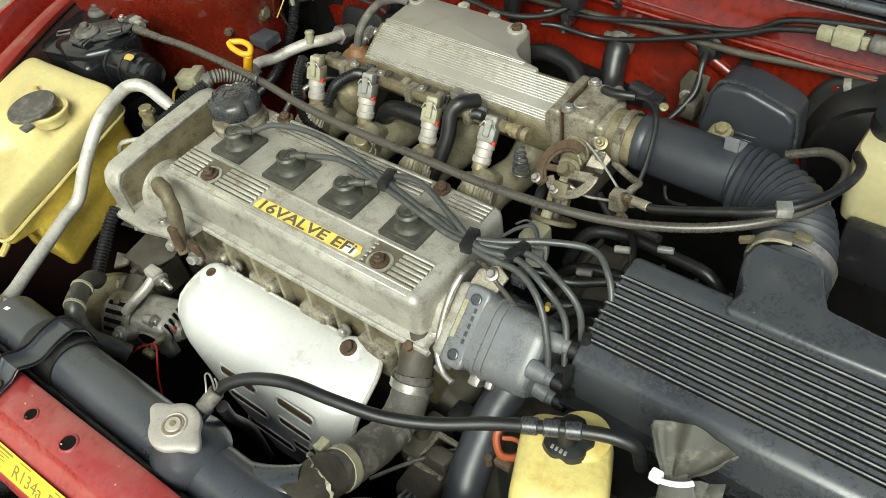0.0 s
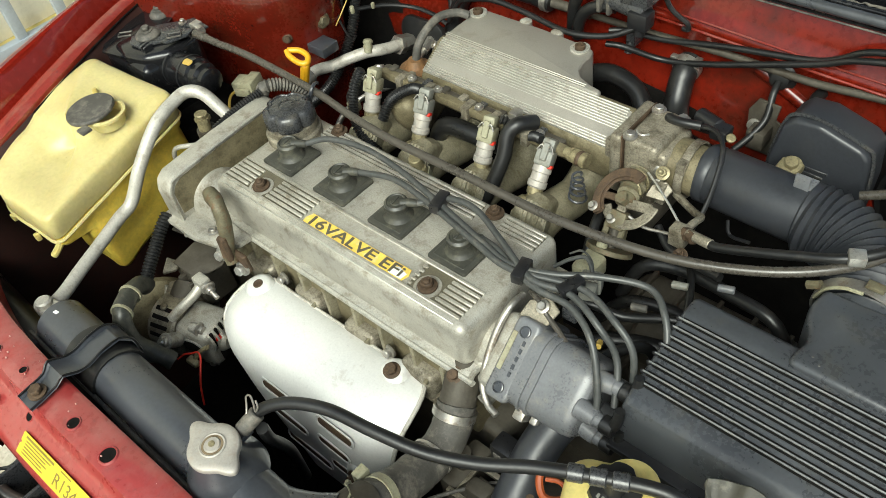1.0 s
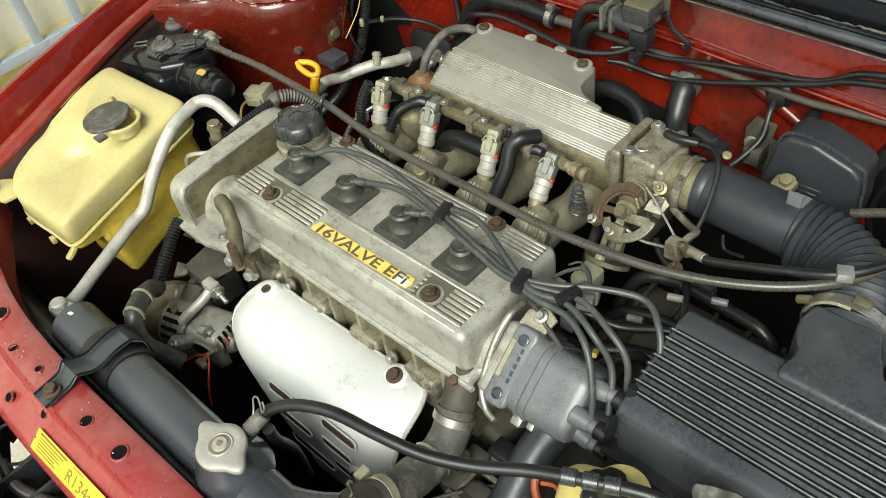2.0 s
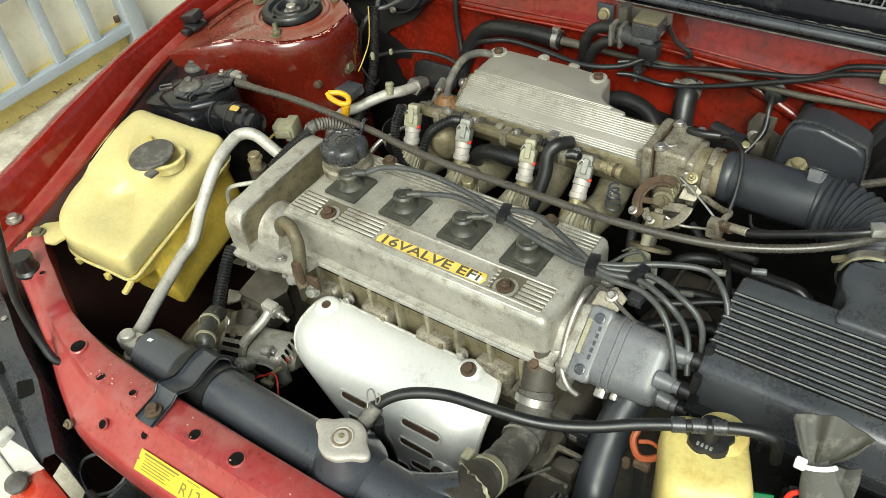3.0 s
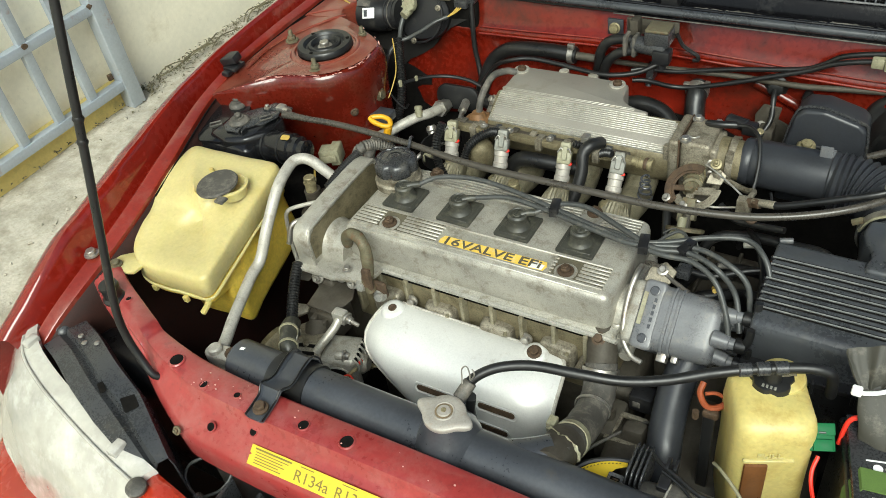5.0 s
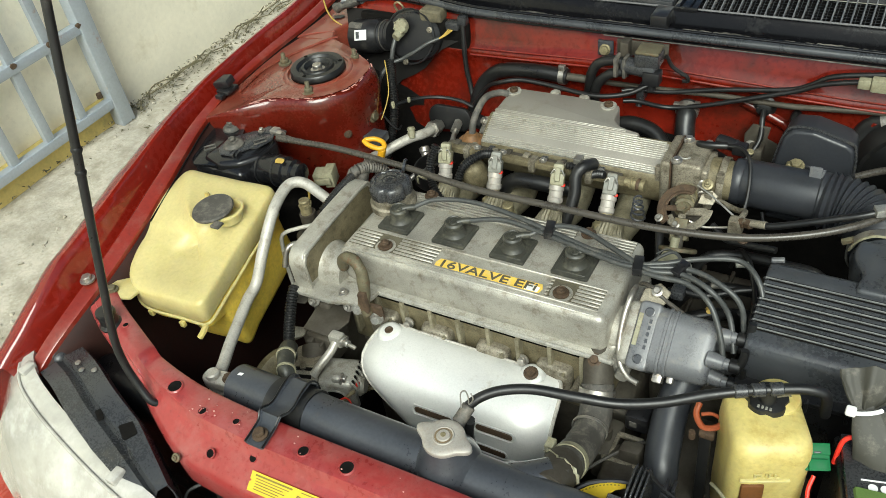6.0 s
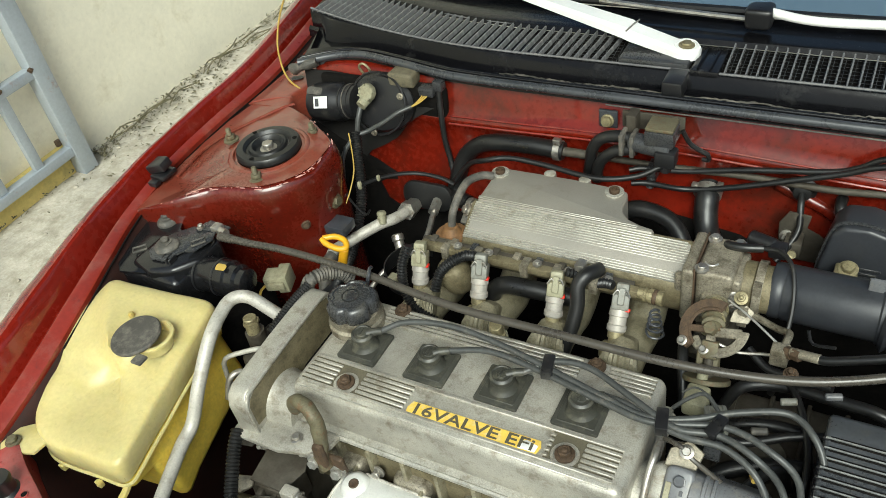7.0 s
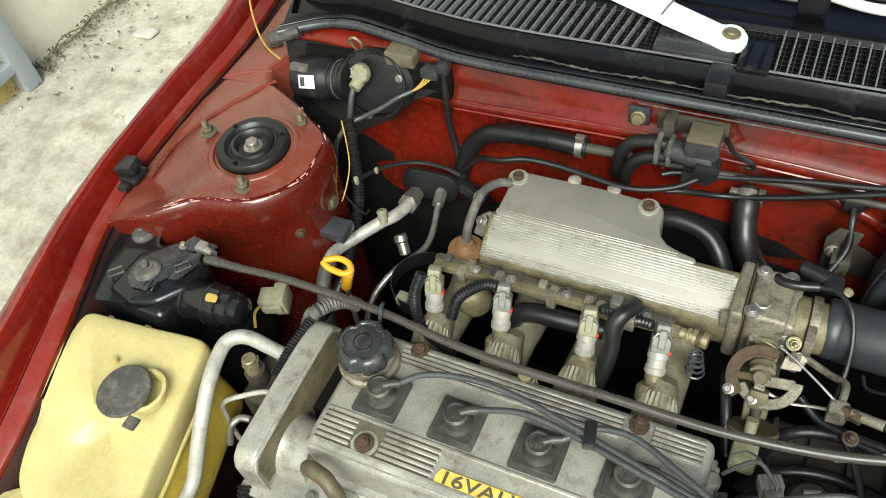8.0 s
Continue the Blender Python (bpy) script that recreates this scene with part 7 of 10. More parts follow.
def build_air_intake():
    d = thing("intake_duct", (0.34, 0.24, 0.71), "black plastic intake duct with a ribbed rubber bellows", "air duct")
    part("pipe", lathe([(0, 0), (0.030, 0), (0.0318, 0.003), (0.0318, 0.012), (0.0305, 0.014), (0.0322, 0.017), (0.0322, 0.110), (0.034, 0.112), (0.034, 0.120), (0, 0.120)], axes((0.268, 0.238, 0.756), (1, -0.02, 0)), 40), DUCT, d)
    part("bellows", tube([(0.385, 0.232, 0.756), (0.415, 0.228, 0.755), (0.445, 0.212, 0.752), (0.462, 0.185, 0.748), (0.468, 0.160, 0.746)], 0.0365, 26, 10, 0.0024, 0.0078), DUCT, d, "weathered ribbed rubber bellows")
    part("pipe_rib", tube([(0.315, 0.207, 0.735), (0.322, 0.201, 0.722), (0.345, 0.197, 0.728)], 0.002, 6, 3), PLASTIC, d)
    part("bracket", merged(box((0.362, 0.232, 0.780), (0.377, 0.236, 0.803), 0.001), box((0.362, 0.234, 0.785), (0.380, 0.252, 0.789), 0.001)), CAPGREY, d, "grey metal tab")
    part("hose_clamp", lathe([(0.0395, 0), (0.042, 0), (0.042, 0.011), (0.0395, 0.011)], axes((0.468, 0.162, 0.745), (0.05, -0.98, -0.12)), 36), STEEL, d, "steel hose clamp")
    part("clamp_screw", rod((0.421, 0.150, 0.760), (0.432, 0.150, 0.767), 0.0045, 6), OLIVE, d)
    part("clamp_lug", box((0.466, 0.148, 0.788), (0.482, 0.157, 0.792), 0.001), OLIVE, d)
    a = thing("air_cleaner", (0.50, 0.02, 0.60), "dusty black air cleaner housing with a ribbed lid", "air cleaner")
    m = Matrix(((0, 0, 1, 0.352), (1, 0, 0, 0), (0, 1, 0, 0), (0, 0, 0, 1)))
    lid = part("lid", prism([(0.080, 0.705), (0.076, 0.766), (0.068, 0.7745), (0.050, 0.7755), (0.044, 0.7735), (-0.034, 0.7525), (-0.043, 0.7495), (-0.0495, 0.742), (-0.052, 0.730), (-0.055, 0.700)], 0.31, m, 0.007, 4, 20), LID, a, sharp=45)
    for k in range(8):
        y = 0.040 - 0.0094 * k
        z = 0.7735 - 0.0216 * (0.041 - y) / 0.080
        slope = axes((0, y, z + 0.0008), (0, -0.26, 0.966), (1, 0, 0))
        # black strips paint the groove shade, the pale rib its highlight
        part("groove", box((0.357, -0.0026, 0.0), (0.656, -0.0008, 0.0006), 0.0002, 1, slope), GRIME_SHADE, lid, "black strip painted as groove shade beside a rib")
        part("groove", box((0.357, 0.0016, 0.0), (0.656, 0.0027, 0.0006), 0.0002, 1, slope), GRIME_SHADE, lid, "black strip painted as groove shade beside a rib")
        part("lid_rib", box((0.353, -0.0006, 0.0), (0.658, 0.0007, 0.0026), 0.0004, 2, slope), RIB_SHINE, lid, "black rib with its shine painted pale")
        part("rib_end", box((0.3505, -0.0016, -0.006), (0.3565, 0.0016, 0.0010), 0.001, 1, slope), PLASTIC, lid)
    part("neck_plate", prism([(0.448, 0.047), (0.447, 0.062), (0.451, 0.074), (0.448, 0.086), (0.440, 0.098), (0.436, 0.115), (0.440, 0.138), (0.50, 0.140), (0.512, 0.112), (0.520, 0.094), (0.56, 0.090), (0.66, 0.088), (0.66, 0.052), (0.53, 0.047)], 0.05, Matrix.Translation((0, 0, 0.731)), 0.008, 4, 20), LID, lid, "dusty neck plate")
    part("neck", rod((0.470, 0.155, 0.744), (0.476, 0.115, 0.738), 0.0385, 32, bev=0.004), LID, lid)
    part("neck_sealant", tube([(0.430 + 0.0, 0.146, 0.752), (0.438, 0.143, 0.772), (0.452, 0.142, 0.784), (0.468, 0.142, 0.787)], 0.0018, 6, 4), IVORY, lid, "smear of pale sealant")
    for x, y in ((0.462, 0.062), (0.470, 0.057)):
        part("speck", wobble(lathe([(0, 0), (0.0011, 0), (0.0009, 0.0004), (0, 0.0005)], axes((x, y, 0.781), (0, 0, 1)), 8), 0.0008, 300, x), MOTOR_GREY, lid)
    part("base", merged(box((0.356, -0.055, 0.52), (0.655, 0.078, 0.706), 0.008, 3), box((0.350, -0.067, 0.696), (0.664, 0.084, 0.7035), 0.002)), PLASTIC, a, "black lower housing")
    for k in range(7):
        part("edge_clip", box((0.385 + 0.042 * k, -0.070, 0.688), (0.389 + 0.042 * k, -0.062, 0.705), 0.001), PLASTIC, a)
    part("resin_drip", wobble(box((0.635, -0.055, 0.705), (0.655, -0.02, 0.752), 0.006, 3), 0.004, 50), IVORY, lid, "dried pale drip on the lid")
    r = thing("resonator", (0.35, 0.34, 0.68), "black plastic resonator chamber with a rounded top", "resonator")
    mm = Matrix(((1, 0, 0, 0), (0, 0, -1, 0.352), (0, 1, 0, 0), (0, 0, 0, 1)))
    part("chamber", prism([(0.305, 0.65), (0.306, 0.745), (0.315, 0.793), (0.326, 0.806), (0.352, 0.808), (0.396, 0.795), (0.406, 0.786), (0.410, 0.745), (0.406, 0.65)], 0.049, mm, 0.005, 3, 18), DUCT, r, sharp=45)
    part("seam", tube([(0.3055, 0.312, 0.70), (0.3058, 0.312, 0.745), (0.3148, 0.312, 0.7935), (0.326, 0.312, 0.8068), (0.352, 0.312, 0.8088), (0.3965, 0.312, 0.7958), (0.4068, 0.312, 0.7865), (0.4108, 0.312, 0.745), (0.4085, 0.312, 0.70)], 0.0022, 6, 5), PLASTIC_DUSTY, r)
    for k, (x0, x1, z) in enumerate(((0.340, 0.372, 0.752), (0.345, 0.368, 0.745), (0.350, 0.372, 0.738))):
        part("moulded_bar", box((x0, 0.3012, z), (x1, 0.3026, z + 0.003), 0.0003, 1), PLASTIC_DUSTY, r)
    part("bracket", merged(box((0.325, 0.278, 0.752), (0.350, 0.298, 0.762), 0.003), hexbolt((0.339, 0.287, 0.763), (0, -0.3, 1), 0.0075, 0.006)), BRASS, r, "yellow-plated bracket and bolt")


build_air_intake()


# ---- ignition ----
def build_distributor():
    d = thing("distributor", (0.26, -0.07, 0.68), "grey-blue distributor cap with plug towers on the cylinder head", "distributor")
    m = axes((0.242, -0.0585, 0.7285), (0, -0.64, 0.77), (1, 0, 0))
    part("housing", merged(box((-0.030, -0.040, -0.085), (-0.004, 0.040, -0.006), 0.008, 3, m), rod(m @ Vector((-0.045, 0, -0.045)), m @ Vector((-0.02, 0, -0.045)), 0.034, 28)), CAST, d, "aluminium housing")
    part("base_plate", prism(rounded(-0.0155, 0.012, -0.042, 0.042, 0.007), 0.075, m @ Matrix.Translation((0, 0, -0.075)), 0.004, 3), CAPGREY, d)
    rings = []
    for x, s in ((0.010, 1.0), (0.020, 1.0), (0.0205, 1.05), (0.0235, 1.05), (0.024, 1.0), (0.0285, 1.0), (0.029, 1.04), (0.032, 1.04), (0.0325, 0.99), (0.050, 0.985), (0.068, 0.97), (0.076, 0.93), (0.079, 0.85)):
        rings.append([m @ Vector((x, cy * s, -0.036 + (cz + 0.036) * s)) for cy, cz in rounded(-0.040, 0.040, -0.073, 0.003, 0.020, 6)])
    cap = part("cap", loft(rings), CAPGREY, d, "grey-blue plastic cap", sharp=40)
    for y in (-0.029, 0.029):
        part("cap_screw", lathe([(0, 0), (0.0058, 0), (0.0058, 0.002), (0.0046, 0.0024), (0.0046, 0.001), (0, 0.001)], m @ Matrix.Translation((-0.001, y, 0.0005)), 18), PAINTED, cap)
    part("type_label", box((-0.0130, -0.014, 0.0002), (-0.0075, 0.026, 0.0012), 0.0003, 1, m), IVORY, cap, "yellowed paper label")
    for k in range(5):
        part("label_bar", box((0.001, -0.016 + 0.008 * k, 0.0002), (0.0042, -0.011 + 0.008 * k, 0.0009), 0.0002, 1, m), PAINTED, cap)
    for k, (y, z) in enumerate(((0.026, -0.012), (-0.006, -0.004), (-0.026, -0.030), (0.020, -0.055), (-0.010, -0.060))):
        t = part("tower", merged(rod(m @ Vector((0.074, y * 0.9, z)), m @ Vector((0.094, y, z)), 0.0105, 18, 0.0085, 0.001), rod(m @ Vector((0.092, y, z)), m @ Vector((0.112, y, z)), 0.0072, 14, 0.006, 0.001)), CAPGREY, cap)
        part("tower_boot", merged(rod(m @ Vector((0.100, y, z)), m @ Vector((0.113, y, z)), 0.0088, 14, bev=0.001), tube([m @ Vector((0.108, y, z)), m @ Vector((0.112, y + 0.004, z + 0.004)), m @ Vector((0.114, y + 0.012, z + 0.010)), m @ Vector((0.114, y + 0.020, z + 0.016))], 0.0058, 10, 4, r_end=0.0045)), RUBBER, t)
    part("lug", merged(box((0.018, -0.050, -0.03), (0.030, -0.036, -0.012), 0.002, 2, m), box((0.034, -0.047, -0.03), (0.042, -0.036, -0.016), 0.002, 2, m)), STEEL, d)
    part("breather_pipe", tube([(0.2120, -0.002, 0.748), (0.2125, -0.020, 0.752), (0.2110, -0.040, 0.738), (0.2120, -0.062, 0.712), (0.2190, -0.080, 0.694), (0.232, -0.090, 0.684), (0.246, -0.094, 0.682)], 0.0036, 10, 6), STEEL, d, "pale bent metal pipe")


build_distributor()
b = thing("lead_bracket", (0.235, -0.01, 0.72), "grimy bent bracket carrying the plug leads", "bracket")
part("plate", wobble(merged(prism([(0.0, 0.0), (0.030, 0.004), (0.034, 0.022), (0.018, 0.030), (0.002, 0.018)], 0.003, axes((0.222, -0.022, 0.744), (0.1, -0.5, 0.86)), 0.001, 1), box((0.228, -0.006, 0.700), (0.242, 0.006, 0.752), 0.0015)), 0.0008, 80), CAST_OLD, b)
part("pipe", tube([(0.216, 0.004, 0.750), (0.224, -0.002, 0.757), (0.236, -0.006, 0.757), (0.246, -0.010, 0.750), (0.262, -0.016, 0.746), (0.276, -0.022, 0.744)], 0.0028, 8, 5), SHEATH, b, "brown bent pipe")
part("bracket_bolt", hexbolt((0.240, -0.008, 0.756), (0, -0.5, 0.86), 0.0048, 0.004), STEEL, b)
part("clip", box((0.252, 0.004, 0.736), (0.268, 0.020, 0.750), 0.002), PLASTIC_DUSTY, b)
part("yellow_tip", rod((0.300, -0.002, 0.742), (0.303, -0.010, 0.746), 0.003, 8), YELLOWWIRE, b)


def wires(name, label, lines, r, material, category="wire", group=""):
    w = thing(name, lines[0][0], label, category, group)
    for pts in lines:
        part("strand", tube(pts, r, 10, 7), material, w)
    return w


w = wires("ignition_wire", "grey ignition lead clipped along the valve cover", [[(-0.112, 0.012, 0.779), (-0.086, 0.027, 0.787), (-0.038, 0.036, 0.790), (0.016, 0.034, 0.788), (0.088, 0.021, 0.785), (0.154, 0.006, 0.784), (0.200, -0.003, 0.785), (0.239, 0.008, 0.787), (0.278, 0.030, 0.788), (0.319, 0.046, 0.785), (0.344, 0.031, 0.780), (0.358, 0.012, 0.760), (0.356, -0.010, 0.735)]], 0.0034, WIRE, group="ignition wires")
wires("ignition_wire", "grey ignition lead clipped along the valve cover", [[(-0.024, 0.012, 0.779), (0.022, 0.022, 0.784), (0.080, 0.016, 0.783), (0.155, 0.0, 0.784), (0.205, -0.008, 0.786), (0.270, 0.010, 0.786), (0.314, -0.003, 0.785), (0.338, -0.010, 0.768), (0.347, -0.020, 0.735)]], 0.0034, WIRE, group="ignition wires")
wires("ignition_wire", "grey ignition lead clipped along the valve cover", [[(0.064, 0.012, 0.779), (0.092, 0.030, 0.787), (0.128, 0.032, 0.790), (0.171, 0.016, 0.788), (0.206, 0.0, 0.788), (0.232, -0.008, 0.787), (0.268, -0.002, 0.787), (0.304, -0.014, 0.783), (0.328, -0.018, 0.755), (0.342, -0.042, 0.722)]], 0.0034, WIRE, group="ignition wires")
wires("ignition_wire", "grey ignition lead from the last plug boot", [[(0.152, 0.012, 0.779), (0.178, 0.006, 0.783), (0.208, -0.006, 0.783), (0.240, -0.012, 0.784), (0.275, -0.012, 0.784), (0.306, -0.026, 0.775), (0.326, -0.045, 0.745), (0.336, -0.062, 0.715)]], 0.0034, WIRE, group="ignition wires")
for x, y, a in ((0.088, 0.022, 0.2), (0.214, -0.004, 0.2), (0.262, 0.006, -0.3)):
    c = thing("wire_clip", (x, y, 0.78), "black plastic clip holding the ignition leads", "wire clip", group="wire clips")
    part("clip_body", box((-0.006, -0.013, -0.006), (0.006, 0.013, 0.006), 0.0015, 2, Matrix.Translation((x, y, 0.786)) @ Matrix.Rotation(a, 4, 'Z')), PLASTIC, c)


# ---- cooling ----
def build_radiator():
    r = thing("radiator", (0.06, -0.30, 0.30), "radiator with a black painted top tank", "radiator")
    part("top_tank", merged(rod((-0.212, -0.299, 0.6985), (0.40, -0.299, 0.6965), 0.0283, 30, bev=0.006)), PAINTED, r, "black painted tube-shaped tank")
    part("core", merged(box((-0.226, -0.318, 0.30), (0.40, -0.282, 0.672), 0.002), box((-0.230, -0.328, 0.655), (0.406, -0.272, 0.676), 0.003)), PAINTED, r)
    part("tank_flange", tube([(-0.22, -0.329, 0.703), (-0.05, -0.331, 0.701), (0.15, -0.331, 0.70), (0.38, -0.331, 0.70)], 0.0025, 6, 3), RUBBER_GREY, r)
    part("chip", wobble(prism([(0, 0), (0.004, 0.0005), (0.007, 0.003), (0.009, 0.002), (0.008, 0.005), (0.003, 0.0045), (0.001, 0.003)], 0.0006, axes((0.118, -0.318, 0.7205), (0, -0.6, 0.8)), 0.0002, 1), 0.001, 200), PAPER, r, "chipped white patch")
    part("chip", prism([(0, 0), (0.006, 0.001), (0.007, 0.005), (0.001, 0.004)], 0.0008, axes((-0.196, -0.302, 0.7266), (0, -0.1, 1)), 0.0002, 1), PAPER, r)
    # filler neck with the pressed cap
    part("neck", merged(lathe([(0, 0.708), (0.038, 0.708), (0.036, 0.718), (0.029, 0.730), (0.0235, 0.741), (0.0215, 0.7495), (0, 0.7495)], Matrix.Translation((0.101, -0.298, 0)), 28), rod((0.101, -0.29, 0.735), (0.103, -0.264, 0.742), 0.006)), PAINTED, r)
    part("outlet", merged(tube([(0.135, -0.300, 0.690), (0.165, -0.292, 0.694), (0.19, -0.280, 0.698), (0.210, -0.264, 0.6985)], 0.027, 26, 5, r_end=0.0225)), PAINTED, r, "black outlet swelling from the tank to the hose")
    pts = []
    for k in range(96):
        a = 2 * math.pi * k / 96
        rr = 0.0238 + 0.0115 * abs(math.cos(a + 0.10)) ** 20
        pts.append((0.101 + rr * math.cos(a), -0.298 + rr * math.sin(a)))
    def ring(s, z):
        return [(0.101 + (x - 0.101) * s, -0.298 + (y + 0.298) * s, z) for x, y in pts]
    cap = part("pressure_cap", merged(loft([ring(0.93, 0.7490), ring(0.985, 0.7492), ring(1.0, 0.7500), ring(1.0, 0.7530), ring(0.985, 0.7545), ring(0.95, 0.7555), ring(0.70, 0.7563), ring(0.4, 0.7565), ring(0.05, 0.7565)]),
        lathe([(0.0118, 0.7560), (0.0122, 0.7572), (0.0112, 0.7578), (0.0098, 0.7570), (0.0080, 0.7569), (0.0068, 0.7590), (0.0, 0.7594)], Matrix.Translation((0.101, -0.298, 0)), 36)), PALE_STEEL, r, "dull silver pressure cap", sharp=50)
    part("cap_groove", lathe([(0.0079, 0.7571), (0.0079, 0.7575), (0.0099, 0.7575), (0.0099, 0.7571)], Matrix.Translation((0.101, -0.298, 0)), 36), AMBER_DIRT, cap, "brown dirt ring")
    part("cap_rivet", lathe([(0, 0), (0.0055, 0), (0.0055, 0.0015), (0.003, 0.0022), (0, 0.0022)], axes((0.101, -0.298, 0.7592), (0, 0, 1)) @ Matrix.Diagonal((0.55, 0.55, 0.5, 1)), 16), BRASS, cap)
    # strap bracket over the tank
    rows = []
    for y, z in ((-0.382, 0.7335), (-0.368, 0.7335), (-0.352, 0.7345), (-0.342, 0.741), (-0.328, 0.731), (-0.316, 0.7275), (-0.299, 0.7295), (-0.278, 0.7265), (-0.266, 0.712), (-0.264, 0.69)):
        w = 0.0145 if y > -0.345 else 0.0125
        s = 0.0 - (y + 0.30) * 0.12
        rows.append([(-0.112 + s - w, y, z + 0.003), (-0.112 + s - w + 0.003, y, z), (-0.112 + s + w - 0.003, y, z), (-0.112 + s + w, y, z + 0.003)])
    b = thing("radiator_bracket", (-0.105, -0.367, 0.732), "black steel strap bracket bolted to the red support", "bracket")
    part("strap", sheet(rows, 0.002), PAINTED, b)
    part("strap_bolt", hexbolt((-0.1045, -0.367, 0.7355), (0, 0, 1), 0.0068, 0.006, 1.4), RUST, b)
    for s in (-1, 1):
        part("strap_edge", tube([(r[0 if s < 0 else 3][0], r[0][1], r[0][2] + 0.0004) for r in rows], 0.0013, 6, 3), RUBBER, b)
    part("rubber_pad", merged(rod((-0.143, -0.299, 0.696), (-0.086, -0.299, 0.696), 0.0325, 26)), RUBBER, b, "rubber pad round the tank")


build_radiator()


def clamp(name_parent, p, axis, r, w=0.008, material=None):
    part("hose_clip", lathe([(r, -w / 2), (r + 0.0018, -w / 2), (r + 0.0018, w / 2), (r, w / 2)], axes(p, axis), 28), material or STEEL, name_parent, "hose clip")


h = thing("radiator_hose", (0.2, -0.18, 0.62), "weathered grey-black upper radiator hose with steel clips", "hose")
part("hose", wobble(tube([(0.197, -0.098, 0.664), (0.202, -0.112, 0.650), (0.206, -0.138, 0.640), (0.208, -0.172, 0.644), (0.209, -0.205, 0.660), (0.210, -0.234, 0.680), (0.210, -0.262, 0.696), (0.210, -0.282, 0.702)], 0.0205, 26, 10), 0.0016, 110), RUBBER_GREY, h)
clamp(h, (0.199, -0.105, 0.657), (0.1, -0.6, -0.7), 0.0208, 0.009)
clamp(h, (0.2065, -0.150, 0.641), (0.1, -1, 0.05), 0.0207, 0.003)
clamp(h, (0.2095, -0.222, 0.671), (0.02, -0.8, 0.55), 0.0208, 0.010, IVORY)
part("clip_ear", box((0.182, -0.226, 0.676), (0.192, -0.212, 0.692), 0.001), IVORY, h)
part("rusty_sleeve", wobble(tube([(0.2095, -0.236, 0.681), (0.210, -0.252, 0.691), (0.210, -0.285, 0.702)], 0.0225, 20, 4), 0.002, 80), CAST_DARK, h, "crusted sleeve at the tank")
part("crust", wobble(tube([(0.187, -0.232, 0.694), (0.196, -0.240, 0.707), (0.210, -0.246, 0.713), (0.226, -0.249, 0.708), (0.236, -0.256, 0.694)], 0.0014, 8, 5), 0.005, 150), IVORY, h, "flaking pale crust")
o = thing("water_outlet", (0.19, -0.08, 0.67), "dark grimy water outlet elbow with a rusty bolt", "water outlet")
part("elbow", wobble(tube([(0.185, -0.062, 0.685), (0.190, -0.076, 0.682), (0.195, -0.090, 0.672), (0.199, -0.102, 0.660)], 0.0185, 20, 4), 0.001, 60), CAST_DARK, o)
part("elbow_bolt", hexbolt((0.190, -0.088, 0.694), (0, -0.5, 0.8), 0.006, 0.005), RUST, o)
part("boss", merged(box((0.205, -0.075, 0.660), (0.222, -0.060, 0.690), 0.003), rod((0.222, -0.085, 0.672), (0.222, -0.06, 0.675), 0.008)), CAST, o)

h = thing("overflow_hose", (0.1, -0.27, 0.75), "black rubber overflow hose from the radiator neck to the tank", "hose")
part("hose", tube([(0.101, -0.277, 0.741), (0.104, -0.258, 0.752), (0.115, -0.244, 0.763), (0.136, -0.229, 0.770), (0.169, -0.215, 0.772), (0.212, -0.206, 0.770), (0.257, -0.193, 0.765), (0.298, -0.174, 0.765), (0.338, -0.151, 0.770), (0.373, -0.135, 0.775), (0.418, -0.115, 0.777), (0.438, -0.108, 0.774), (0.447, -0.104, 0.764), (0.449, -0.098, 0.730)], 0.0058, 14, 7), RUBBER, h)
for p in ((0.368, -0.137, 0.7745), (0.384, -0.130, 0.776), (0.400, -0.123, 0.777)):
    part("joint", rod(Vector(p) - Vector((0.006, 0.003, 0)), Vector(p) + Vector((0.006, 0.003, 0)), 0.0074, 14, bev=0.001), PLASTIC_DUSTY, h)
part("wire_clip", tube([(0.104, -0.262, 0.7565), (0.101, -0.256, 0.765), (0.100, -0.252, 0.775), (0.105, -0.250, 0.779), (0.109, -0.252, 0.772), (0.110, -0.254, 0.763), (0.115, -0.252, 0.772), (0.112, -0.250, 0.778)], 0.0009, 6, 5), STEEL, h)
part("hose_end", rod((0.102, -0.270, 0.745), (0.1085, -0.252, 0.7575), 0.0078, 16, bev=0.001), RUBBER_GREY, h, "swollen dusty hose end")
part("thin_drop", tube([(0.108, -0.255, 0.735), (0.100, -0.25, 0.70), (0.09, -0.235, 0.65), (0.085, -0.23, 0.58)], 0.006, 10, 5), RUBBER, h)
h = thing("air_hose", (0.3, -0.12, 0.6), "thick dark grey rubber hose going down beside the engine", "hose")
part("hose", tube([(0.300, -0.040, 0.678), (0.292, -0.062, 0.668), (0.288, -0.086, 0.652), (0.289, -0.110, 0.637), (0.292, -0.135, 0.623), (0.296, -0.155, 0.608), (0.298, -0.18, 0.57)], 0.0205, 24, 6), DUCT, h)
part("hose_end", lathe([(0.018, 0), (0.0235, 0), (0.0245, 0.004), (0.0235, 0.010), (0.018, 0.010)], axes((0.301, -0.038, 0.679), (0.4, 0.85, 0.35)), 26), RUBBER_GREY, h, "rolled end of the hose")


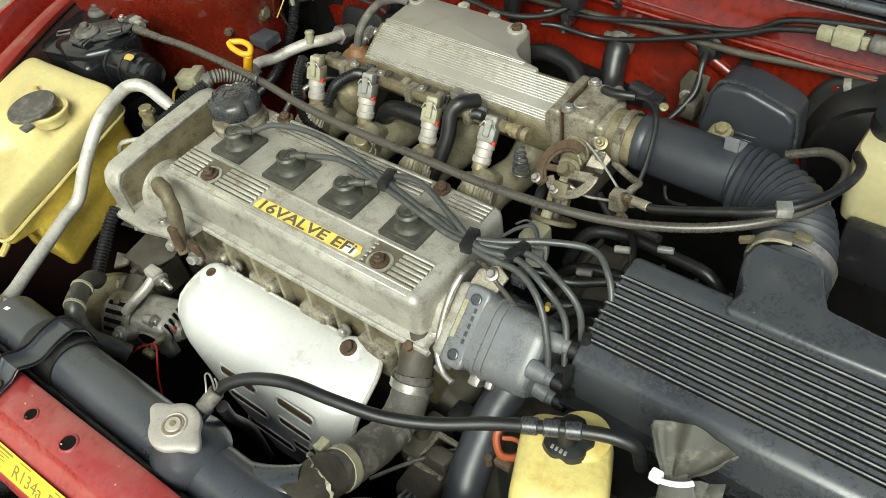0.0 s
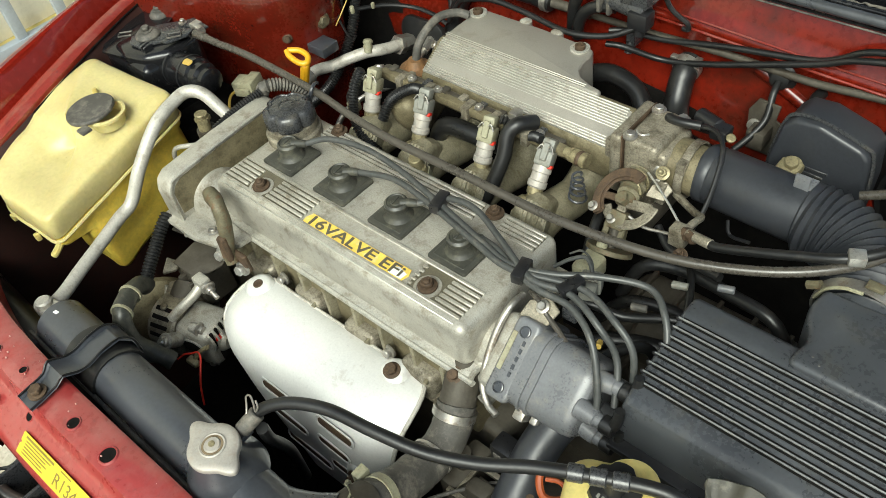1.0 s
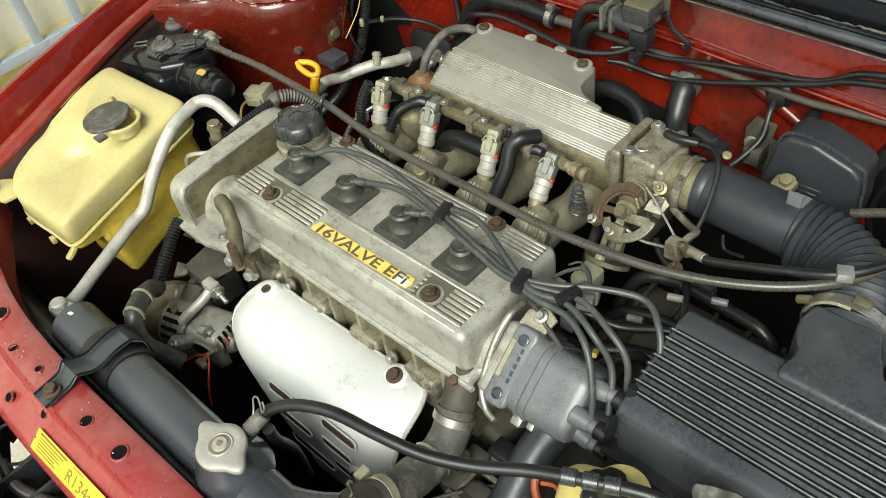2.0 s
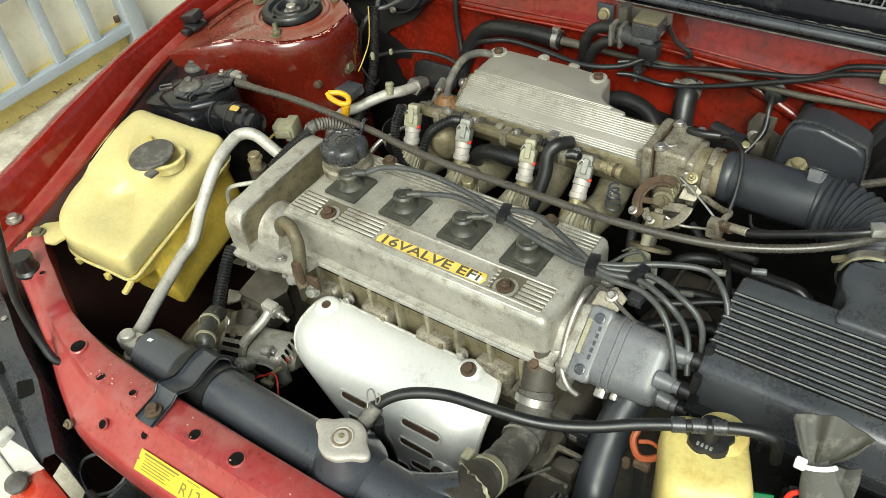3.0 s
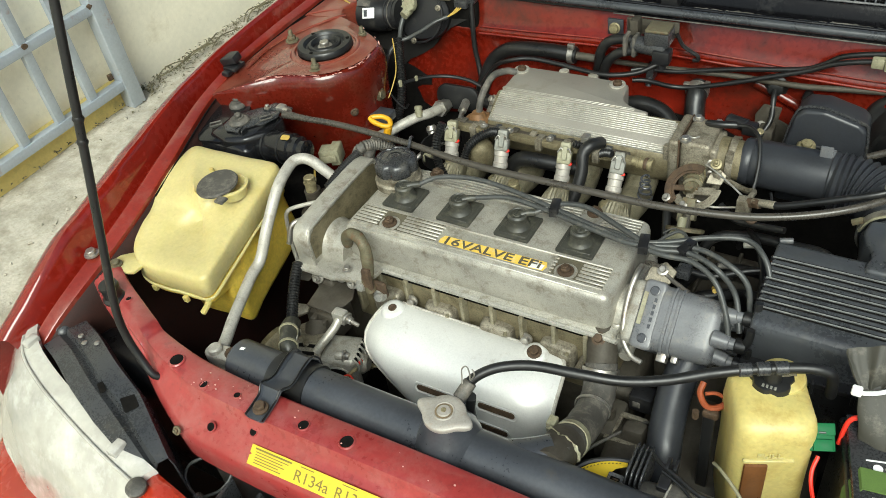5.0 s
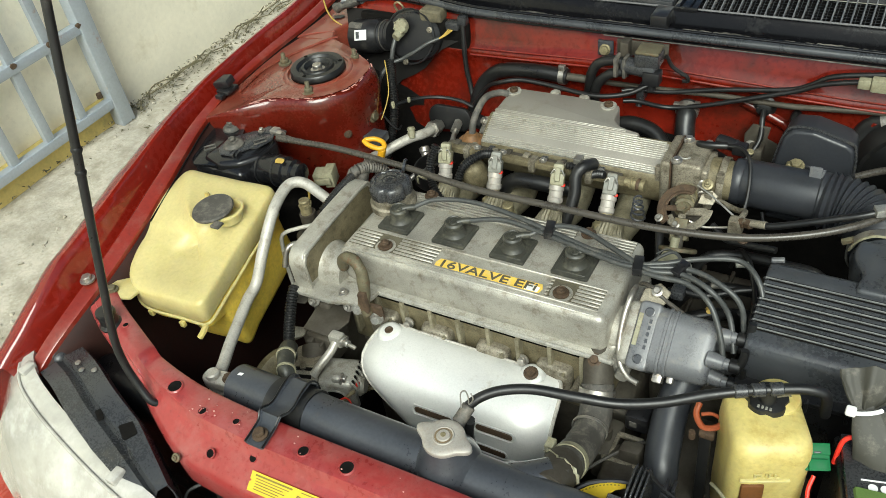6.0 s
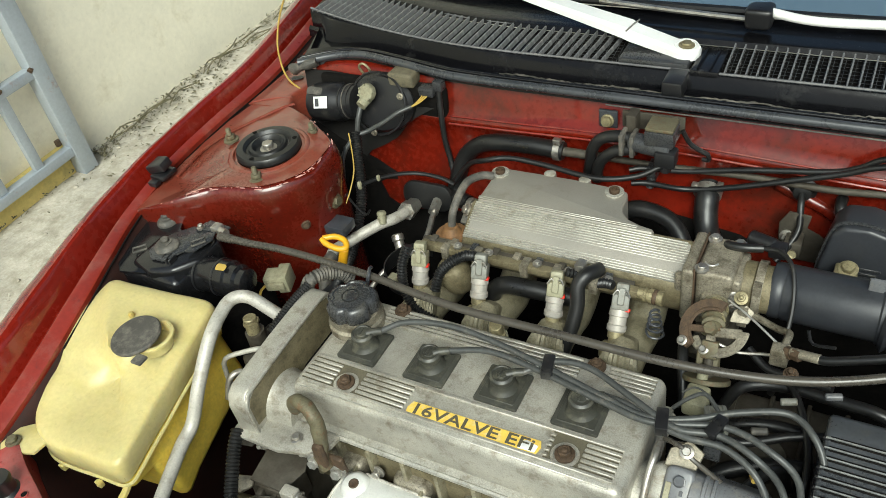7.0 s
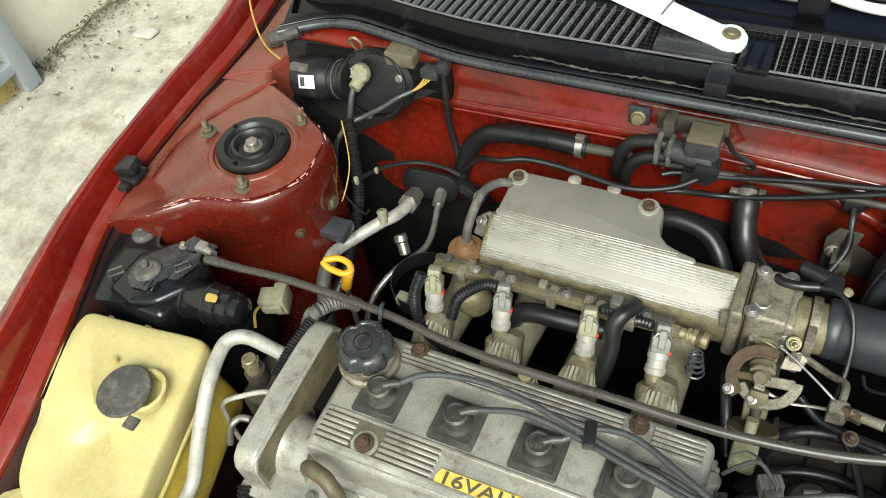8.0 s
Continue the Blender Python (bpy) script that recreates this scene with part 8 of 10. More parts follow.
def build_left_tank():
    """The big yellowed coolant tank beside the fender."""
    t = thing("coolant_tank", (-0.40, -0.13, 0.45), "large yellowed plastic coolant reservoir with a black cap", "reservoir")
    corners = [((-0.497, -0.034, 0.789), 0.016), ((-0.340, -0.013, 0.777), 0.016), ((-0.306, -0.238, 0.7435), 0.016), ((-0.428, -0.245, 0.742), 0.022), ((-0.462, -0.222, 0.748), 0.018),
               ((-0.479, -0.163, 0.760), 0.006), ((-0.496, -0.144, 0.767), 0.007), ((-0.502, -0.082, 0.780), 0.02)]
    loop = []
    for i, (p, r) in enumerate(corners):
        p, before, after = Vector(p), Vector(corners[i - 1][0]), Vector(corners[(i + 1) % len(corners)][0])
        a, b = p + (before - p).normalized() * r, p + (after - p).normalized() * r
        for k in range(6):
            u = k / 5
            loop.append(a * (1 - u) ** 2 + p * 2 * u * (1 - u) + b * u ** 2)
        nxt = after + (p - after).normalized() * corners[(i + 1) % len(corners)][1]
        for k in range(1, 6):
            loop.append(b + (nxt - b) * (k / 6))
    c = Vector((-0.40, -0.135, 0))
    def ring(s, dz, bottom=None, shift=(0, 0), tilt=0.2):
        out = []
        for p in loop:
            q = c + (Vector((p.x, p.y, 0)) - c) * s
            out.append((q.x + shift[0], q.y + shift[1], (p.z + dz) if bottom is None else bottom + (p.z - 0.76) * tilt))
        return out
    rings = [ring(s, 0.005) for s in (0.04, 0.12, 0.2, 0.28, 0.36, 0.44, 0.52, 0.60, 0.66)] + [ring(0.72, 0.0045), ring(0.80, 0.005), ring(0.86, 0.0040), ring(0.95, 0.0028), ring(0.978, 0.001), ring(0.993, -0.003), ring(1.0, -0.010), ring(1.004, -0.030), ring(0.97, -0.033)]
    low = [ring(0.975, -0.033), ring(0.975, -0.044), ring(0.94, -0.050), ring(0.80, 0, 0.695, (0.012, 0.018)), ring(0.765, 0, 0.655, (0.017, 0.025), 0.8), ring(0.755, 0, 0.636, (0.018, 0.027), 1.0), ring(0.72, 0, 0.629, (0.018, 0.028), 1.0), ring(0.40, 0, 0.627, (0.018, 0.028), 1.0)]
    bm = loft(rings)
    wobble(bm, 0.0026, 24)
    part("tank_base", wobble(loft(low), 0.0034, 22), AMBERED, t, "amber lower half of the tank", sharp=60)
    body = part("tank_body", bm, YELLOWED, t, "translucent yellowed tank", sharp=60)
    seam = [(c.x + (p.x - c.x) * 1.005, c.y + (p.y - c.y) * 1.005, p.z - 0.034) for p in loop] + [(c.x + (loop[0].x - c.x) * 1.005, c.y + (loop[0].y - c.y) * 1.005, loop[0].z - 0.034)]
    part("seam_flange", wobble(tube(seam, 0.0022, 6, 1), 0.001, 30), YELLOWED, t)
    for x, y, z in ((-0.472, -0.029, 0.79), (-0.425, -0.022, 0.785), (-0.502, -0.062, 0.778), (-0.503, -0.12, 0.770), (-0.482, -0.172, 0.757), (-0.35, -0.246, 0.722), (-0.41, -0.246, 0.722)):
        part("seam_lug", wobble(box((x - 0.004, y - 0.003, z - 0.022), (x + 0.004, y + 0.003, z - 0.013), 0.001), 0.001, 100), YELLOW_OLD, t)
    part("mount_ear", prism([(-0.478, -0.262), (-0.466, -0.272), (-0.452, -0.268), (-0.425, -0.258), (-0.42, -0.228), (-0.452, -0.222), (-0.472, -0.238)], 0.005, Matrix.Translation((0, 0, 0.734)), 0.0015), YELLOWED, t)
    part("ear_bolt", hexbolt((-0.4595, -0.2565, 0.741), (0, 0, 1), 0.0065, 0.005, 1.4), OLIVE, t)
    part("drip_leg", tube([(-0.318, -0.226, 0.712), (-0.320, -0.236, 0.698), (-0.326, -0.246, 0.686)], 0.0045, 8, 3), YELLOW_OLD, t)
    part("neck", lathe([(0.020, 0.775), (0.0225, 0.788), (0.0260, 0.7895), (0.0260, 0.7925), (0.0225, 0.7935), (0.020, 0.79)], axes((0, 0, 0), (0, 0, 1)) @ Matrix.Translation((-0.362, -0.098, 0)), 28), YELLOWED, t, "yellow filler neck")
    cap = part("cap", lathe([(0, 0), (0.027, 0), (0.0305, 0.0015), (0.031, 0.004), (0.0295, 0.0065), (0.020, 0.0072), (0.0, 0.0075)], axes((-0.377, -0.107, 0.7925), (-0.05, -0.06, 1)), 36), RUBBER_GREY, t, "worn black snap cap")
    part("cap_tab", box((-0.353, -0.142, 0.794), (-0.338, -0.128, 0.798), 0.0015, 2), RUBBER_GREY, cap)
    part("moulded_pip", lathe([(0, 0), (0.004, 0), (0.003, 0.005), (0, 0.006)], axes((-0.415, -0.079, 0.79), (0, 0, 1)), 10), YELLOW_OLD, t)


build_left_tank()


def build_aircon():
    a = thing("aircon_pipe", (-0.3, -0.1, 0.6), "bare aluminium air conditioning pipe with a bolted joint", "pipe")
    part("pipe", tube([(-0.262, 0.012, 0.748), (-0.277, 0.008, 0.764), (-0.296, 0.002, 0.783), (-0.310, -0.010, 0.788), (-0.3125, -0.030, 0.785), (-0.305, -0.068, 0.776), (-0.302, -0.110, 0.740), (-0.305, -0.138, 0.702), (-0.304, -0.162, 0.693), (-0.297, -0.190, 0.687), (-0.288, -0.216, 0.684), (-0.278, -0.242, 0.682), (-0.266, -0.268, 0.681), (-0.257, -0.288, 0.683)], 0.0082, 16, 8), OXIDE, a)
    part("joint_block", merged(prism(rounded(-0.016, 0.034, -0.0115, 0.0115, 0.011, 5), 0.017, axes((-0.255, -0.296, 0.676), (0, 0, 1), (0.94, 0.12, 0)), 0.003, 3), rod((-0.255, -0.296, 0.70), (-0.252, -0.302, 0.63), 0.0098, 18, bev=0.002), lathe([(0.0095, 0), (0.0135, 0), (0.0135, 0.004), (0.0095, 0.005)], axes((-0.2535, -0.299, 0.664), (0, 0, 1)), 20)), OXIDE, a, "pale aluminium joint block")
    part("joint_bolt", hexbolt((-0.2305, -0.2930, 0.6945), (0, 0, 1), 0.0065, 0.004, 1.3), RUST, a)
    # larger suction pipe on the firewall side
    b = thing("suction_pipe", (-0.28, 0.27, 0.68), "thick bare aluminium suction pipe with hexagon fittings", "pipe")
    part("pipe", tube([(-0.262, 0.318, 0.688), (-0.262, 0.298, 0.694), (-0.266, 0.275, 0.700), (-0.277, 0.258, 0.702), (-0.294, 0.236, 0.698), (-0.312, 0.218, 0.690), (-0.3175, 0.200, 0.693), (-0.317, 0.186, 0.696), (-0.313, 0.170, 0.694)], 0.0085, 16, 6), OXIDE, b)
    part("fitting", merged(rod((-0.266, 0.334, 0.682), (-0.263, 0.310, 0.690), 0.0125, 6), rod((-0.268, 0.356, 0.676), (-0.265, 0.330, 0.683), 0.0095, 16), rod((-0.264, 0.318, 0.687), (-0.263, 0.305, 0.692), 0.0145, 6)), STEEL, b)
    part("charge_valve", merged(rod((-0.272, 0.256, 0.704), (-0.2755, 0.263, 0.722), 0.0062, 14, bev=0.001), rod((-0.2735, 0.259, 0.711), (-0.274, 0.260, 0.7135), 0.0072, 14), rod((-0.2748, 0.2616, 0.717), (-0.275, 0.262, 0.7195), 0.0072, 14)), IVORY, b, "pale valve cap")
    c = thing("liquid_pipe", (-0.22, 0.28, 0.67), "thin bare aluminium liquid pipe", "pipe")
    part("pipe", tube([(-0.227, 0.330, 0.688), (-0.222, 0.310, 0.684), (-0.217, 0.285, 0.676), (-0.216, 0.262, 0.672), (-0.222, 0.243, 0.672), (-0.233, 0.222, 0.672), (-0.246, 0.195, 0.666), (-0.258, 0.168, 0.645), (-0.262, 0.14, 0.60), (-0.262, 0.12, 0.55)], 0.0045, 12, 6), STEEL, c)
    part("fitting", merged(rod((-0.229, 0.342, 0.690), (-0.225, 0.320, 0.687), 0.0085, 6), rod((-0.230, 0.356, 0.69), (-0.228, 0.338, 0.69), 0.0075, 16)), STEEL, c)
    part("service_port", merged(rod((-0.243, 0.246, 0.686), (-0.236, 0.238, 0.674), 0.0075, 14), rod((-0.248, 0.252, 0.694), (-0.243, 0.246, 0.686), 0.009, 14, bev=0.002)), STEEL, c)
    part("grommet", prism(rounded(-0.042, 0.042, -0.022, 0.022, 0.02, 6), 0.010, axes((-0.247, 0.352, 0.693), (0.03, -1, 0.25), (1, 0, 0)), 0.003), RUBBER, c, "black rubber firewall grommet")


build_aircon()


def build_cruise():
    c = thing("cruise_actuator", (-0.45, 0.04, 0.70), "black cruise control actuator with a motor and levers", "actuator")
    part("bracket", prism([(-0.536, 0.030), (-0.540, 0.060), (-0.536, 0.088), (-0.522, 0.103), (-0.500, 0.106), (-0.486, 0.096), (-0.478, 0.080), (-0.462, 0.072), (-0.462, -0.010), (-0.500, -0.018), (-0.522, 0.0)], 0.004, Matrix.Translation((0, 0, 0.782)), 0.0015), GLOSS_BLACK, c, "black folded bracket")
    part("bracket_wall", wobble(box((-0.532, -0.012, 0.66), (-0.41, 0.088, 0.782), 0.012, 3), 0.002, 30), GLOSS_BLACK, c)
    part("stay_foot", wobble(box((-0.55, -0.02, 0.60), (-0.36, 0.10, 0.70), 0.01, 2), 0.004, 24), GRIME_SHADE, c, "dark mounting foot")
    case = part("case", wobble(prism([(-0.492, -0.002), (-0.490, 0.058), (-0.470, 0.074), (-0.428, 0.090), (-0.402, 0.078), (-0.398, 0.030), (-0.420, 0.002), (-0.455, -0.010)], 0.05, Matrix.Translation((0, 0, 0.742)), 0.008, 3, 20), 0.001, 40), GLOSS_BLACK, c, "glossy black case", sharp=45)
    part("motor", lathe([(0, 0), (0.023, 0), (0.0245, 0.002), (0.0245, 0.062), (0.0215, 0.064), (0.0215, 0.076), (0.0175, 0.079), (0.0175, 0.088), (0.012, 0.091), (0, 0.091)], axes((-0.420, 0.034, 0.764), (1, 0.04, 0.02)), 32), GLOSS_BLACK, c, "glossy black motor", sharp=45)
    for k in range(2):
        part("motor_band", lathe([(0.0246, 0), (0.0256, 0), (0.0256, 0.003), (0.0246, 0.003)], axes((-0.405 + 0.03 * k, 0.0348 + 0.001 * k, 0.7643), (1, 0.04, 0.02)), 32), PLASTIC, c)
    part("yellow_dab", wobble(prism(rounded(-0.008, 0.008, -0.005, 0.005, 0.004), 0.001, axes((-0.362, 0.030, 0.7892), (0.0, -0.18, 1), (1, 0, 0)), 0.0003, 1), 0.0012, 200), YELLOWWIRE, c, "yellow paint dab")
    lev = part("lever", wobble(merged(prism([(-0.476, 0.020), (-0.462, 0.008), (-0.440, 0.010), (-0.430, 0.030), (-0.418, 0.046), (-0.412, 0.070), (-0.425, 0.084), (-0.448, 0.080), (-0.466, 0.060), (-0.478, 0.040)], 0.004, Matrix.Translation((0, 0, 0.793)), 0.0015),
                             prism([(-0.420, 0.030), (-0.408, 0.034), (-0.398, 0.062), (-0.404, 0.076), (-0.418, 0.070)], 0.003, Matrix.Translation((0, 0, 0.7985)), 0.001), prism([(-0.440, 0.074), (-0.395, 0.078), (-0.392, 0.092), (-0.430, 0.096)], 0.003, Matrix.Translation((0, 0, 0.797)), 0.001)), 0.0006, 60), PLASTIC_DUSTY, c, "dusty lever plate")
    for p, r in (((-0.506, 0.085, 0.786), 0.015), ((-0.455, 0.034, 0.797), 0.017)):
        part("pivot_boss", merged(lathe([(0, 0), (r, 0), (r, 0.002), (r * 0.8, 0.006), (r * 0.55, 0.0075), (0, 0.0075)], axes(p, (0, 0, 1)), 24), hexbolt(Vector(p) + Vector((0, 0, 0.0075)), (0, 0, 1), 0.0062, 0.005)), RUBBER_GREY, c, "dusty pivot nut")
    for x, y, z, a in ((-0.482, 0.106, 0.795, 0.75), (-0.497, 0.022, 0.792, 0.8), (-0.412, 0.050, 0.803, 0.9)):
        part("slotted_tab", tube([Matrix.Translation((x, y, z)) @ Matrix.Rotation(a, 4, 'Z') @ Vector(q) for q in ((-0.009, -0.005, 0), (0.009, -0.005, 0), (0.009, 0.005, 0), (-0.009, 0.005, 0), (-0.009, -0.005, 0))], 0.0013, 6, 1), RUBBER_GREY, c)
    part("clevis", merged(rod((-0.402, 0.082, 0.800), (-0.388, 0.078, 0.801), 0.0055, 10), box((-0.414, 0.076, 0.796), (-0.400, 0.090, 0.806), 0.002)), STEEL, c)
    part("lever_pin", hexbolt((-0.432, 0.078, 0.800), (0, 0, 1), 0.004, 0.004), STEEL, lev)
    for x in (-0.447, -0.440, -0.433):
        part("case_rib", box((x, 0.010, 0.790), (x + 0.0025, 0.024, 0.7985), 0.0008, 1), PLASTIC, case)
    p = thing("grey_connector_plug", (-0.33, 0.09, 0.72), "ivory-grey square wiring plug with a yellow wire", "connector")
    m = axes((-0.345, 0.078, 0.730), (0.93, 0.35, 0.05), (0, 0, 1))
    part("plug", merged(box((-0.011, -0.012, 0.0), (0.011, 0.012, 0.018), 0.002, 2, m), box((-0.014, -0.016, 0.018), (0.014, 0.014, 0.034), 0.002, 2, m), box((-0.006, 0.012, 0.006), (0.006, 0.018, 0.03), 0.002, 2, m)), IVORY, p)
    part("yellow_wire", tube([(-0.346, 0.078, 0.722), (-0.352, 0.066, 0.716), (-0.350, 0.055, 0.70)], 0.002, 6, 4), YELLOWWIRE, p)


build_cruise()

# throttle cable from the actuator across the engine, looping behind the air duct
c = thing("throttle_cable", (-0.39, 0.08, 0.80), "long grey-brown sheathed throttle cable across the engine", "cable")
part("sheath", tube([(-0.352, 0.072, 0.7995), (-0.30, 0.077, 0.798), (-0.25, 0.079, 0.795), (-0.164, 0.079, 0.789), (-0.09, 0.071, 0.787), (-0.016, 0.066, 0.787), (0.083, 0.066, 0.788), (0.198, 0.067, 0.788), (0.292, 0.078, 0.789), (0.359, 0.095, 0.794), (0.419, 0.122, 0.802), (0.462, 0.160, 0.808), (0.480, 0.205, 0.808), (0.476, 0.248, 0.80), (0.450, 0.272, 0.79), (0.415, 0.268, 0.775)], 0.0048, 14, 7), SHEATH, c)
part("end_sleeve", merged(rod((-0.394, 0.0705, 0.800), (-0.372, 0.0715, 0.800), 0.0062, 12, bev=0.001), rod((-0.372, 0.0715, 0.800), (-0.345, 0.0725, 0.7995), 0.0054, 12, 0.005)), SHEATH, c)
part("keeper", merged(tube([(-0.166, 0.086, 0.797), (-0.164, 0.080, 0.800), (-0.162, 0.072, 0.796), (-0.165, 0.068, 0.78), (-0.166, 0.066, 0.766)], 0.0024, 8, 4)), PAINTED, c, "black cable keeper")
c = thing("accelerator_cable", (0.31, 0.14, 0.77), "black accelerator cable with a metal end", "cable")
part("sheath", tube([(0.330, 0.131, 0.776), (0.345, 0.129, 0.780), (0.404, 0.135, 0.802), (0.453, 0.148, 0.818), (0.484, 0.190, 0.822), (0.490, 0.235, 0.815), (0.478, 0.27, 0.80)], 0.0046, 12, 7), RUBBER, c)
part("metal_end", rod((0.305, 0.139, 0.768), (0.334, 0.130, 0.777), 0.0052, 12, bev=0.001), CAST_OLD, c)
part("white_clip", box((-0.007, -0.0065, -0.005), (0.007, 0.0065, 0.005), 0.001, 2, Matrix.Translation((0.453, 0.146, 0.820)) @ Matrix.Rotation(0.5, 4, 'Z')), BRIGHT, c, "tin cable tag")

bp = thing("breather_pipe", (-0.30, -0.05, 0.72), "thin bent olive-plated breather pipe beside the tank", "pipe")
part("pipe", tube([(-0.258, -0.030, 0.738), (-0.272, -0.034, 0.7365), (-0.290, -0.043, 0.733), (-0.306, -0.052, 0.729), (-0.3135, -0.056, 0.722), (-0.317, -0.058, 0.708), (-0.320, -0.060, 0.660), (-0.320, -0.060, 0.60)], 0.0032, 10, 5), OXIDE, bp)
d = thing("dipstick", (-0.24, 0.11, 0.70), "yellow plastic oil dipstick handle", "dipstick")
part("handle", merged(tube([(-0.264, 0.121, 0.789), (-0.251, 0.130, 0.788), (-0.237, 0.130, 0.785), (-0.230, 0.122, 0.782), (-0.237, 0.116, 0.782), (-0.255, 0.1155, 0.786), (-0.2645, 0.1195, 0.789)], 0.0040, 12, 5), rod((-0.2325, 0.121, 0.781), (-0.242, 0.118, 0.750), 0.0062, 14, bev=0.002)), YELLOW, d)
part("stick", rod((-0.241, 0.1182, 0.754), (-0.245, 0.115, 0.60), 0.003), STEEL, d)


# ---- right-hand tank, battery, fan ----
def build_overflow_tank():
    t = thing("overflow_tank", (0.40, -0.15, 0.45), "narrow yellowed plastic overflow tank with a black cap", "reservoir")
    m = Matrix.Translation((0.399, -0.134, 0)) @ Matrix.Rotation(radians(24), 4, 'Z')
    rings = []
    for sx, sy, z, dy in ((0.25, 0.22, 0.750, 0.008), (0.66, 0.62, 0.7495, 0.006), (0.86, 0.82, 0.747, 0.003), (0.945, 0.92, 0.741, 0.001), (0.985, 0.98, 0.731, 0.0), (1.0, 1.0, 0.715, 0), (1.0, 1.0, 0.66, 0), (0.99, 0.98, 0.60, 0), (0.96, 0.95, 0.52, 0), (0.93, 0.9, 0.45, 0)):
        rings.append([m @ Vector((x * sx, y * sy + dy, z)) for x, y in rounded(-0.043, 0.038, -0.048, 0.044, 0.020, 6)])
    body = part("tank_body", wobble(loft(rings), 0.003, 18), YELLOW_OLD, t, "stained yellow tank", sharp=60)
    lobes = []
    for k in range(40):
        a = 2 * math.pi * k / 40
        r = 0.0255 - 0.0035 * max(0.0, math.cos(5 * a + 0.6)) ** 2
        lobes.append((r * math.cos(a), r * math.sin(a)))
    cap = part("cap", loft([[(0.393 + x * f * 0.88, -0.119 + y * f * 0.88, z) for x, y in lobes] for f, z in ((0.8, 0.738), (1.0, 0.742), (1.02, 0.750), (0.94, 0.756), (0.6, 0.758), (0.1, 0.7585))]), RUBBER, t, "grimy black lobed rubber cap", sharp=50)
    for k in range(4):
        part("cap_bar", box((0.386 + 0.004 * k, -0.1365, 0.7562), (0.3885 + 0.004 * k, -0.1325, 0.7578), 0.0004, 1), GREYCON, cap)
    part("cap_neck", rod((0.394, -0.123, 0.756), (0.392, -0.121, 0.772), 0.009, 16), RUBBER, cap)
    part("raised_dome", lathe([(0.0245, 0.738), (0.0250, 0.746), (0.0235, 0.7515), (0.020, 0.7535), (0, 0.7540)], Matrix.Translation((0.401, -0.110, 0)), 36), YELLOW_OLD, body)
    part("dried_dirt", wobble(prism(rounded(-0.015, 0.015, -0.006, 0.006, 0.004), 0.0012, axes((0.398, -0.114, 0.7583), (0, -0.1, 1), (1, 0.35, 0)), 0.0004, 2), 0.004, 160), CASTDIRT, cap, "dried brown dirt")
    part("level_line", box((-0.034, -0.0510, 0.700), (0.016, -0.0470, 0.7030), 0.0008, 1, m), YELLOWED, body)
    lettering("moulded_text", "FULL", 0.0095, m @ Matrix.Translation((-0.021, -0.0488, 0.7060)) @ Matrix.Rotation(radians(90), 4, 'X'), YELLOWED, body, 0.0008, width=0.026, bold=0.0002)
    part("fluid_window", box((-0.032, -0.0512, 0.610), (-0.008, -0.0460, 0.694), 0.004, 2, m), AMBER, t, "brown stained patch")


build_overflow_tank()
g = thing("relay", (0.45, -0.15, 0.72), "green plastic fuse holder on a red wire", "fuse holder")
m = axes((0.452, -0.148, 0.722), (0.2, -0.55, 0.8), (1, 0.4, 0))
part("case", merged(box((-0.0125, -0.014, -0.012), (0.0125, 0.014, 0.0), 0.0015, 2, m), box((-0.0125, 0.002, 0.0), (0.0125, 0.014, 0.004), 0.001, 2, m), box((-0.009, -0.014, 0.0), (0.010, -0.002, 0.003), 0.001, 2, m)), GREEN, g)
part("slot", box((-0.0035, 0.0035, 0.0038), (0.0035, 0.0055, 0.0046), 0.0003, 1, m), PLASTIC, g)
part("red_wire", tube([(0.4535, -0.160, 0.706), (0.4515, -0.172, 0.696), (0.4545, -0.182, 0.684), (0.462, -0.190, 0.665)], 0.0022, 8, 4), REDWIRE, g)
part("red_wire", tube([(0.500, -0.125, 0.748), (0.482, -0.127, 0.745), (0.471, -0.131, 0.737), (0.468, -0.14, 0.71)], 0.0026, 8, 4), REDWIRE, g)


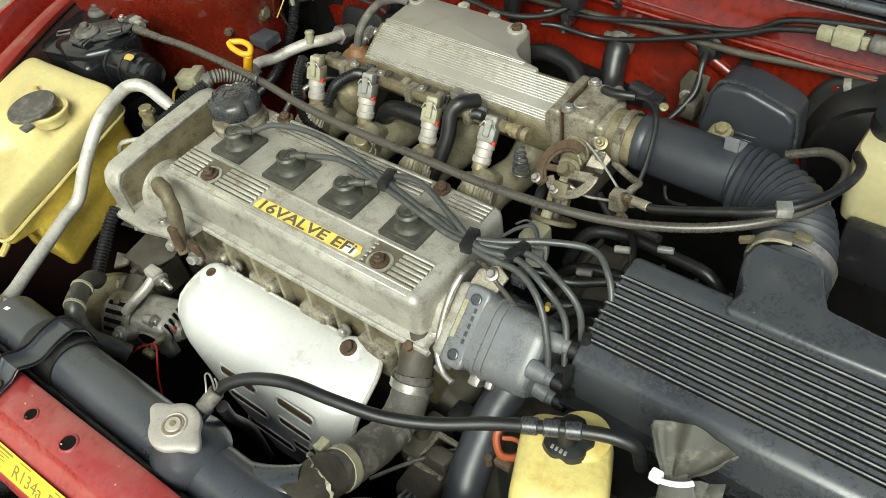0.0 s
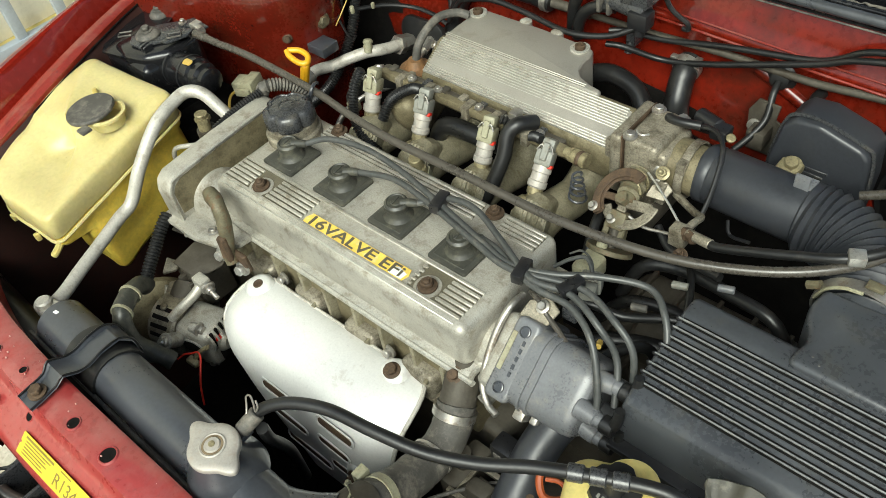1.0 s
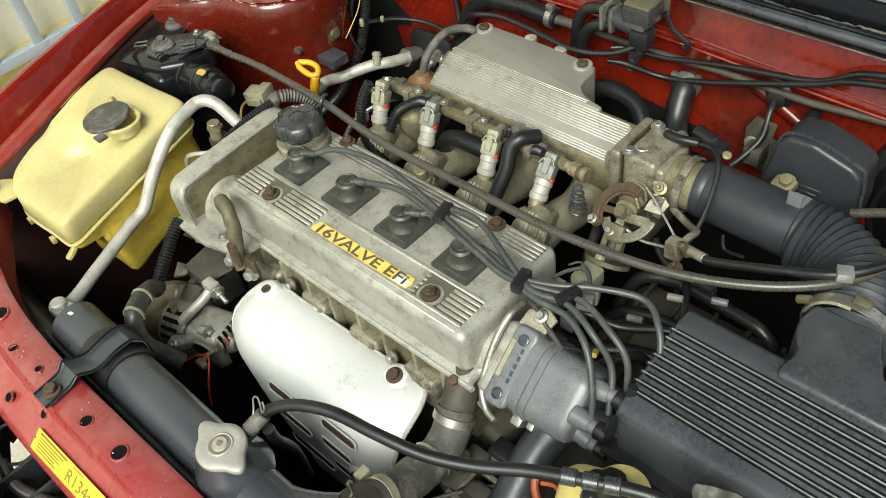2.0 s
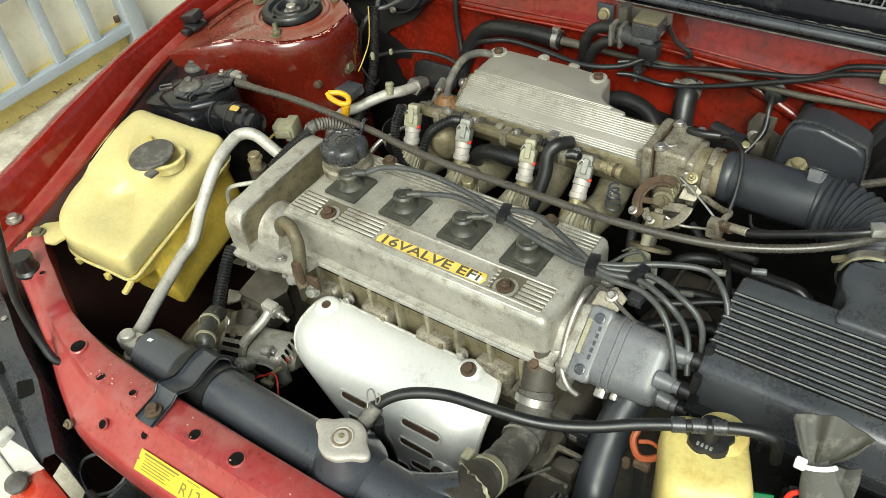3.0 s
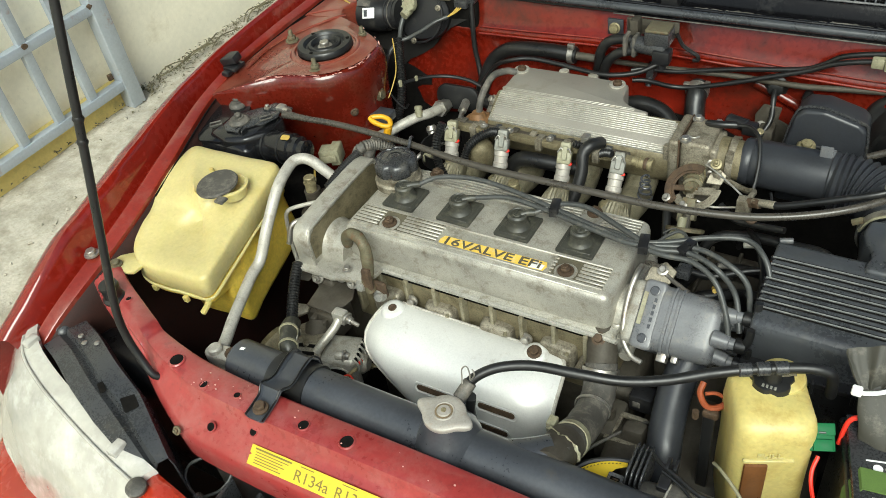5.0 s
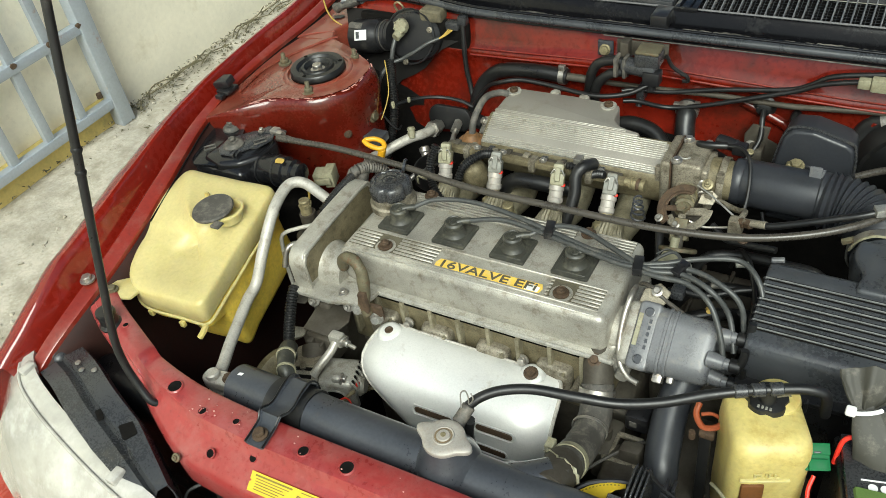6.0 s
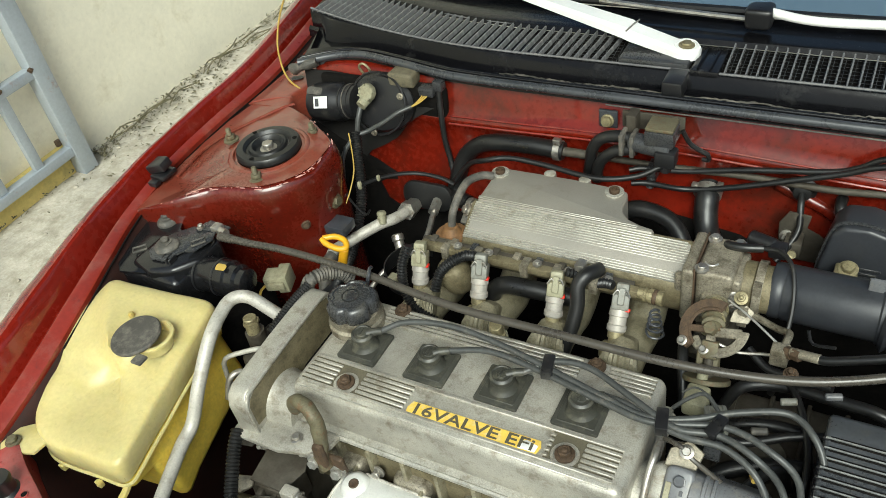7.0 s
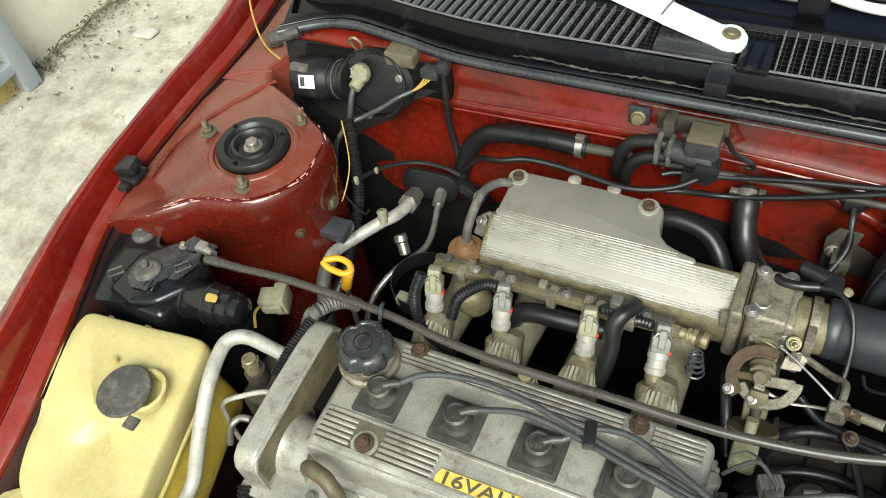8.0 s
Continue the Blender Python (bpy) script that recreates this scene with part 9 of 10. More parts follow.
def build_battery():
    b = thing("battery", (0.56, -0.2, 0.5), "black car battery with a green strap and white labels", "battery")
    m = Matrix.Translation((0.485, -0.205, 0)) @ Matrix.Rotation(radians(14), 4, 'Z')
    part("case", box((0.0, -0.12, 0.52), (0.22, 0.095, 0.722), 0.005, 3, m), PLASTIC, b)
    part("top_lid", box((0.004, -0.116, 0.722), (0.216, 0.091, 0.731), 0.003, 2, m), PLASTIC_DUSTY, b)
    lab = part("label", box((0.020, -0.085, 0.7312), (0.075, -0.005, 0.7322), 0.0002, 1, m), PAPER, b, "white printed label")
    for k in range(7):
        part("label_bar", box((0.025, -0.08 + 0.009 * k, 0.7322), (0.068, -0.077 + 0.009 * k, 0.7325), 0, 1, m), PAINTED, lab)
    for k in range(4):
        part("label_dot", lathe([(0, 0), (0.0045, 0), (0.0045, 0.0006), (0, 0.0006)], m @ Matrix.Translation((0.028 + 0.011 * (k % 3), 0.028 - 0.011 * (k // 3), 0.7312)), 14), PAPER, b)
    part("label_frame", tube([m @ Vector(q) for q in ((0.018, 0.036, 0.732), (0.09, 0.036, 0.732))], 0.0009, 6, 2), PAPER, b)
    part("strap", sheet([[m @ Vector((x, y + w, z)) for w in (0, 0.024)] for x, y, z in ((-0.004, -0.05, 0.60), (-0.003, -0.035, 0.66), (-0.002, -0.012, 0.715), (0.012, 0.002, 0.7335), (0.04, -0.002, 0.734), (0.10, -0.01, 0.734), (0.2, -0.02, 0.734))], 0.0018), STRAP, b, "green webbing strap")
    c = thing("terminal_wrap", (0.505, -0.13, 0.735), "grey vinyl wrapped round a battery terminal with a white cable tie", "cloth wrap")
    rim = [Vector(q) for q in ((0.456, -0.101, 0.789), (0.4535, -0.092, 0.798), (0.481, -0.084, 0.806), (0.516, -0.088, 0.802), (0.508, -0.100, 0.790))]
    rim = [rim[0].lerp(rim[1], k / 3) for k in range(3)] + [rim[1].lerp(rim[2], k / 8) for k in range(8)] + [rim[2].lerp(rim[3], k / 8) for k in range(8)] + [rim[3].lerp(rim[4], k / 4) for k in range(5)]
    neck = (Vector((0.4725, -0.1165, 0.7705)), Vector((0.4935, -0.1085, 0.7725)))
    rows = []
    for k, q in enumerate(rim):
        u = k / (len(rim) - 1)
        p = neck[0].lerp(neck[1], u)
        fold = math.sin(u * 15 + 0.6) + 0.5 * math.sin(u * 31)
        rows.append([p.lerp(q, v) + Vector((0, -0.6, 0.8)) * (0.0050 * math.sin(math.pi * min(1, v * 1.25) * 0.8) * (1 - abs(2 * u - 1)) + 0.0034 * fold * (0.35 + 0.4 * v)) for v in (0, 0.15, 0.3, 0.5, 0.7, 0.85, 1.0)])
    part("vinyl", wobble(sheet(rows, 0.0022), 0.0016, 70), CLOTH, c, "crumpled grey vinyl gathered into a fan")
    skirt = []
    for s, q in ((0.0085, (0.483, -0.1125, 0.7715)), (0.0115, (0.487, -0.119, 0.765)), (0.015, (0.494, -0.127, 0.756)), (0.017, (0.500, -0.135, 0.745)), (0.0175, (0.504, -0.140, 0.734)), (0.016, (0.505, -0.140, 0.722))):
        skirt.append([(q[0] + s * (1.15 + 0.2 * math.sin(4 * a)) * math.cos(a), q[1] + s * 0.62 * math.sin(a), q[2] + s * 0.35 * math.sin(a)) for a in [2 * math.pi * k / 28 for k in range(28)]])
    part("skirt", wobble(loft(skirt), 0.003, 60), CLOTH, c, sharp=70)
    part("torn_wing", wobble(sheet([[(0.492 + 0.006 * i, -0.102 - 0.010 * j + 0.002 * i, 0.762 + 0.002 * math.sin(i * 2 + j) - 0.003 * j) for j in range(4)] for i in range(5)], 0.002), 0.003, 60), CLOTH, c)
    tie = part("cable_tie", tube([(0.483 + 0.0150 * math.cos(a), -0.1150 + 0.0085 * math.sin(a) * 0.9 + 0.004 * math.cos(a), 0.7760 + 0.0035 * math.cos(a) - 0.002 * math.sin(a)) for a in [math.pi * 0.95 + 0.16 * k for k in range(19)]], 0.0023, 8, 1), WHITE, c, "white cable tie")
    part("tie_head", box((-0.005, -0.0045, -0.0045), (0.005, 0.0045, 0.0045), 0.002, 2, Matrix.Translation((0.4705, -0.1205, 0.7735))), WHITE, tie)


build_battery()


def build_fan():
    f = thing("fan_motor_shroud", (0.28, -0.25, 0.55), "grey-black cooling fan motor shroud with wiring", "fan shroud")
    fm = axes((0.302, -0.262, 0.664), (1, -0.03, -0.03), (0, 0, 1))
    part("shroud", wobble(box((0.292, -0.290, 0.58), (0.43, -0.232, 0.655), 0.012, 3), 0.003, 35), PLASTIC_DUSTY, f)
    part("motor_body", wobble(lathe([(0, 0), (0.024, 0), (0.0255, 0.003), (0.0290, 0.020), (0.0350, 0.026), (0.0365, 0.030), (0.0365, 0.095), (0.033, 0.10), (0, 0.10)], fm, 36), 0.0016, 40), MOTOR_GREY, f, "dust-greyed motor body", sharp=45)
    # pale tube draws the highlight along the shoulder of the motor
    part("edge_highlight", tube([fm @ Vector((0.0362 * math.cos(a), 0.0362 * math.sin(a), 0.028)) for a in [-0.5 + 0.16 * k for k in range(16)]], 0.0013, 6, 1), OXIDE, f, "pale highlight painted along the motor edge")
    for k in range(4):
        part("fin", prism([(-0.262, 0.655), (-0.260, 0.692), (-0.252, 0.700), (-0.222, 0.704), (-0.212, 0.700), (-0.210, 0.655)], 0.0022, Matrix(((0, 0, 1, 0.2855 + 0.0052 * k), (1, 0, 0, 0), (0, 1, 0, 0), (0, 0, 0, 1))), 0.0007, 1), PLASTIC_DUSTY, f, "dusty upright fin")
    plug = part("plug", merged(box((0.267, -0.272, 0.664), (0.2835, -0.248, 0.684), 0.003), box((0.2655, -0.273, 0.676), (0.285, -0.247, 0.680), 0.001)), CAPGREY, f, "grey plug housing")
    part("plug_socket", box((0.2700, -0.266, 0.6835), (0.2805, -0.254, 0.6848), 0.001, 1), GRIME_SHADE, plug)
    part("rusty_pin", merged(box((0.2715, -0.2635, 0.6842), (0.2785, -0.2595, 0.6860), 0.0005, 1), box((0.2730, -0.2580, 0.6842), (0.2790, -0.2560, 0.6856), 0.0005, 1)), RUST, plug, "rusty contact")
    lab = part("yellow_label", prism([(0.231, -0.265), (0.236, -0.253), (0.243, -0.2445), (0.252, -0.2375), (0.264, -0.231), (0.279, -0.2270), (0.280, -0.2320), (0.270, -0.239), (0.266, -0.247), (0.266, -0.264), (0.246, -0.268)], 0.0012, axes((0, 0, 0.675), (0, 0, 1)), 0.0003, 1), STICKER, f, "yellow warning label")
    for k in range(11):
        u = k / 10
        p = Vector((0.239, -0.253, 0)).lerp(Vector((0.272, -0.2315, 0)), u) + Vector((-0.5, 0.8, 0)) * (0.0030 * math.sin(math.pi * u))
        part("label_mark", box((-0.0010, -0.0006, 0), (0.0010, 0.0006, 0.0003), 0, 1, Matrix.Translation((p.x, p.y, 0.6763)) @ Matrix.Rotation(0.95 - 0.6 * u, 4, 'Z')), INK, lab)
    part("shroud_rim", tube([(0.226, -0.268, 0.670), (0.231, -0.252, 0.671), (0.240, -0.241, 0.672), (0.254, -0.232, 0.672), (0.272, -0.2245, 0.672), (0.290, -0.221, 0.670)], 0.0036, 8, 5), PLASTIC, f, "dusty curved shroud rim")
    part("wire_clamp", merged(box((0.319, -0.258, 0.694), (0.331, -0.226, 0.702), 0.002), box((0.321, -0.238, 0.70), (0.325, -0.222, 0.708), 0.001), box((0.329, -0.236, 0.70), (0.333, -0.222, 0.708), 0.001)), PLASTIC, f, "black wiring clamp")
    part("tape_wire", tube([(0.300, -0.218, 0.700), (0.316, -0.232, 0.704), (0.338, -0.241, 0.703), (0.360, -0.250, 0.7015), (0.380, -0.251, 0.700), (0.405, -0.262, 0.69)], 0.0026, 8, 5), RUBBER, f)
    part("tape_wire", tube([(0.320, -0.240, 0.704), (0.342, -0.248, 0.702), (0.358, -0.258, 0.7005), (0.378, -0.257, 0.699)], 0.0018, 8, 5), RUBBER, f)
    part("pale_wire", tube([(0.360, -0.190, 0.676), (0.372, -0.205, 0.688), (0.392, -0.224, 0.690), (0.410, -0.242, 0.684)], 0.0019, 8, 5), IVORY, f)
    part("red_wire", tube([(0.372, -0.255, 0.688), (0.382, -0.262, 0.690), (0.39, -0.268, 0.688)], 0.0018, 6, 3), REDWIRE, f)


build_fan()
o = thing("orange_clip", (0.34, -0.12, 0.70), "orange plastic hose clip on a dark stay", "clip")
part("ring", tube([(0.325, -0.118, 0.712), (0.325, -0.130, 0.706), (0.336, -0.140, 0.700), (0.350, -0.135, 0.702), (0.357, -0.122, 0.708), (0.350, -0.110, 0.713)], 0.0036, 8, 5), ORANGE, o)
part("ring", tube([(0.330, -0.128, 0.706), (0.341, -0.123, 0.706), (0.352, -0.126, 0.706)], 0.0022, 8, 4), ORANGE, o)
part("pad", merged(box((0.333, -0.148, 0.690), (0.350, -0.139, 0.700), 0.002), rod((0.326, -0.146, 0.684), (0.326, -0.146, 0.694), 0.004, 8)), RUST, o)
part("stay", box((0.334, -0.147, 0.50), (0.347, -0.141, 0.698), 0.002), RUBBER, o, "blackened stay")
t = thing("transmission", (0.3, -0.05, 0.45), "dark grimy gearbox case under the hoses", "gearbox")
part("case", wobble(merged(box((0.24, -0.17, 0.36), (0.46, 0.12, 0.56), 0.03, 3), box((0.225, -0.19, 0.50), (0.27, -0.12, 0.60), 0.01, 3), box((0.24, -0.15, 0.58), (0.27, -0.13, 0.62), 0.006)), 0.006, 20), CAST_DARK, t)
part("upper_case", wobble(merged(box((0.232, -0.02, 0.54), (0.45, 0.20, 0.625), 0.02, 3), rod((0.30, 0.10, 0.60), (0.30, 0.10, 0.645), 0.03, 24, 0.024, 0.004), rod((0.37, 0.05, 0.60), (0.37, 0.05, 0.64), 0.018, 20, bev=0.003)), 0.004, 26), CAST_DARK, t, "oily upper gearbox casting")
for k in range(5):
    part("case_rib", box((0.25 + 0.04 * k, -0.01, 0.618), (0.255 + 0.04 * k, 0.19, 0.634), 0.001), CAST_DARK, t)
for k in range(6):
    part("case_rib", box((0.245 + 0.03 * k, -0.176, 0.42), (0.249 + 0.03 * k, -0.16, 0.555), 0.001), CAST_DARK, t)


b = thing("gearbox_bracket", (0.245, -0.13, 0.56), "grey steel bracket strips with a plug over the gearbox", "bracket")
part("strip", merged(box((0.230, -0.116, 0.594), (0.262, -0.110, 0.600), 0.001), box((0.222, -0.156, 0.594), (0.266, -0.150, 0.600), 0.001), box((0.228, -0.156, 0.590), (0.233, -0.110, 0.596), 0.001)), CAST_OLD, b)
part("tab", box((0.240, -0.138, 0.594), (0.260, -0.122, 0.598), 0.001), CAST_OLD, b)
pg = part("plug", box((0.232, -0.098, 0.590), (0.262, -0.074, 0.618), 0.004), PLASTIC, b, "black square plug")
part("plug_mark", box((0.238, -0.0995, 0.600), (0.248, -0.0975, 0.610), 0.001), RUBBER_GREY, pg)
part("thin_wire", tube([(0.205, -0.195, 0.602), (0.220, -0.172, 0.604), (0.238, -0.148, 0.606), (0.258, -0.124, 0.606), (0.275, -0.110, 0.60)], 0.0022, 8, 5), RUBBER_GREY, b)
part("casting", wobble(merged(box((0.205, -0.150, 0.54), (0.232, -0.090, 0.596), 0.006, 2), rod((0.215, -0.12, 0.596), (0.215, -0.12, 0.612), 0.010)), 0.002, 50), CAST_DARK, b, "oily cast boss")


# ---- firewall hoses and wiring ----
def build_wiper_motor():
    w = thing("wiper_motor", (-0.37, 0.40, 0.80), "black wiper motor with an ivory plug on the firewall", "motor")
    mo = part("motor", lathe([(0, 0), (0.020, 0), (0.0285, 0.004), (0.030, 0.010), (0.030, 0.056), (0.0265, 0.060), (0.0265, 0.090), (0, 0.092)], axes((-0.452, 0.388, 0.806), (1, -0.02, 0.16)), 30), PLASTIC, w, sharp=50)
    for k in range(3):
        part("motor_band", lathe([(0.0266, 0), (0.0276, 0), (0.0276, 0.002), (0.0266, 0.002)], axes((-0.388 + 0.008 * k, 0.387, 0.8165 + 0.0013 * k), (1, -0.02, 0.16)), 30), RUBBER_GREY if k == 1 else PLASTIC, mo)
    # black plate stands for the shaded opening behind the motor
    part("back_plate", wobble(box((-0.445, 0.404, 0.795), (-0.225, 0.420, 0.848), 0.006), 0.003, 30), GRIME_SHADE, w, "black plate painting the dark opening behind the motor")
    part("drum", merged(lathe([(0, 0), (0.046, 0), (0.049, 0.004), (0.049, 0.014), (0.044, 0.020), (0, 0.022)], axes((-0.330, 0.405, 0.815), (0.05, -0.94, 0.35)) @ Matrix.Diagonal((1.12, 0.92, 1, 1)), 36)), PLASTIC, w, "round black cover")
    part("gear_case", wobble(box((-0.314, 0.398, 0.846), (-0.272, 0.428, 0.868), 0.004, 3), 0.003, 60), CASTDIRT, w, "dull olive gear case")
    pm = axes((-0.340, 0.381, 0.842), (0, -0.85, 0.5))
    pg = part("plug", merged(lathe([(0, 0), (0.0135, 0), (0.0145, 0.003), (0.0125, 0.009), (0, 0.009)], pm, 10), lathe([(0, 0), (0.009, 0), (0.008, 0.016), (0, 0.016)], axes((-0.342, 0.377, 0.835), (-0.2, -0.8, -0.3)), 12)), IVORY, w, "ivory plug")
    for k in range(7):
        a = k * 0.9
        part("plug_rib", box((-0.0014, -0.0014, 0.0), (0.0014, 0.0014, 0.012), 0.0004, 1, pm @ Matrix.Translation((0.0115 * math.cos(a), 0.0115 * math.sin(a), 0.0))), IVORY, pg)
    part("cover_rim", tube([(-0.330 + 0.0475 * math.cos(a), 0.3840 + 0.0475 * math.sin(a) * 0.35, 0.823 + 0.0475 * math.sin(a) * 0.93) for a in [0.3 * k for k in range(22)]], 0.0020, 6, 1), PLASTIC, w)
    for a in (0.4, 4.6):
        part("cover_screw", hexbolt((-0.330 + 0.044 * math.cos(a), 0.381 + 0.044 * math.sin(a) * 0.35, 0.823 + 0.044 * math.sin(a) * 0.93), (0.05, -0.94, 0.35), 0.0036, 0.003), CAST_OLD, w)
    part("white_label", box((-0.013, -0.009, 0.0), (0.013, 0.009, 0.0008), 0.0002, 1, axes((-0.418, 0.3592, 0.8270), (-0.05, -0.86, 0.50), (1, 0.02, 0.16))), PAPER, w, "white paper label")
    part("label_bar", box((-0.010, -0.006, 0.0008), (-0.003, 0.006, 0.0012), 0, 1, axes((-0.418, 0.3592, 0.8270), (-0.05, -0.86, 0.50), (1, 0.02, 0.16))), PAINTED, w)
    part("scuffed_edge", wobble(prism(rounded(-0.014, 0.014, -0.006, 0.006, 0.003), 0.001, axes((-0.435, 0.3735, 0.8365), (0, -0.5, 0.85)), 0.0003, 1), 0.002, 150), RUBBER_GREY, w, "scuffed pale print")
    part("loop", tube([(-0.367, 0.42, 0.842), (-0.373, 0.415, 0.862), (-0.363, 0.413, 0.870), (-0.355, 0.415, 0.860), (-0.361, 0.42, 0.842)], 0.002, 8, 5), BRASS, w)
    part("grey_wire", tube([(-0.352, 0.376, 0.828), (-0.354, 0.360, 0.808), (-0.355, 0.350, 0.786)], 0.0042, 10, 4), WIRE, w)
    part("connector", merged(box((-0.262, 0.395, 0.838), (-0.238, 0.412, 0.852), 0.002), box((-0.24, 0.40, 0.846), (-0.225, 0.415, 0.862), 0.002)), PLASTIC_DUSTY, w)
    for k in range(3):
        part("yellow_wire", tube([(-0.256 + 0.004 * k, 0.395, 0.84), (-0.262 + 0.002 * k, 0.386, 0.833), (-0.270, 0.378, 0.828)], 0.0012, 6, 3), YELLOWWIRE, w)
    part("taped_wire", tube([(-0.268, 0.380, 0.829), (-0.285, 0.366, 0.824), (-0.305, 0.354, 0.812), (-0.328, 0.345, 0.800), (-0.345, 0.330, 0.795), (-0.357, 0.31, 0.775), (-0.352, 0.29, 0.75), (-0.348, 0.275, 0.70)], 0.0035, 10, 6), WIRE, w)


build_wiper_motor()

h = thing("heater_hose", (-0.1, 0.39, 0.78), "black rubber heater hose along the firewall", "hose")
part("hose", tube([(-0.214, 0.372, 0.690), (-0.206, 0.382, 0.722), (-0.192, 0.386, 0.752), (-0.168, 0.386, 0.775), (-0.137, 0.385, 0.786), (-0.084, 0.385, 0.790), (-0.036, 0.386, 0.788)], 0.0125, 18, 6), RUBBER, h)
clamp(h, (-0.044, 0.386, 0.7885), (1, 0, 0), 0.0128, 0.009)
part("clip_ear", box((-0.049, 0.378, 0.801), (-0.038, 0.386, 0.810), 0.001), STEEL, h)
part("pipe_end", rod((-0.04, 0.386, 0.788), (0.02, 0.392, 0.784), 0.0065, 16), CAST_DARK, h)
part("tee", merged(rod((-0.222, 0.366, 0.690), (-0.180, 0.352, 0.690), 0.0125, 16), rod((-0.185, 0.352, 0.690), (-0.160, 0.345, 0.692), 0.009, 14)), RUBBER, h)
part("tee_clip", rod((-0.176, 0.350, 0.691), (-0.168, 0.347, 0.692), 0.0115, 12), STEEL, h)
h = thing("drain_hose", (-0.22, 0.42, 0.80), "thin grey hose hanging down the firewall", "hose")
part("hose", tube([(-0.232, 0.404, 0.848), (-0.230, 0.396, 0.81), (-0.228, 0.392, 0.77), (-0.220, 0.386, 0.735), (-0.212, 0.375, 0.705)], 0.0044, 12, 6), RUBBER, h)

v = thing("purge_valve", (0.09, 0.38, 0.83), "black vacuum valve with hoses on a steel bracket", "valve")
part("bracket", merged(box((0.045, 0.392, 0.838), (0.125, 0.396, 0.862), 0.001), box((0.055, 0.375, 0.836), (0.068, 0.396, 0.866), 0.002)), CAST_DARK, v)
part("valve_body", merged(rod((0.064, 0.366, 0.836), (0.118, 0.360, 0.834), 0.0125, 18, bev=0.002), box((0.085, 0.352, 0.840), (0.122, 0.385, 0.862), 0.003)), PLASTIC_DUSTY, v)
part("olive_cover", box((0.086, 0.353, 0.8615), (0.121, 0.384, 0.867), 0.002), OLIVE, v, "olive metal cover")
part("plug", merged(box((0.100, 0.345, 0.816), (0.126, 0.366, 0.838), 0.003), rod((0.112, 0.355, 0.806), (0.113, 0.356, 0.818), 0.007)), PLASTIC, v)
for k, pts in enumerate(([(0.003, 0.375, 0.768), (0.008, 0.370, 0.790), (0.012, 0.369, 0.812), (0.024, 0.369, 0.830), (0.045, 0.369, 0.838), (0.066, 0.368, 0.838)], [(0.018, 0.366, 0.766), (0.020, 0.364, 0.785), (0.028, 0.364, 0.803), (0.042, 0.364, 0.816), (0.058, 0.365, 0.822), (0.072, 0.366, 0.824)])):
    part("vacuum_hose", tube(pts, 0.0078, 14, 6), RUBBER, v)
for x in (0.052, 0.066):
    part("hose_clip", merged(box((x, 0.353, 0.818), (x + 0.006, 0.376, 0.850), 0.002)), RUBBER_GREY, v)
part("curl", tube([(0.125, 0.383, 0.850), (0.134, 0.385, 0.832), (0.148, 0.386, 0.822), (0.156, 0.386, 0.818), (0.158, 0.387, 0.81), (0.150, 0.388, 0.808)], 0.003, 8, 5), RUBBER, v)

wires("firewall_harness", "black taped wiring draped along the firewall", [
    [(-0.205, 0.360, 0.718), (-0.165, 0.345, 0.770), (-0.128, 0.325, 0.797), (-0.093, 0.332, 0.803), (-0.044, 0.334, 0.800), (0.030, 0.327, 0.798), (0.078, 0.338, 0.802), (0.108, 0.352, 0.814)],
    [(0.060, 0.372, 0.785), (0.078, 0.380, 0.786), (0.128, 0.390, 0.784), (0.206, 0.393, 0.799), (0.296, 0.396, 0.812), (0.326, 0.395, 0.824), (0.352, 0.394, 0.842), (0.392, 0.395, 0.851), (0.45, 0.396, 0.858), (0.54, 0.398, 0.862)],
    [(0.070, 0.350, 0.782), (0.090, 0.358, 0.780), (0.132, 0.380, 0.763), (0.190, 0.384, 0.775), (0.263, 0.388, 0.799), (0.314, 0.390, 0.817), (0.345, 0.388, 0.833), (0.39, 0.389, 0.843), (0.45, 0.390, 0.850), (0.54, 0.392, 0.853)]], 0.0038, RUBBER, "wiring")
p = thing("firewall_pipe", (0.15, 0.39, 0.79), "dull steel pipe clipped to the firewall", "pipe")
part("pipe", tube([(0.02, 0.392, 0.784), (0.10, 0.392, 0.785), (0.20, 0.396, 0.787), (0.30, 0.396, 0.786), (0.36, 0.399, 0.789), (0.45, 0.402, 0.795), (0.56, 0.404, 0.80)], 0.0045, 12, 5), CAST_DARK, p)
part("pipe_clip", merged(box((0.082, 0.375, 0.768), (0.094, 0.398, 0.792), 0.002), rod((0.088, 0.372, 0.762), (0.088, 0.378, 0.775), 0.005)), PLASTIC_DUSTY, p)
cn = thing("firewall_connector", (0.43, 0.395, 0.83), "white wiring connector with a grey sleeve on the firewall", "connector")
part("shell", merged(box((0.388, 0.382, 0.836), (0.404, 0.396, 0.850), 0.002), box((0.404, 0.380, 0.834), (0.432, 0.398, 0.854), 0.003), box((0.432, 0.383, 0.837), (0.440, 0.395, 0.851), 0.002)), IVORY, cn)
part("sleeve", rod((0.440, 0.389, 0.844), (0.50, 0.389, 0.846), 0.010, 16, bev=0.002), RUBBER_GREY, cn)

h = thing("heater_outlet_hose", (0.17, 0.36, 0.72), "bent black heater hose with a spring clip", "hose")
part("hose", tube([(0.158, 0.402, 0.758), (0.160, 0.384, 0.752), (0.162, 0.372, 0.738), (0.168, 0.356, 0.722), (0.180, 0.338, 0.712), (0.198, 0.318, 0.708), (0.214, 0.298, 0.715)], 0.0155, 20, 6), RUBBER, h)
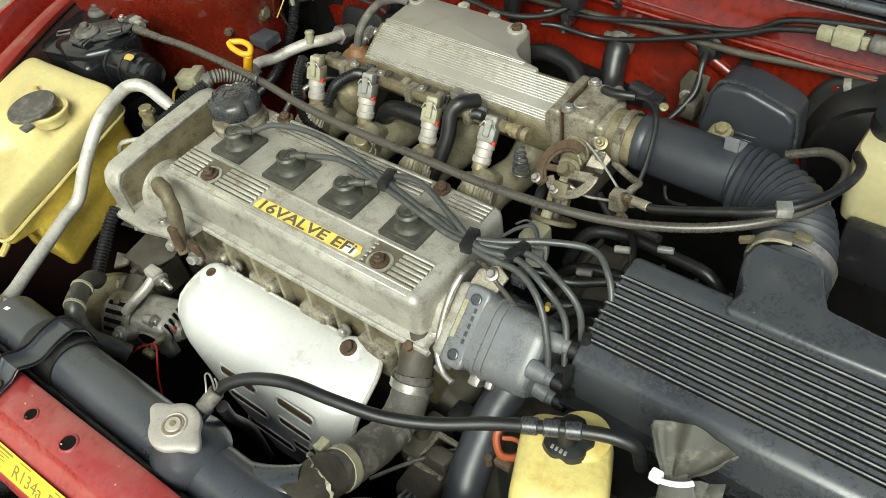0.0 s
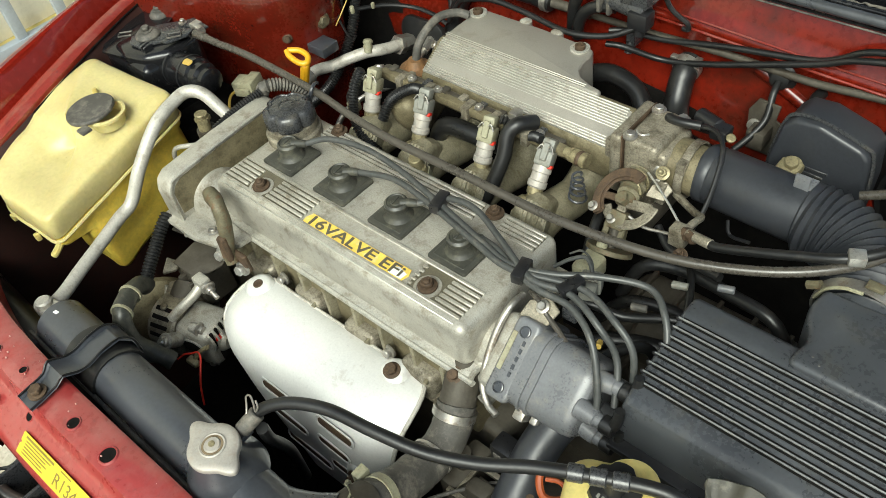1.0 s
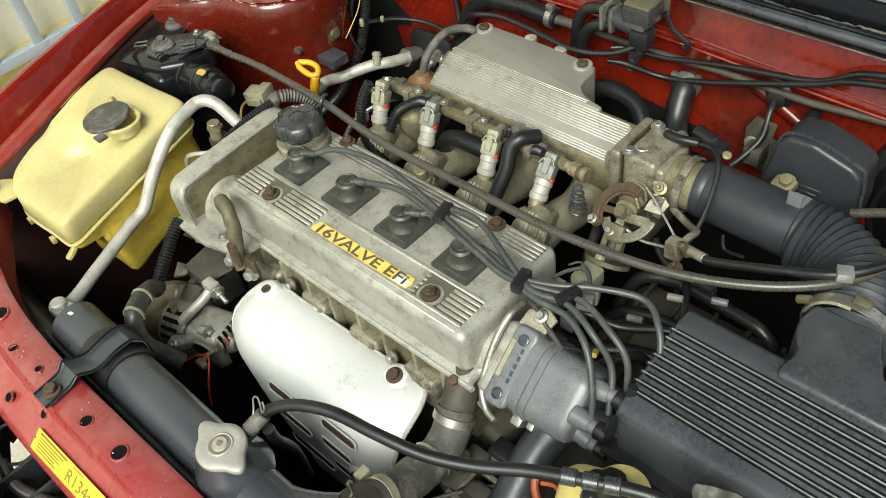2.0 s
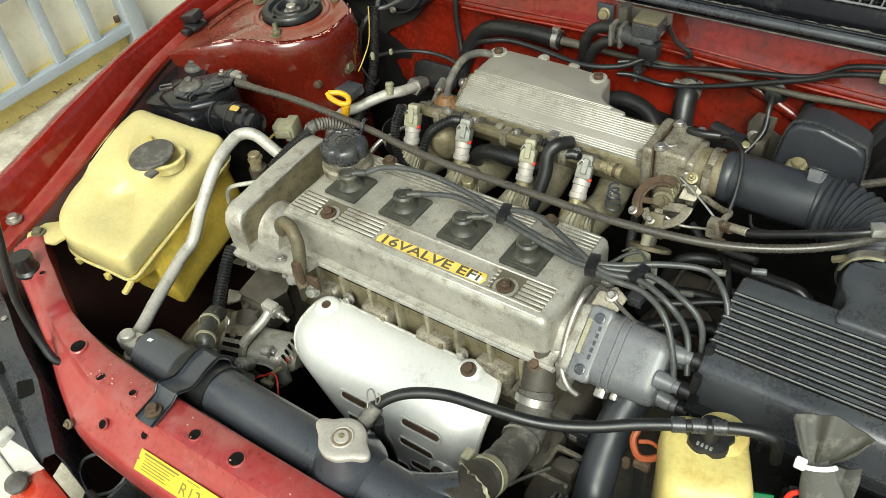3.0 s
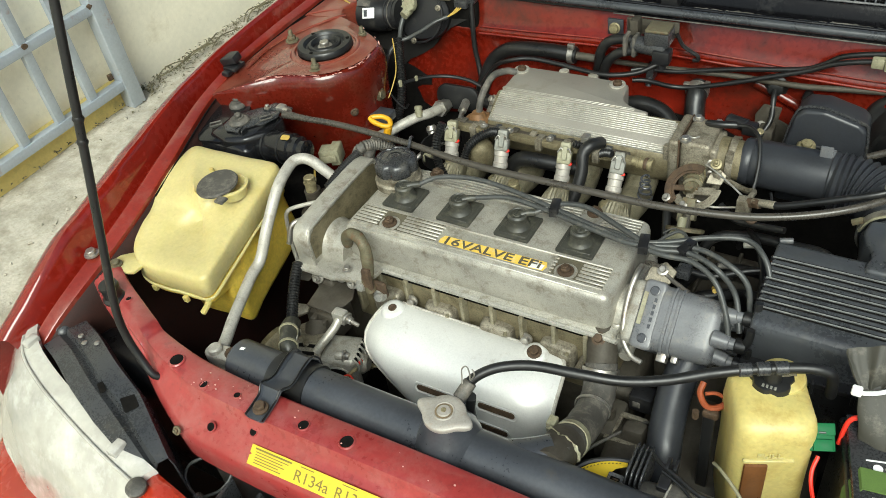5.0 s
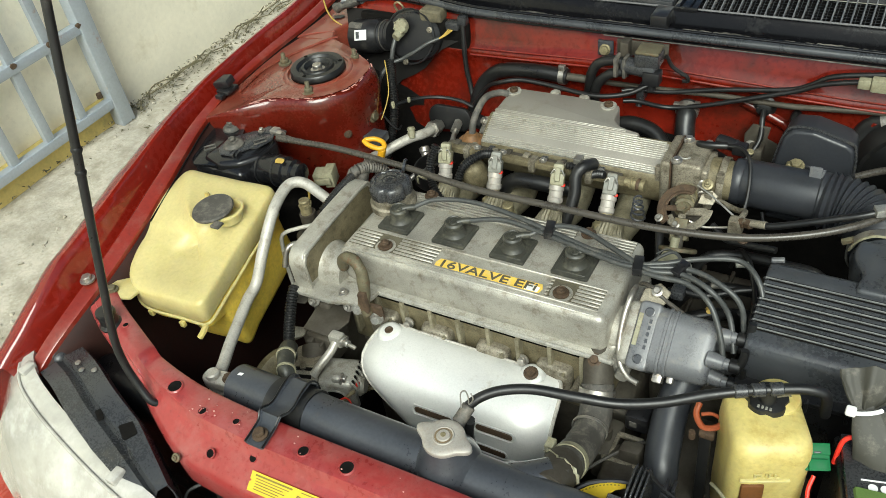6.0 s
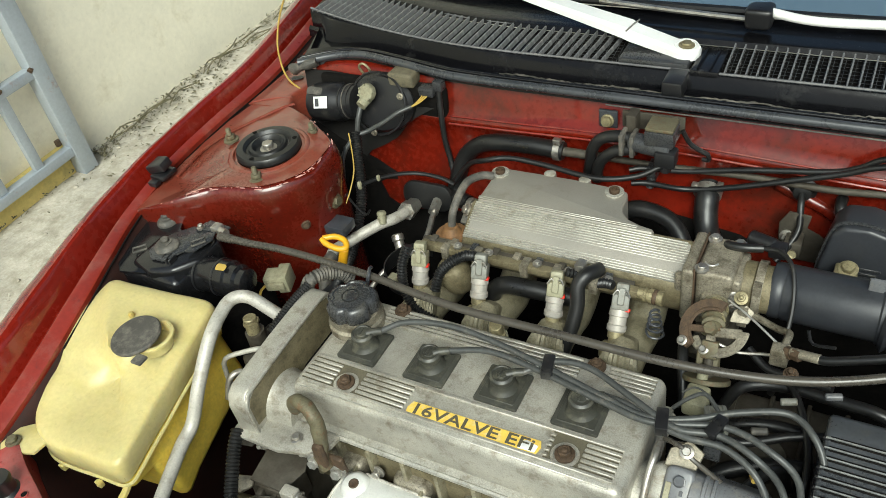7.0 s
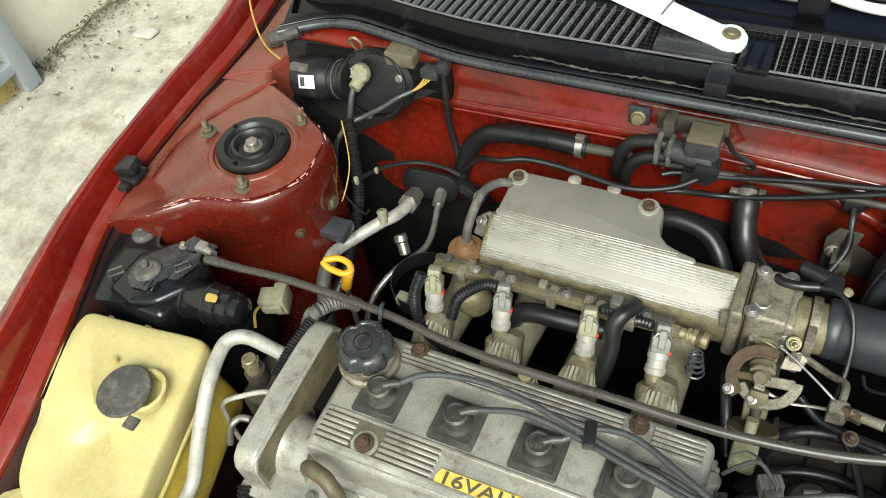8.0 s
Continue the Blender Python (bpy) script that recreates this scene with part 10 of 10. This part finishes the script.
clamp(h, (0.159, 0.392, 0.755), (0, 1, 0.3), 0.016, 0.010)
part("clip_ear", box((0.138, 0.386, 0.756), (0.146, 0.394, 0.768), 0.001), STEEL, h)
part("clip_ear", box((0.170, 0.384, 0.764), (0.178, 0.394, 0.774), 0.001), STEEL, h)
h = thing("bay_hose", (0.10, 0.34, 0.73), "dark bent hose behind the plenum", "hose")
part("hose", tube([(0.06, 0.335, 0.745), (0.09, 0.338, 0.752), (0.13, 0.330, 0.745), (0.155, 0.305, 0.72), (0.165, 0.28, 0.68)], 0.0115, 16, 6), RUBBER, h)

b = thing("bracket_assembly", (0.28, 0.36, 0.71), "grey plated bracket with a relay on the firewall", "bracket")
part("plate", merged(prism([(0.255, 0.690), (0.252, 0.745), (0.262, 0.764), (0.288, 0.762), (0.285, 0.742), (0.300, 0.735), (0.318, 0.720), (0.318, 0.690)], 0.003, Matrix(((1, 0, 0, 0), (0, 0, -1, 0.372), (0, 1, 0, 0), (0, 0, 0, 1))), 0.001), box((0.262, 0.345, 0.712), (0.284, 0.372, 0.735), 0.003)), CAST_DARK, b)
part("bracket_bolt", hexbolt((0.263, 0.366, 0.728), (0, -1, 0.2), 0.006, 0.005), STEEL, b)
g = thing("grommet_cable", (0.275, 0.40, 0.765), "black rubber grommet with a cable through the firewall", "grommet")
part("grommet", lathe([(0, 0), (0.017, 0), (0.017, 0.006), (0.011, 0.009), (0.011, 0.015), (0.007, 0.017), (0, 0.017)], axes((0.270, 0.408, 0.775), (0.05, -1, 0.1)), 24), RUBBER, g)
part("cable", tube([(0.271, 0.392, 0.776), (0.273, 0.378, 0.768), (0.276, 0.362, 0.745), (0.268, 0.345, 0.728), (0.258, 0.33, 0.715)], 0.0042, 10, 5), RUBBER, g)
g = thing("grommet_peg", (0.31, 0.40, 0.765), "small black rubber hose stub on the firewall", "grommet")
part("stub", tube([(0.316, 0.405, 0.770), (0.316, 0.388, 0.770), (0.322, 0.376, 0.755), (0.330, 0.37, 0.735)], 0.007, 12, 4), RUBBER, g)

# brake reservoir and booster at the far side
r = thing("brake_reservoir", (0.50, 0.27, 0.70), "milky plastic brake fluid reservoir with a black cap", "reservoir")
part("tank", loft([[(0.518 + x * s, 0.300 + y * s, z + 0.018) for x, y in rounded(-0.045, 0.05, -0.035, 0.035, 0.018, 4)] for s, z in ((0.5, 0.789), (0.92, 0.786), (1, 0.776), (1, 0.735), (0.92, 0.70))]), MILKY, r)
part("cap", lathe([(0, 0.787), (0.029, 0.787), (0.030, 0.793), (0.028, 0.803), (0.020, 0.805), (0, 0.806)], Matrix.Translation((0.503, 0.320, 0.018)), 30), RUBBER, r, "black screw cap")
part("bracket", box((0.49, 0.243, 0.66), (0.56, 0.263, 0.735), 0.006), PLASTIC, r)
b = thing("brake_booster", (0.52, 0.42, 0.72), "round black brake booster with a vacuum hose", "booster")
part("drum", lathe([(0, 0), (0.10, 0), (0.108, 0.008), (0.111, 0.012), (0.108, 0.016), (0.105, 0.030), (0.092, 0.046), (0.086, 0.0455), (0.080, 0.0500), (0.05, 0.058), (0.046, 0.062), (0, 0.063)], axes((0.50, 0.415, 0.70), (0, -1, 0)), 48), RUBBER, b)
part("vacuum_hose", tube([(0.404, 0.395, 0.70), (0.402, 0.40, 0.735), (0.418, 0.408, 0.768), (0.450, 0.405, 0.783), (0.50, 0.40, 0.785), (0.56, 0.39, 0.78)], 0.0155, 18, 7), RUBBER, b)
part("hose_clip", lathe([(0.0158, 0), (0.0175, 0), (0.0175, 0.008), (0.0158, 0.008)], axes((0.43, 0.407, 0.775), (0.9, 0, 0.4)), 20), STEEL, b)

# wiring on the left: conduit beside the timing cover, tower harness, yellow wire at the corner
w = thing("engine_conduit", (-0.24, -0.12, 0.62), "black ribbed conduit running down beside the cam cover", "wiring")
part("conduit", tube([(-0.246, -0.124, 0.702), (-0.240, -0.143, 0.693), (-0.232, -0.162, 0.682), (-0.222, -0.182, 0.672), (-0.211, -0.199, 0.664)], 0.0076, 12, 6, 0.001, 0.0042), RUBBER, w)
part("taped_branch", wobble(tube([(-0.212, -0.198, 0.662), (-0.204, -0.208, 0.676), (-0.192, -0.224, 0.684), (-0.175, -0.246, 0.684), (-0.168, -0.256, 0.665), (-0.161, -0.254, 0.640), (-0.150, -0.243, 0.623), (-0.138, -0.235, 0.608)], 0.0112, 14, 6), 0.002, 60), BOOT, w, "taped black branch")
for p in ((-0.193, -0.2225, 0.6835), (-0.1755, -0.245, 0.6845)):
    part("tape_band", lathe([(0.0112, 0), (0.0132, 0), (0.0132, 0.003), (0.0112, 0.003)], axes(p, (0.55, -0.8, 0.1)), 16), IVORY, w, "frayed yellowish tie")
part("conduit_top", tube([(-0.262, 0.05, 0.738), (-0.252, 0.058, 0.765), (-0.243, 0.06, 0.778), (-0.236, 0.075, 0.775), (-0.225, 0.092, 0.765), (-0.215, 0.10, 0.75)], 0.008, 12, 6, 0.001, 0.0042), RUBBER_GREY, w, "ribbed conduit")
part("conduit_top", tube([(-0.255, -0.02, 0.758), (-0.251, 0.02, 0.768), (-0.246, 0.052, 0.773)], 0.0055, 10, 6, 0.0009, 0.0036), RUBBER, w)
part("red_wire", tube([(-0.138, -0.212, 0.598), (-0.126, -0.208, 0.606), (-0.114, -0.212, 0.608), (-0.104, -0.222, 0.602), (-0.098, -0.232, 0.588), (-0.096, -0.24, 0.56)], 0.0012, 6, 5), REDWIRE, w)
part("red_wire", tube([(-0.152, -0.226, 0.590), (-0.146, -0.218, 0.596), (-0.138, -0.212, 0.598)], 0.0012, 6, 4), REDWIRE, w)

part("frayed_lug", wobble(merged(box((-0.140, -0.222, 0.588), (-0.122, -0.212, 0.598), 0.003, 2), tube([(-0.131, -0.214, 0.594), (-0.124, -0.204, 0.606), (-0.116, -0.198, 0.612)], 0.003, 8, 3)), 0.002, 90), BRASS, w, "frayed brass cable lug")
s = thing("temperature_sensor", (-0.29, -0.01, 0.74), "brass temperature sender on a grimy housing", "sensor")
part("sender", merged(rod((-0.293, -0.014, 0.735), (-0.293, -0.012, 0.763), 0.0085, 14, bev=0.001), rod((-0.293, -0.012, 0.752), (-0.293, -0.012, 0.757), 0.0105, 6)), BRASS, s)
part("housing", wobble(merged(box((-0.31, -0.04, 0.62), (-0.262, 0.03, 0.715), 0.012, 3), rod((-0.293, -0.013, 0.70), (-0.293, -0.013, 0.74), 0.012)), 0.003, 40), CAST_DARK, s)
part("stub_pipe", tube([(-0.297, -0.085, 0.690), (-0.293, -0.075, 0.715), (-0.285, -0.065, 0.722), (-0.272, -0.062, 0.722)], 0.0042, 10, 5), STEEL, s)

w = thing("tower_harness", (-0.32, 0.27, 0.70), "black ribbed harness with yellow tracer beside the strut tower", "wiring")
part("conduit", tube([(-0.345, 0.335, 0.80), (-0.332, 0.31, 0.775), (-0.318, 0.285, 0.745), (-0.312, 0.262, 0.715), (-0.310, 0.235, 0.69), (-0.305, 0.20, 0.67), (-0.295, 0.15, 0.67), (-0.285, 0.10, 0.69)], 0.0075, 12, 6, 0.0009, 0.0042), RUBBER, w)
part("yellow_tracer", tube([(-0.350, 0.325, 0.805), (-0.336, 0.305, 0.785), (-0.325, 0.285, 0.768), (-0.322, 0.265, 0.752), (-0.325, 0.25, 0.735)], 0.0010, 6, 5), YELLOWWIRE, w)
part("black_wire", tube([(-0.352, 0.31, 0.79), (-0.345, 0.285, 0.765), (-0.33, 0.262, 0.742), (-0.296, 0.250, 0.722), (-0.286, 0.252, 0.730)], 0.0018, 6, 5), RUBBER, w)
part("cross_wire", tube([(-0.32, 0.275, 0.748), (-0.295, 0.318, 0.742), (-0.262, 0.345, 0.735), (-0.225, 0.352, 0.73), (-0.20, 0.352, 0.722)], 0.0032, 8, 5), RUBBER, w)
part("white_clip", box((-0.318, 0.275, 0.742), (-0.312, 0.281, 0.756), 0.002), IVORY, w)
part("white_clip", box((-0.302, 0.302, 0.742), (-0.297, 0.308, 0.752), 0.002), IVORY, w)
part("grey_branch", tube([(-0.313, 0.180, 0.696), (-0.314, 0.166, 0.693), (-0.312, 0.152, 0.682), (-0.307, 0.138, 0.664), (-0.298, 0.12, 0.63)], 0.0095, 14, 5), RUBBER_GREY, w, "weathered grey hose")
part("mount_plate", box((-0.33, 0.195, 0.72), (-0.295, 0.225, 0.735), 0.002), PAINTED, w)
w = thing("corner_wire", (-0.57, 0.48, 0.85), "loose yellow wire hanging over the rear fender corner", "wire")
part("wire", tube([(-0.600, 0.68, 0.96), (-0.602, 0.60, 0.925), (-0.598, 0.53, 0.885), (-0.582, 0.48, 0.850), (-0.555, 0.445, 0.828), (-0.525, 0.42, 0.8185), (-0.49, 0.402, 0.816)], 0.0016, 8, 7), YELLOWWIRE, w)
c = thing("fender_clip", (-0.555, 0.145, 0.815), "black plastic clip standing on the fender flange", "clip")
part("clip_body", merged(box((-0.567, 0.130, 0.814), (-0.540, 0.160, 0.822), 0.003), prism([(-0.016, -0.014), (0.016, -0.010), (0.013, 0.012), (-0.012, 0.014)], 0.014, axes((-0.555, 0.148, 0.824), (-0.25, -0.1, 1)), 0.003), box((-0.560, 0.118, 0.812), (-0.545, 0.130, 0.820), 0.002)), PLASTIC, c)
w = thing("crank_hose", (-0.06, 0.1, 0.75), "bent black hose between the intake runners", "hose")
part("hose", tube([(0.084, 0.188, 0.776), (0.081, 0.177, 0.781), (0.076, 0.166, 0.783), (0.070, 0.156, 0.774), (0.072, 0.144, 0.752), (0.069, 0.128, 0.727), (0.062, 0.112, 0.70)], 0.0088, 14, 6), RUBBER, w)
part("clip", box((0.060, 0.170, 0.776), (0.072, 0.184, 0.792), 0.002), STEEL, w)
w = thing("air_valve_hose", (-0.01, 0.14, 0.72), "thick black moulded hose between the intake runners", "hose")
part("hose", tube([(-0.056, 0.160, 0.680), (-0.052, 0.163, 0.708), (-0.043, 0.165, 0.728), (-0.026, 0.166, 0.737), (0.0, 0.167, 0.738), (0.026, 0.169, 0.737), (0.055, 0.172, 0.735)], 0.0115, 16, 6), RUBBER, w)
w = thing("band_clamp", (-0.205, 0.175, 0.70), "wide black rubber band standing behind the first injector", "band")
part("band", sheet([[(-0.172 + 0.042 * math.cos(a), 0.178 + 0.042 * math.sin(a), z) for z in (0.700, 0.708, 0.716, 0.722)] for a in [radians(85 + 9 * k) for k in range(22)]], 0.0018), RUBBER, w)
part("white_plug", wobble(box((-0.194, 0.140, 0.708), (-0.180, 0.154, 0.722), 0.002), 0.001, 90), IVORY, w)
w = thing("injector_harness", (-0.1, 0.12, 0.74), "ribbed black conduit feeding the injector plugs", "wiring")
part("conduit", tube([(-0.146, 0.140, 0.792), (-0.152, 0.128, 0.77), (-0.150, 0.118, 0.745), (-0.138, 0.108, 0.728), (-0.115, 0.102, 0.716), (-0.095, 0.10, 0.71)], 0.0062, 12, 6, 0.0009, 0.004), RUBBER, w)
part("conduit", tube([(-0.062, 0.158, 0.782), (-0.078, 0.158, 0.778), (-0.096, 0.15, 0.768), (-0.108, 0.142, 0.755), (-0.112, 0.13, 0.735)], 0.0062, 12, 6, 0.0009, 0.004), RUBBER, w)
part("conduit", tube([(0.052, 0.166, 0.782), (0.064, 0.172, 0.776), (0.07, 0.176, 0.765)], 0.0052, 12, 6, 0.0009, 0.004), RUBBER, w)
part("conduit", tube([(0.108, 0.168, 0.776), (0.096, 0.172, 0.772), (0.085, 0.175, 0.765)], 0.0052, 12, 6, 0.0009, 0.004), RUBBER, w)
s = thing("cover_sensor", (0.0, 0.075, 0.74), "small brass and white coolant sensor", "sensor")
part("sender", merged(rod((0.0, 0.085, 0.715), (0.001, 0.076, 0.752), 0.0095, 14, bev=0.001), rod((0.001, 0.077, 0.75), (0.002, 0.073, 0.768), 0.0078, 14, bev=0.001)), BRASS, s)
part("base_nut", rod((0.0, 0.082, 0.728), (0.0, 0.079, 0.742), 0.0125, 6), IVORY, s)
p = thing("side_connector", (0.26, 0.03, 0.72), "grey wiring plug beside the distributor", "connector")
pm = axes((0.250, 0.060, 0.740), (0.35, -0.85, 0.25), (0, 0, 1))
part("plug", merged(box((-0.009, -0.011, 0.0), (0.009, 0.011, 0.016), 0.002, 2, pm), box((-0.007, -0.0085, 0.016), (0.007, 0.0085, 0.032), 0.0025, 2, pm)), GREYCON, p, "grey-green ribbed plug")
for k in range(4):
    part("plug_rib", box((0.0082, -0.008 + 0.0046 * k, 0.002), (0.0104, -0.0062 + 0.0046 * k, 0.020), 0.0005, 1, pm), GREYCON, p)
part("thin_wire", tube([(0.250, 0.060, 0.742), (0.240, 0.072, 0.748), (0.226, 0.076, 0.750), (0.214, 0.072, 0.742)], 0.0012, 6, 4), WIRE, p)
part("lead", tube([(0.258, 0.05, 0.75), (0.24, 0.065, 0.757), (0.225, 0.06, 0.752), (0.21, 0.05, 0.74)], 0.0022, 8, 4), WIRE, p)
d = thing("dark_harness", (0.32, 0.1, 0.66), "dark tangle of hoses and wiring below the air duct", "wiring")
for pts, r in (([(0.23, 0.10, 0.62), (0.26, 0.11, 0.66), (0.31, 0.12, 0.668), (0.37, 0.11, 0.67), (0.43, 0.10, 0.66), (0.46, 0.10, 0.60)], 0.007),
               ([(0.21, 0.045, 0.66), (0.24, 0.055, 0.70), (0.28, 0.07, 0.69), (0.33, 0.09, 0.70), (0.38, 0.105, 0.69), (0.41, 0.12, 0.62)], 0.005),
               ([(0.29, 0.17, 0.66), (0.30, 0.16, 0.70), (0.32, 0.13, 0.71), (0.34, 0.08, 0.70), (0.345, 0.03, 0.69), (0.34, 0.0, 0.62)], 0.004),
               ([(0.24, 0.13, 0.64), (0.26, 0.14, 0.69), (0.30, 0.15, 0.70), (0.36, 0.14, 0.71), (0.41, 0.13, 0.71), (0.44, 0.13, 0.64)], 0.007),
               ([(0.285, -0.04, 0.66), (0.288, -0.02, 0.70), (0.30, 0.02, 0.70), (0.32, 0.05, 0.69), (0.33, 0.07, 0.63)], 0.006),
               ([(0.25, 0.03, 0.66), (0.28, 0.05, 0.672), (0.34, 0.075, 0.668), (0.42, 0.085, 0.64)], 0.009)):
    part("strand", tube(pts, r, 10, 5), RUBBER, d)
for p, c in (((0.285, 0.075, 0.706), RUBBER_GREY), ((0.305, 0.118, 0.712), GREYCON), ((0.345, 0.135, 0.718), CAPGREY)):
    part("sleeve", rod(Vector(p), Vector(p) + Vector((0.016, 0.005, 0.001)), 0.0042, 12, bev=0.001), c, d)
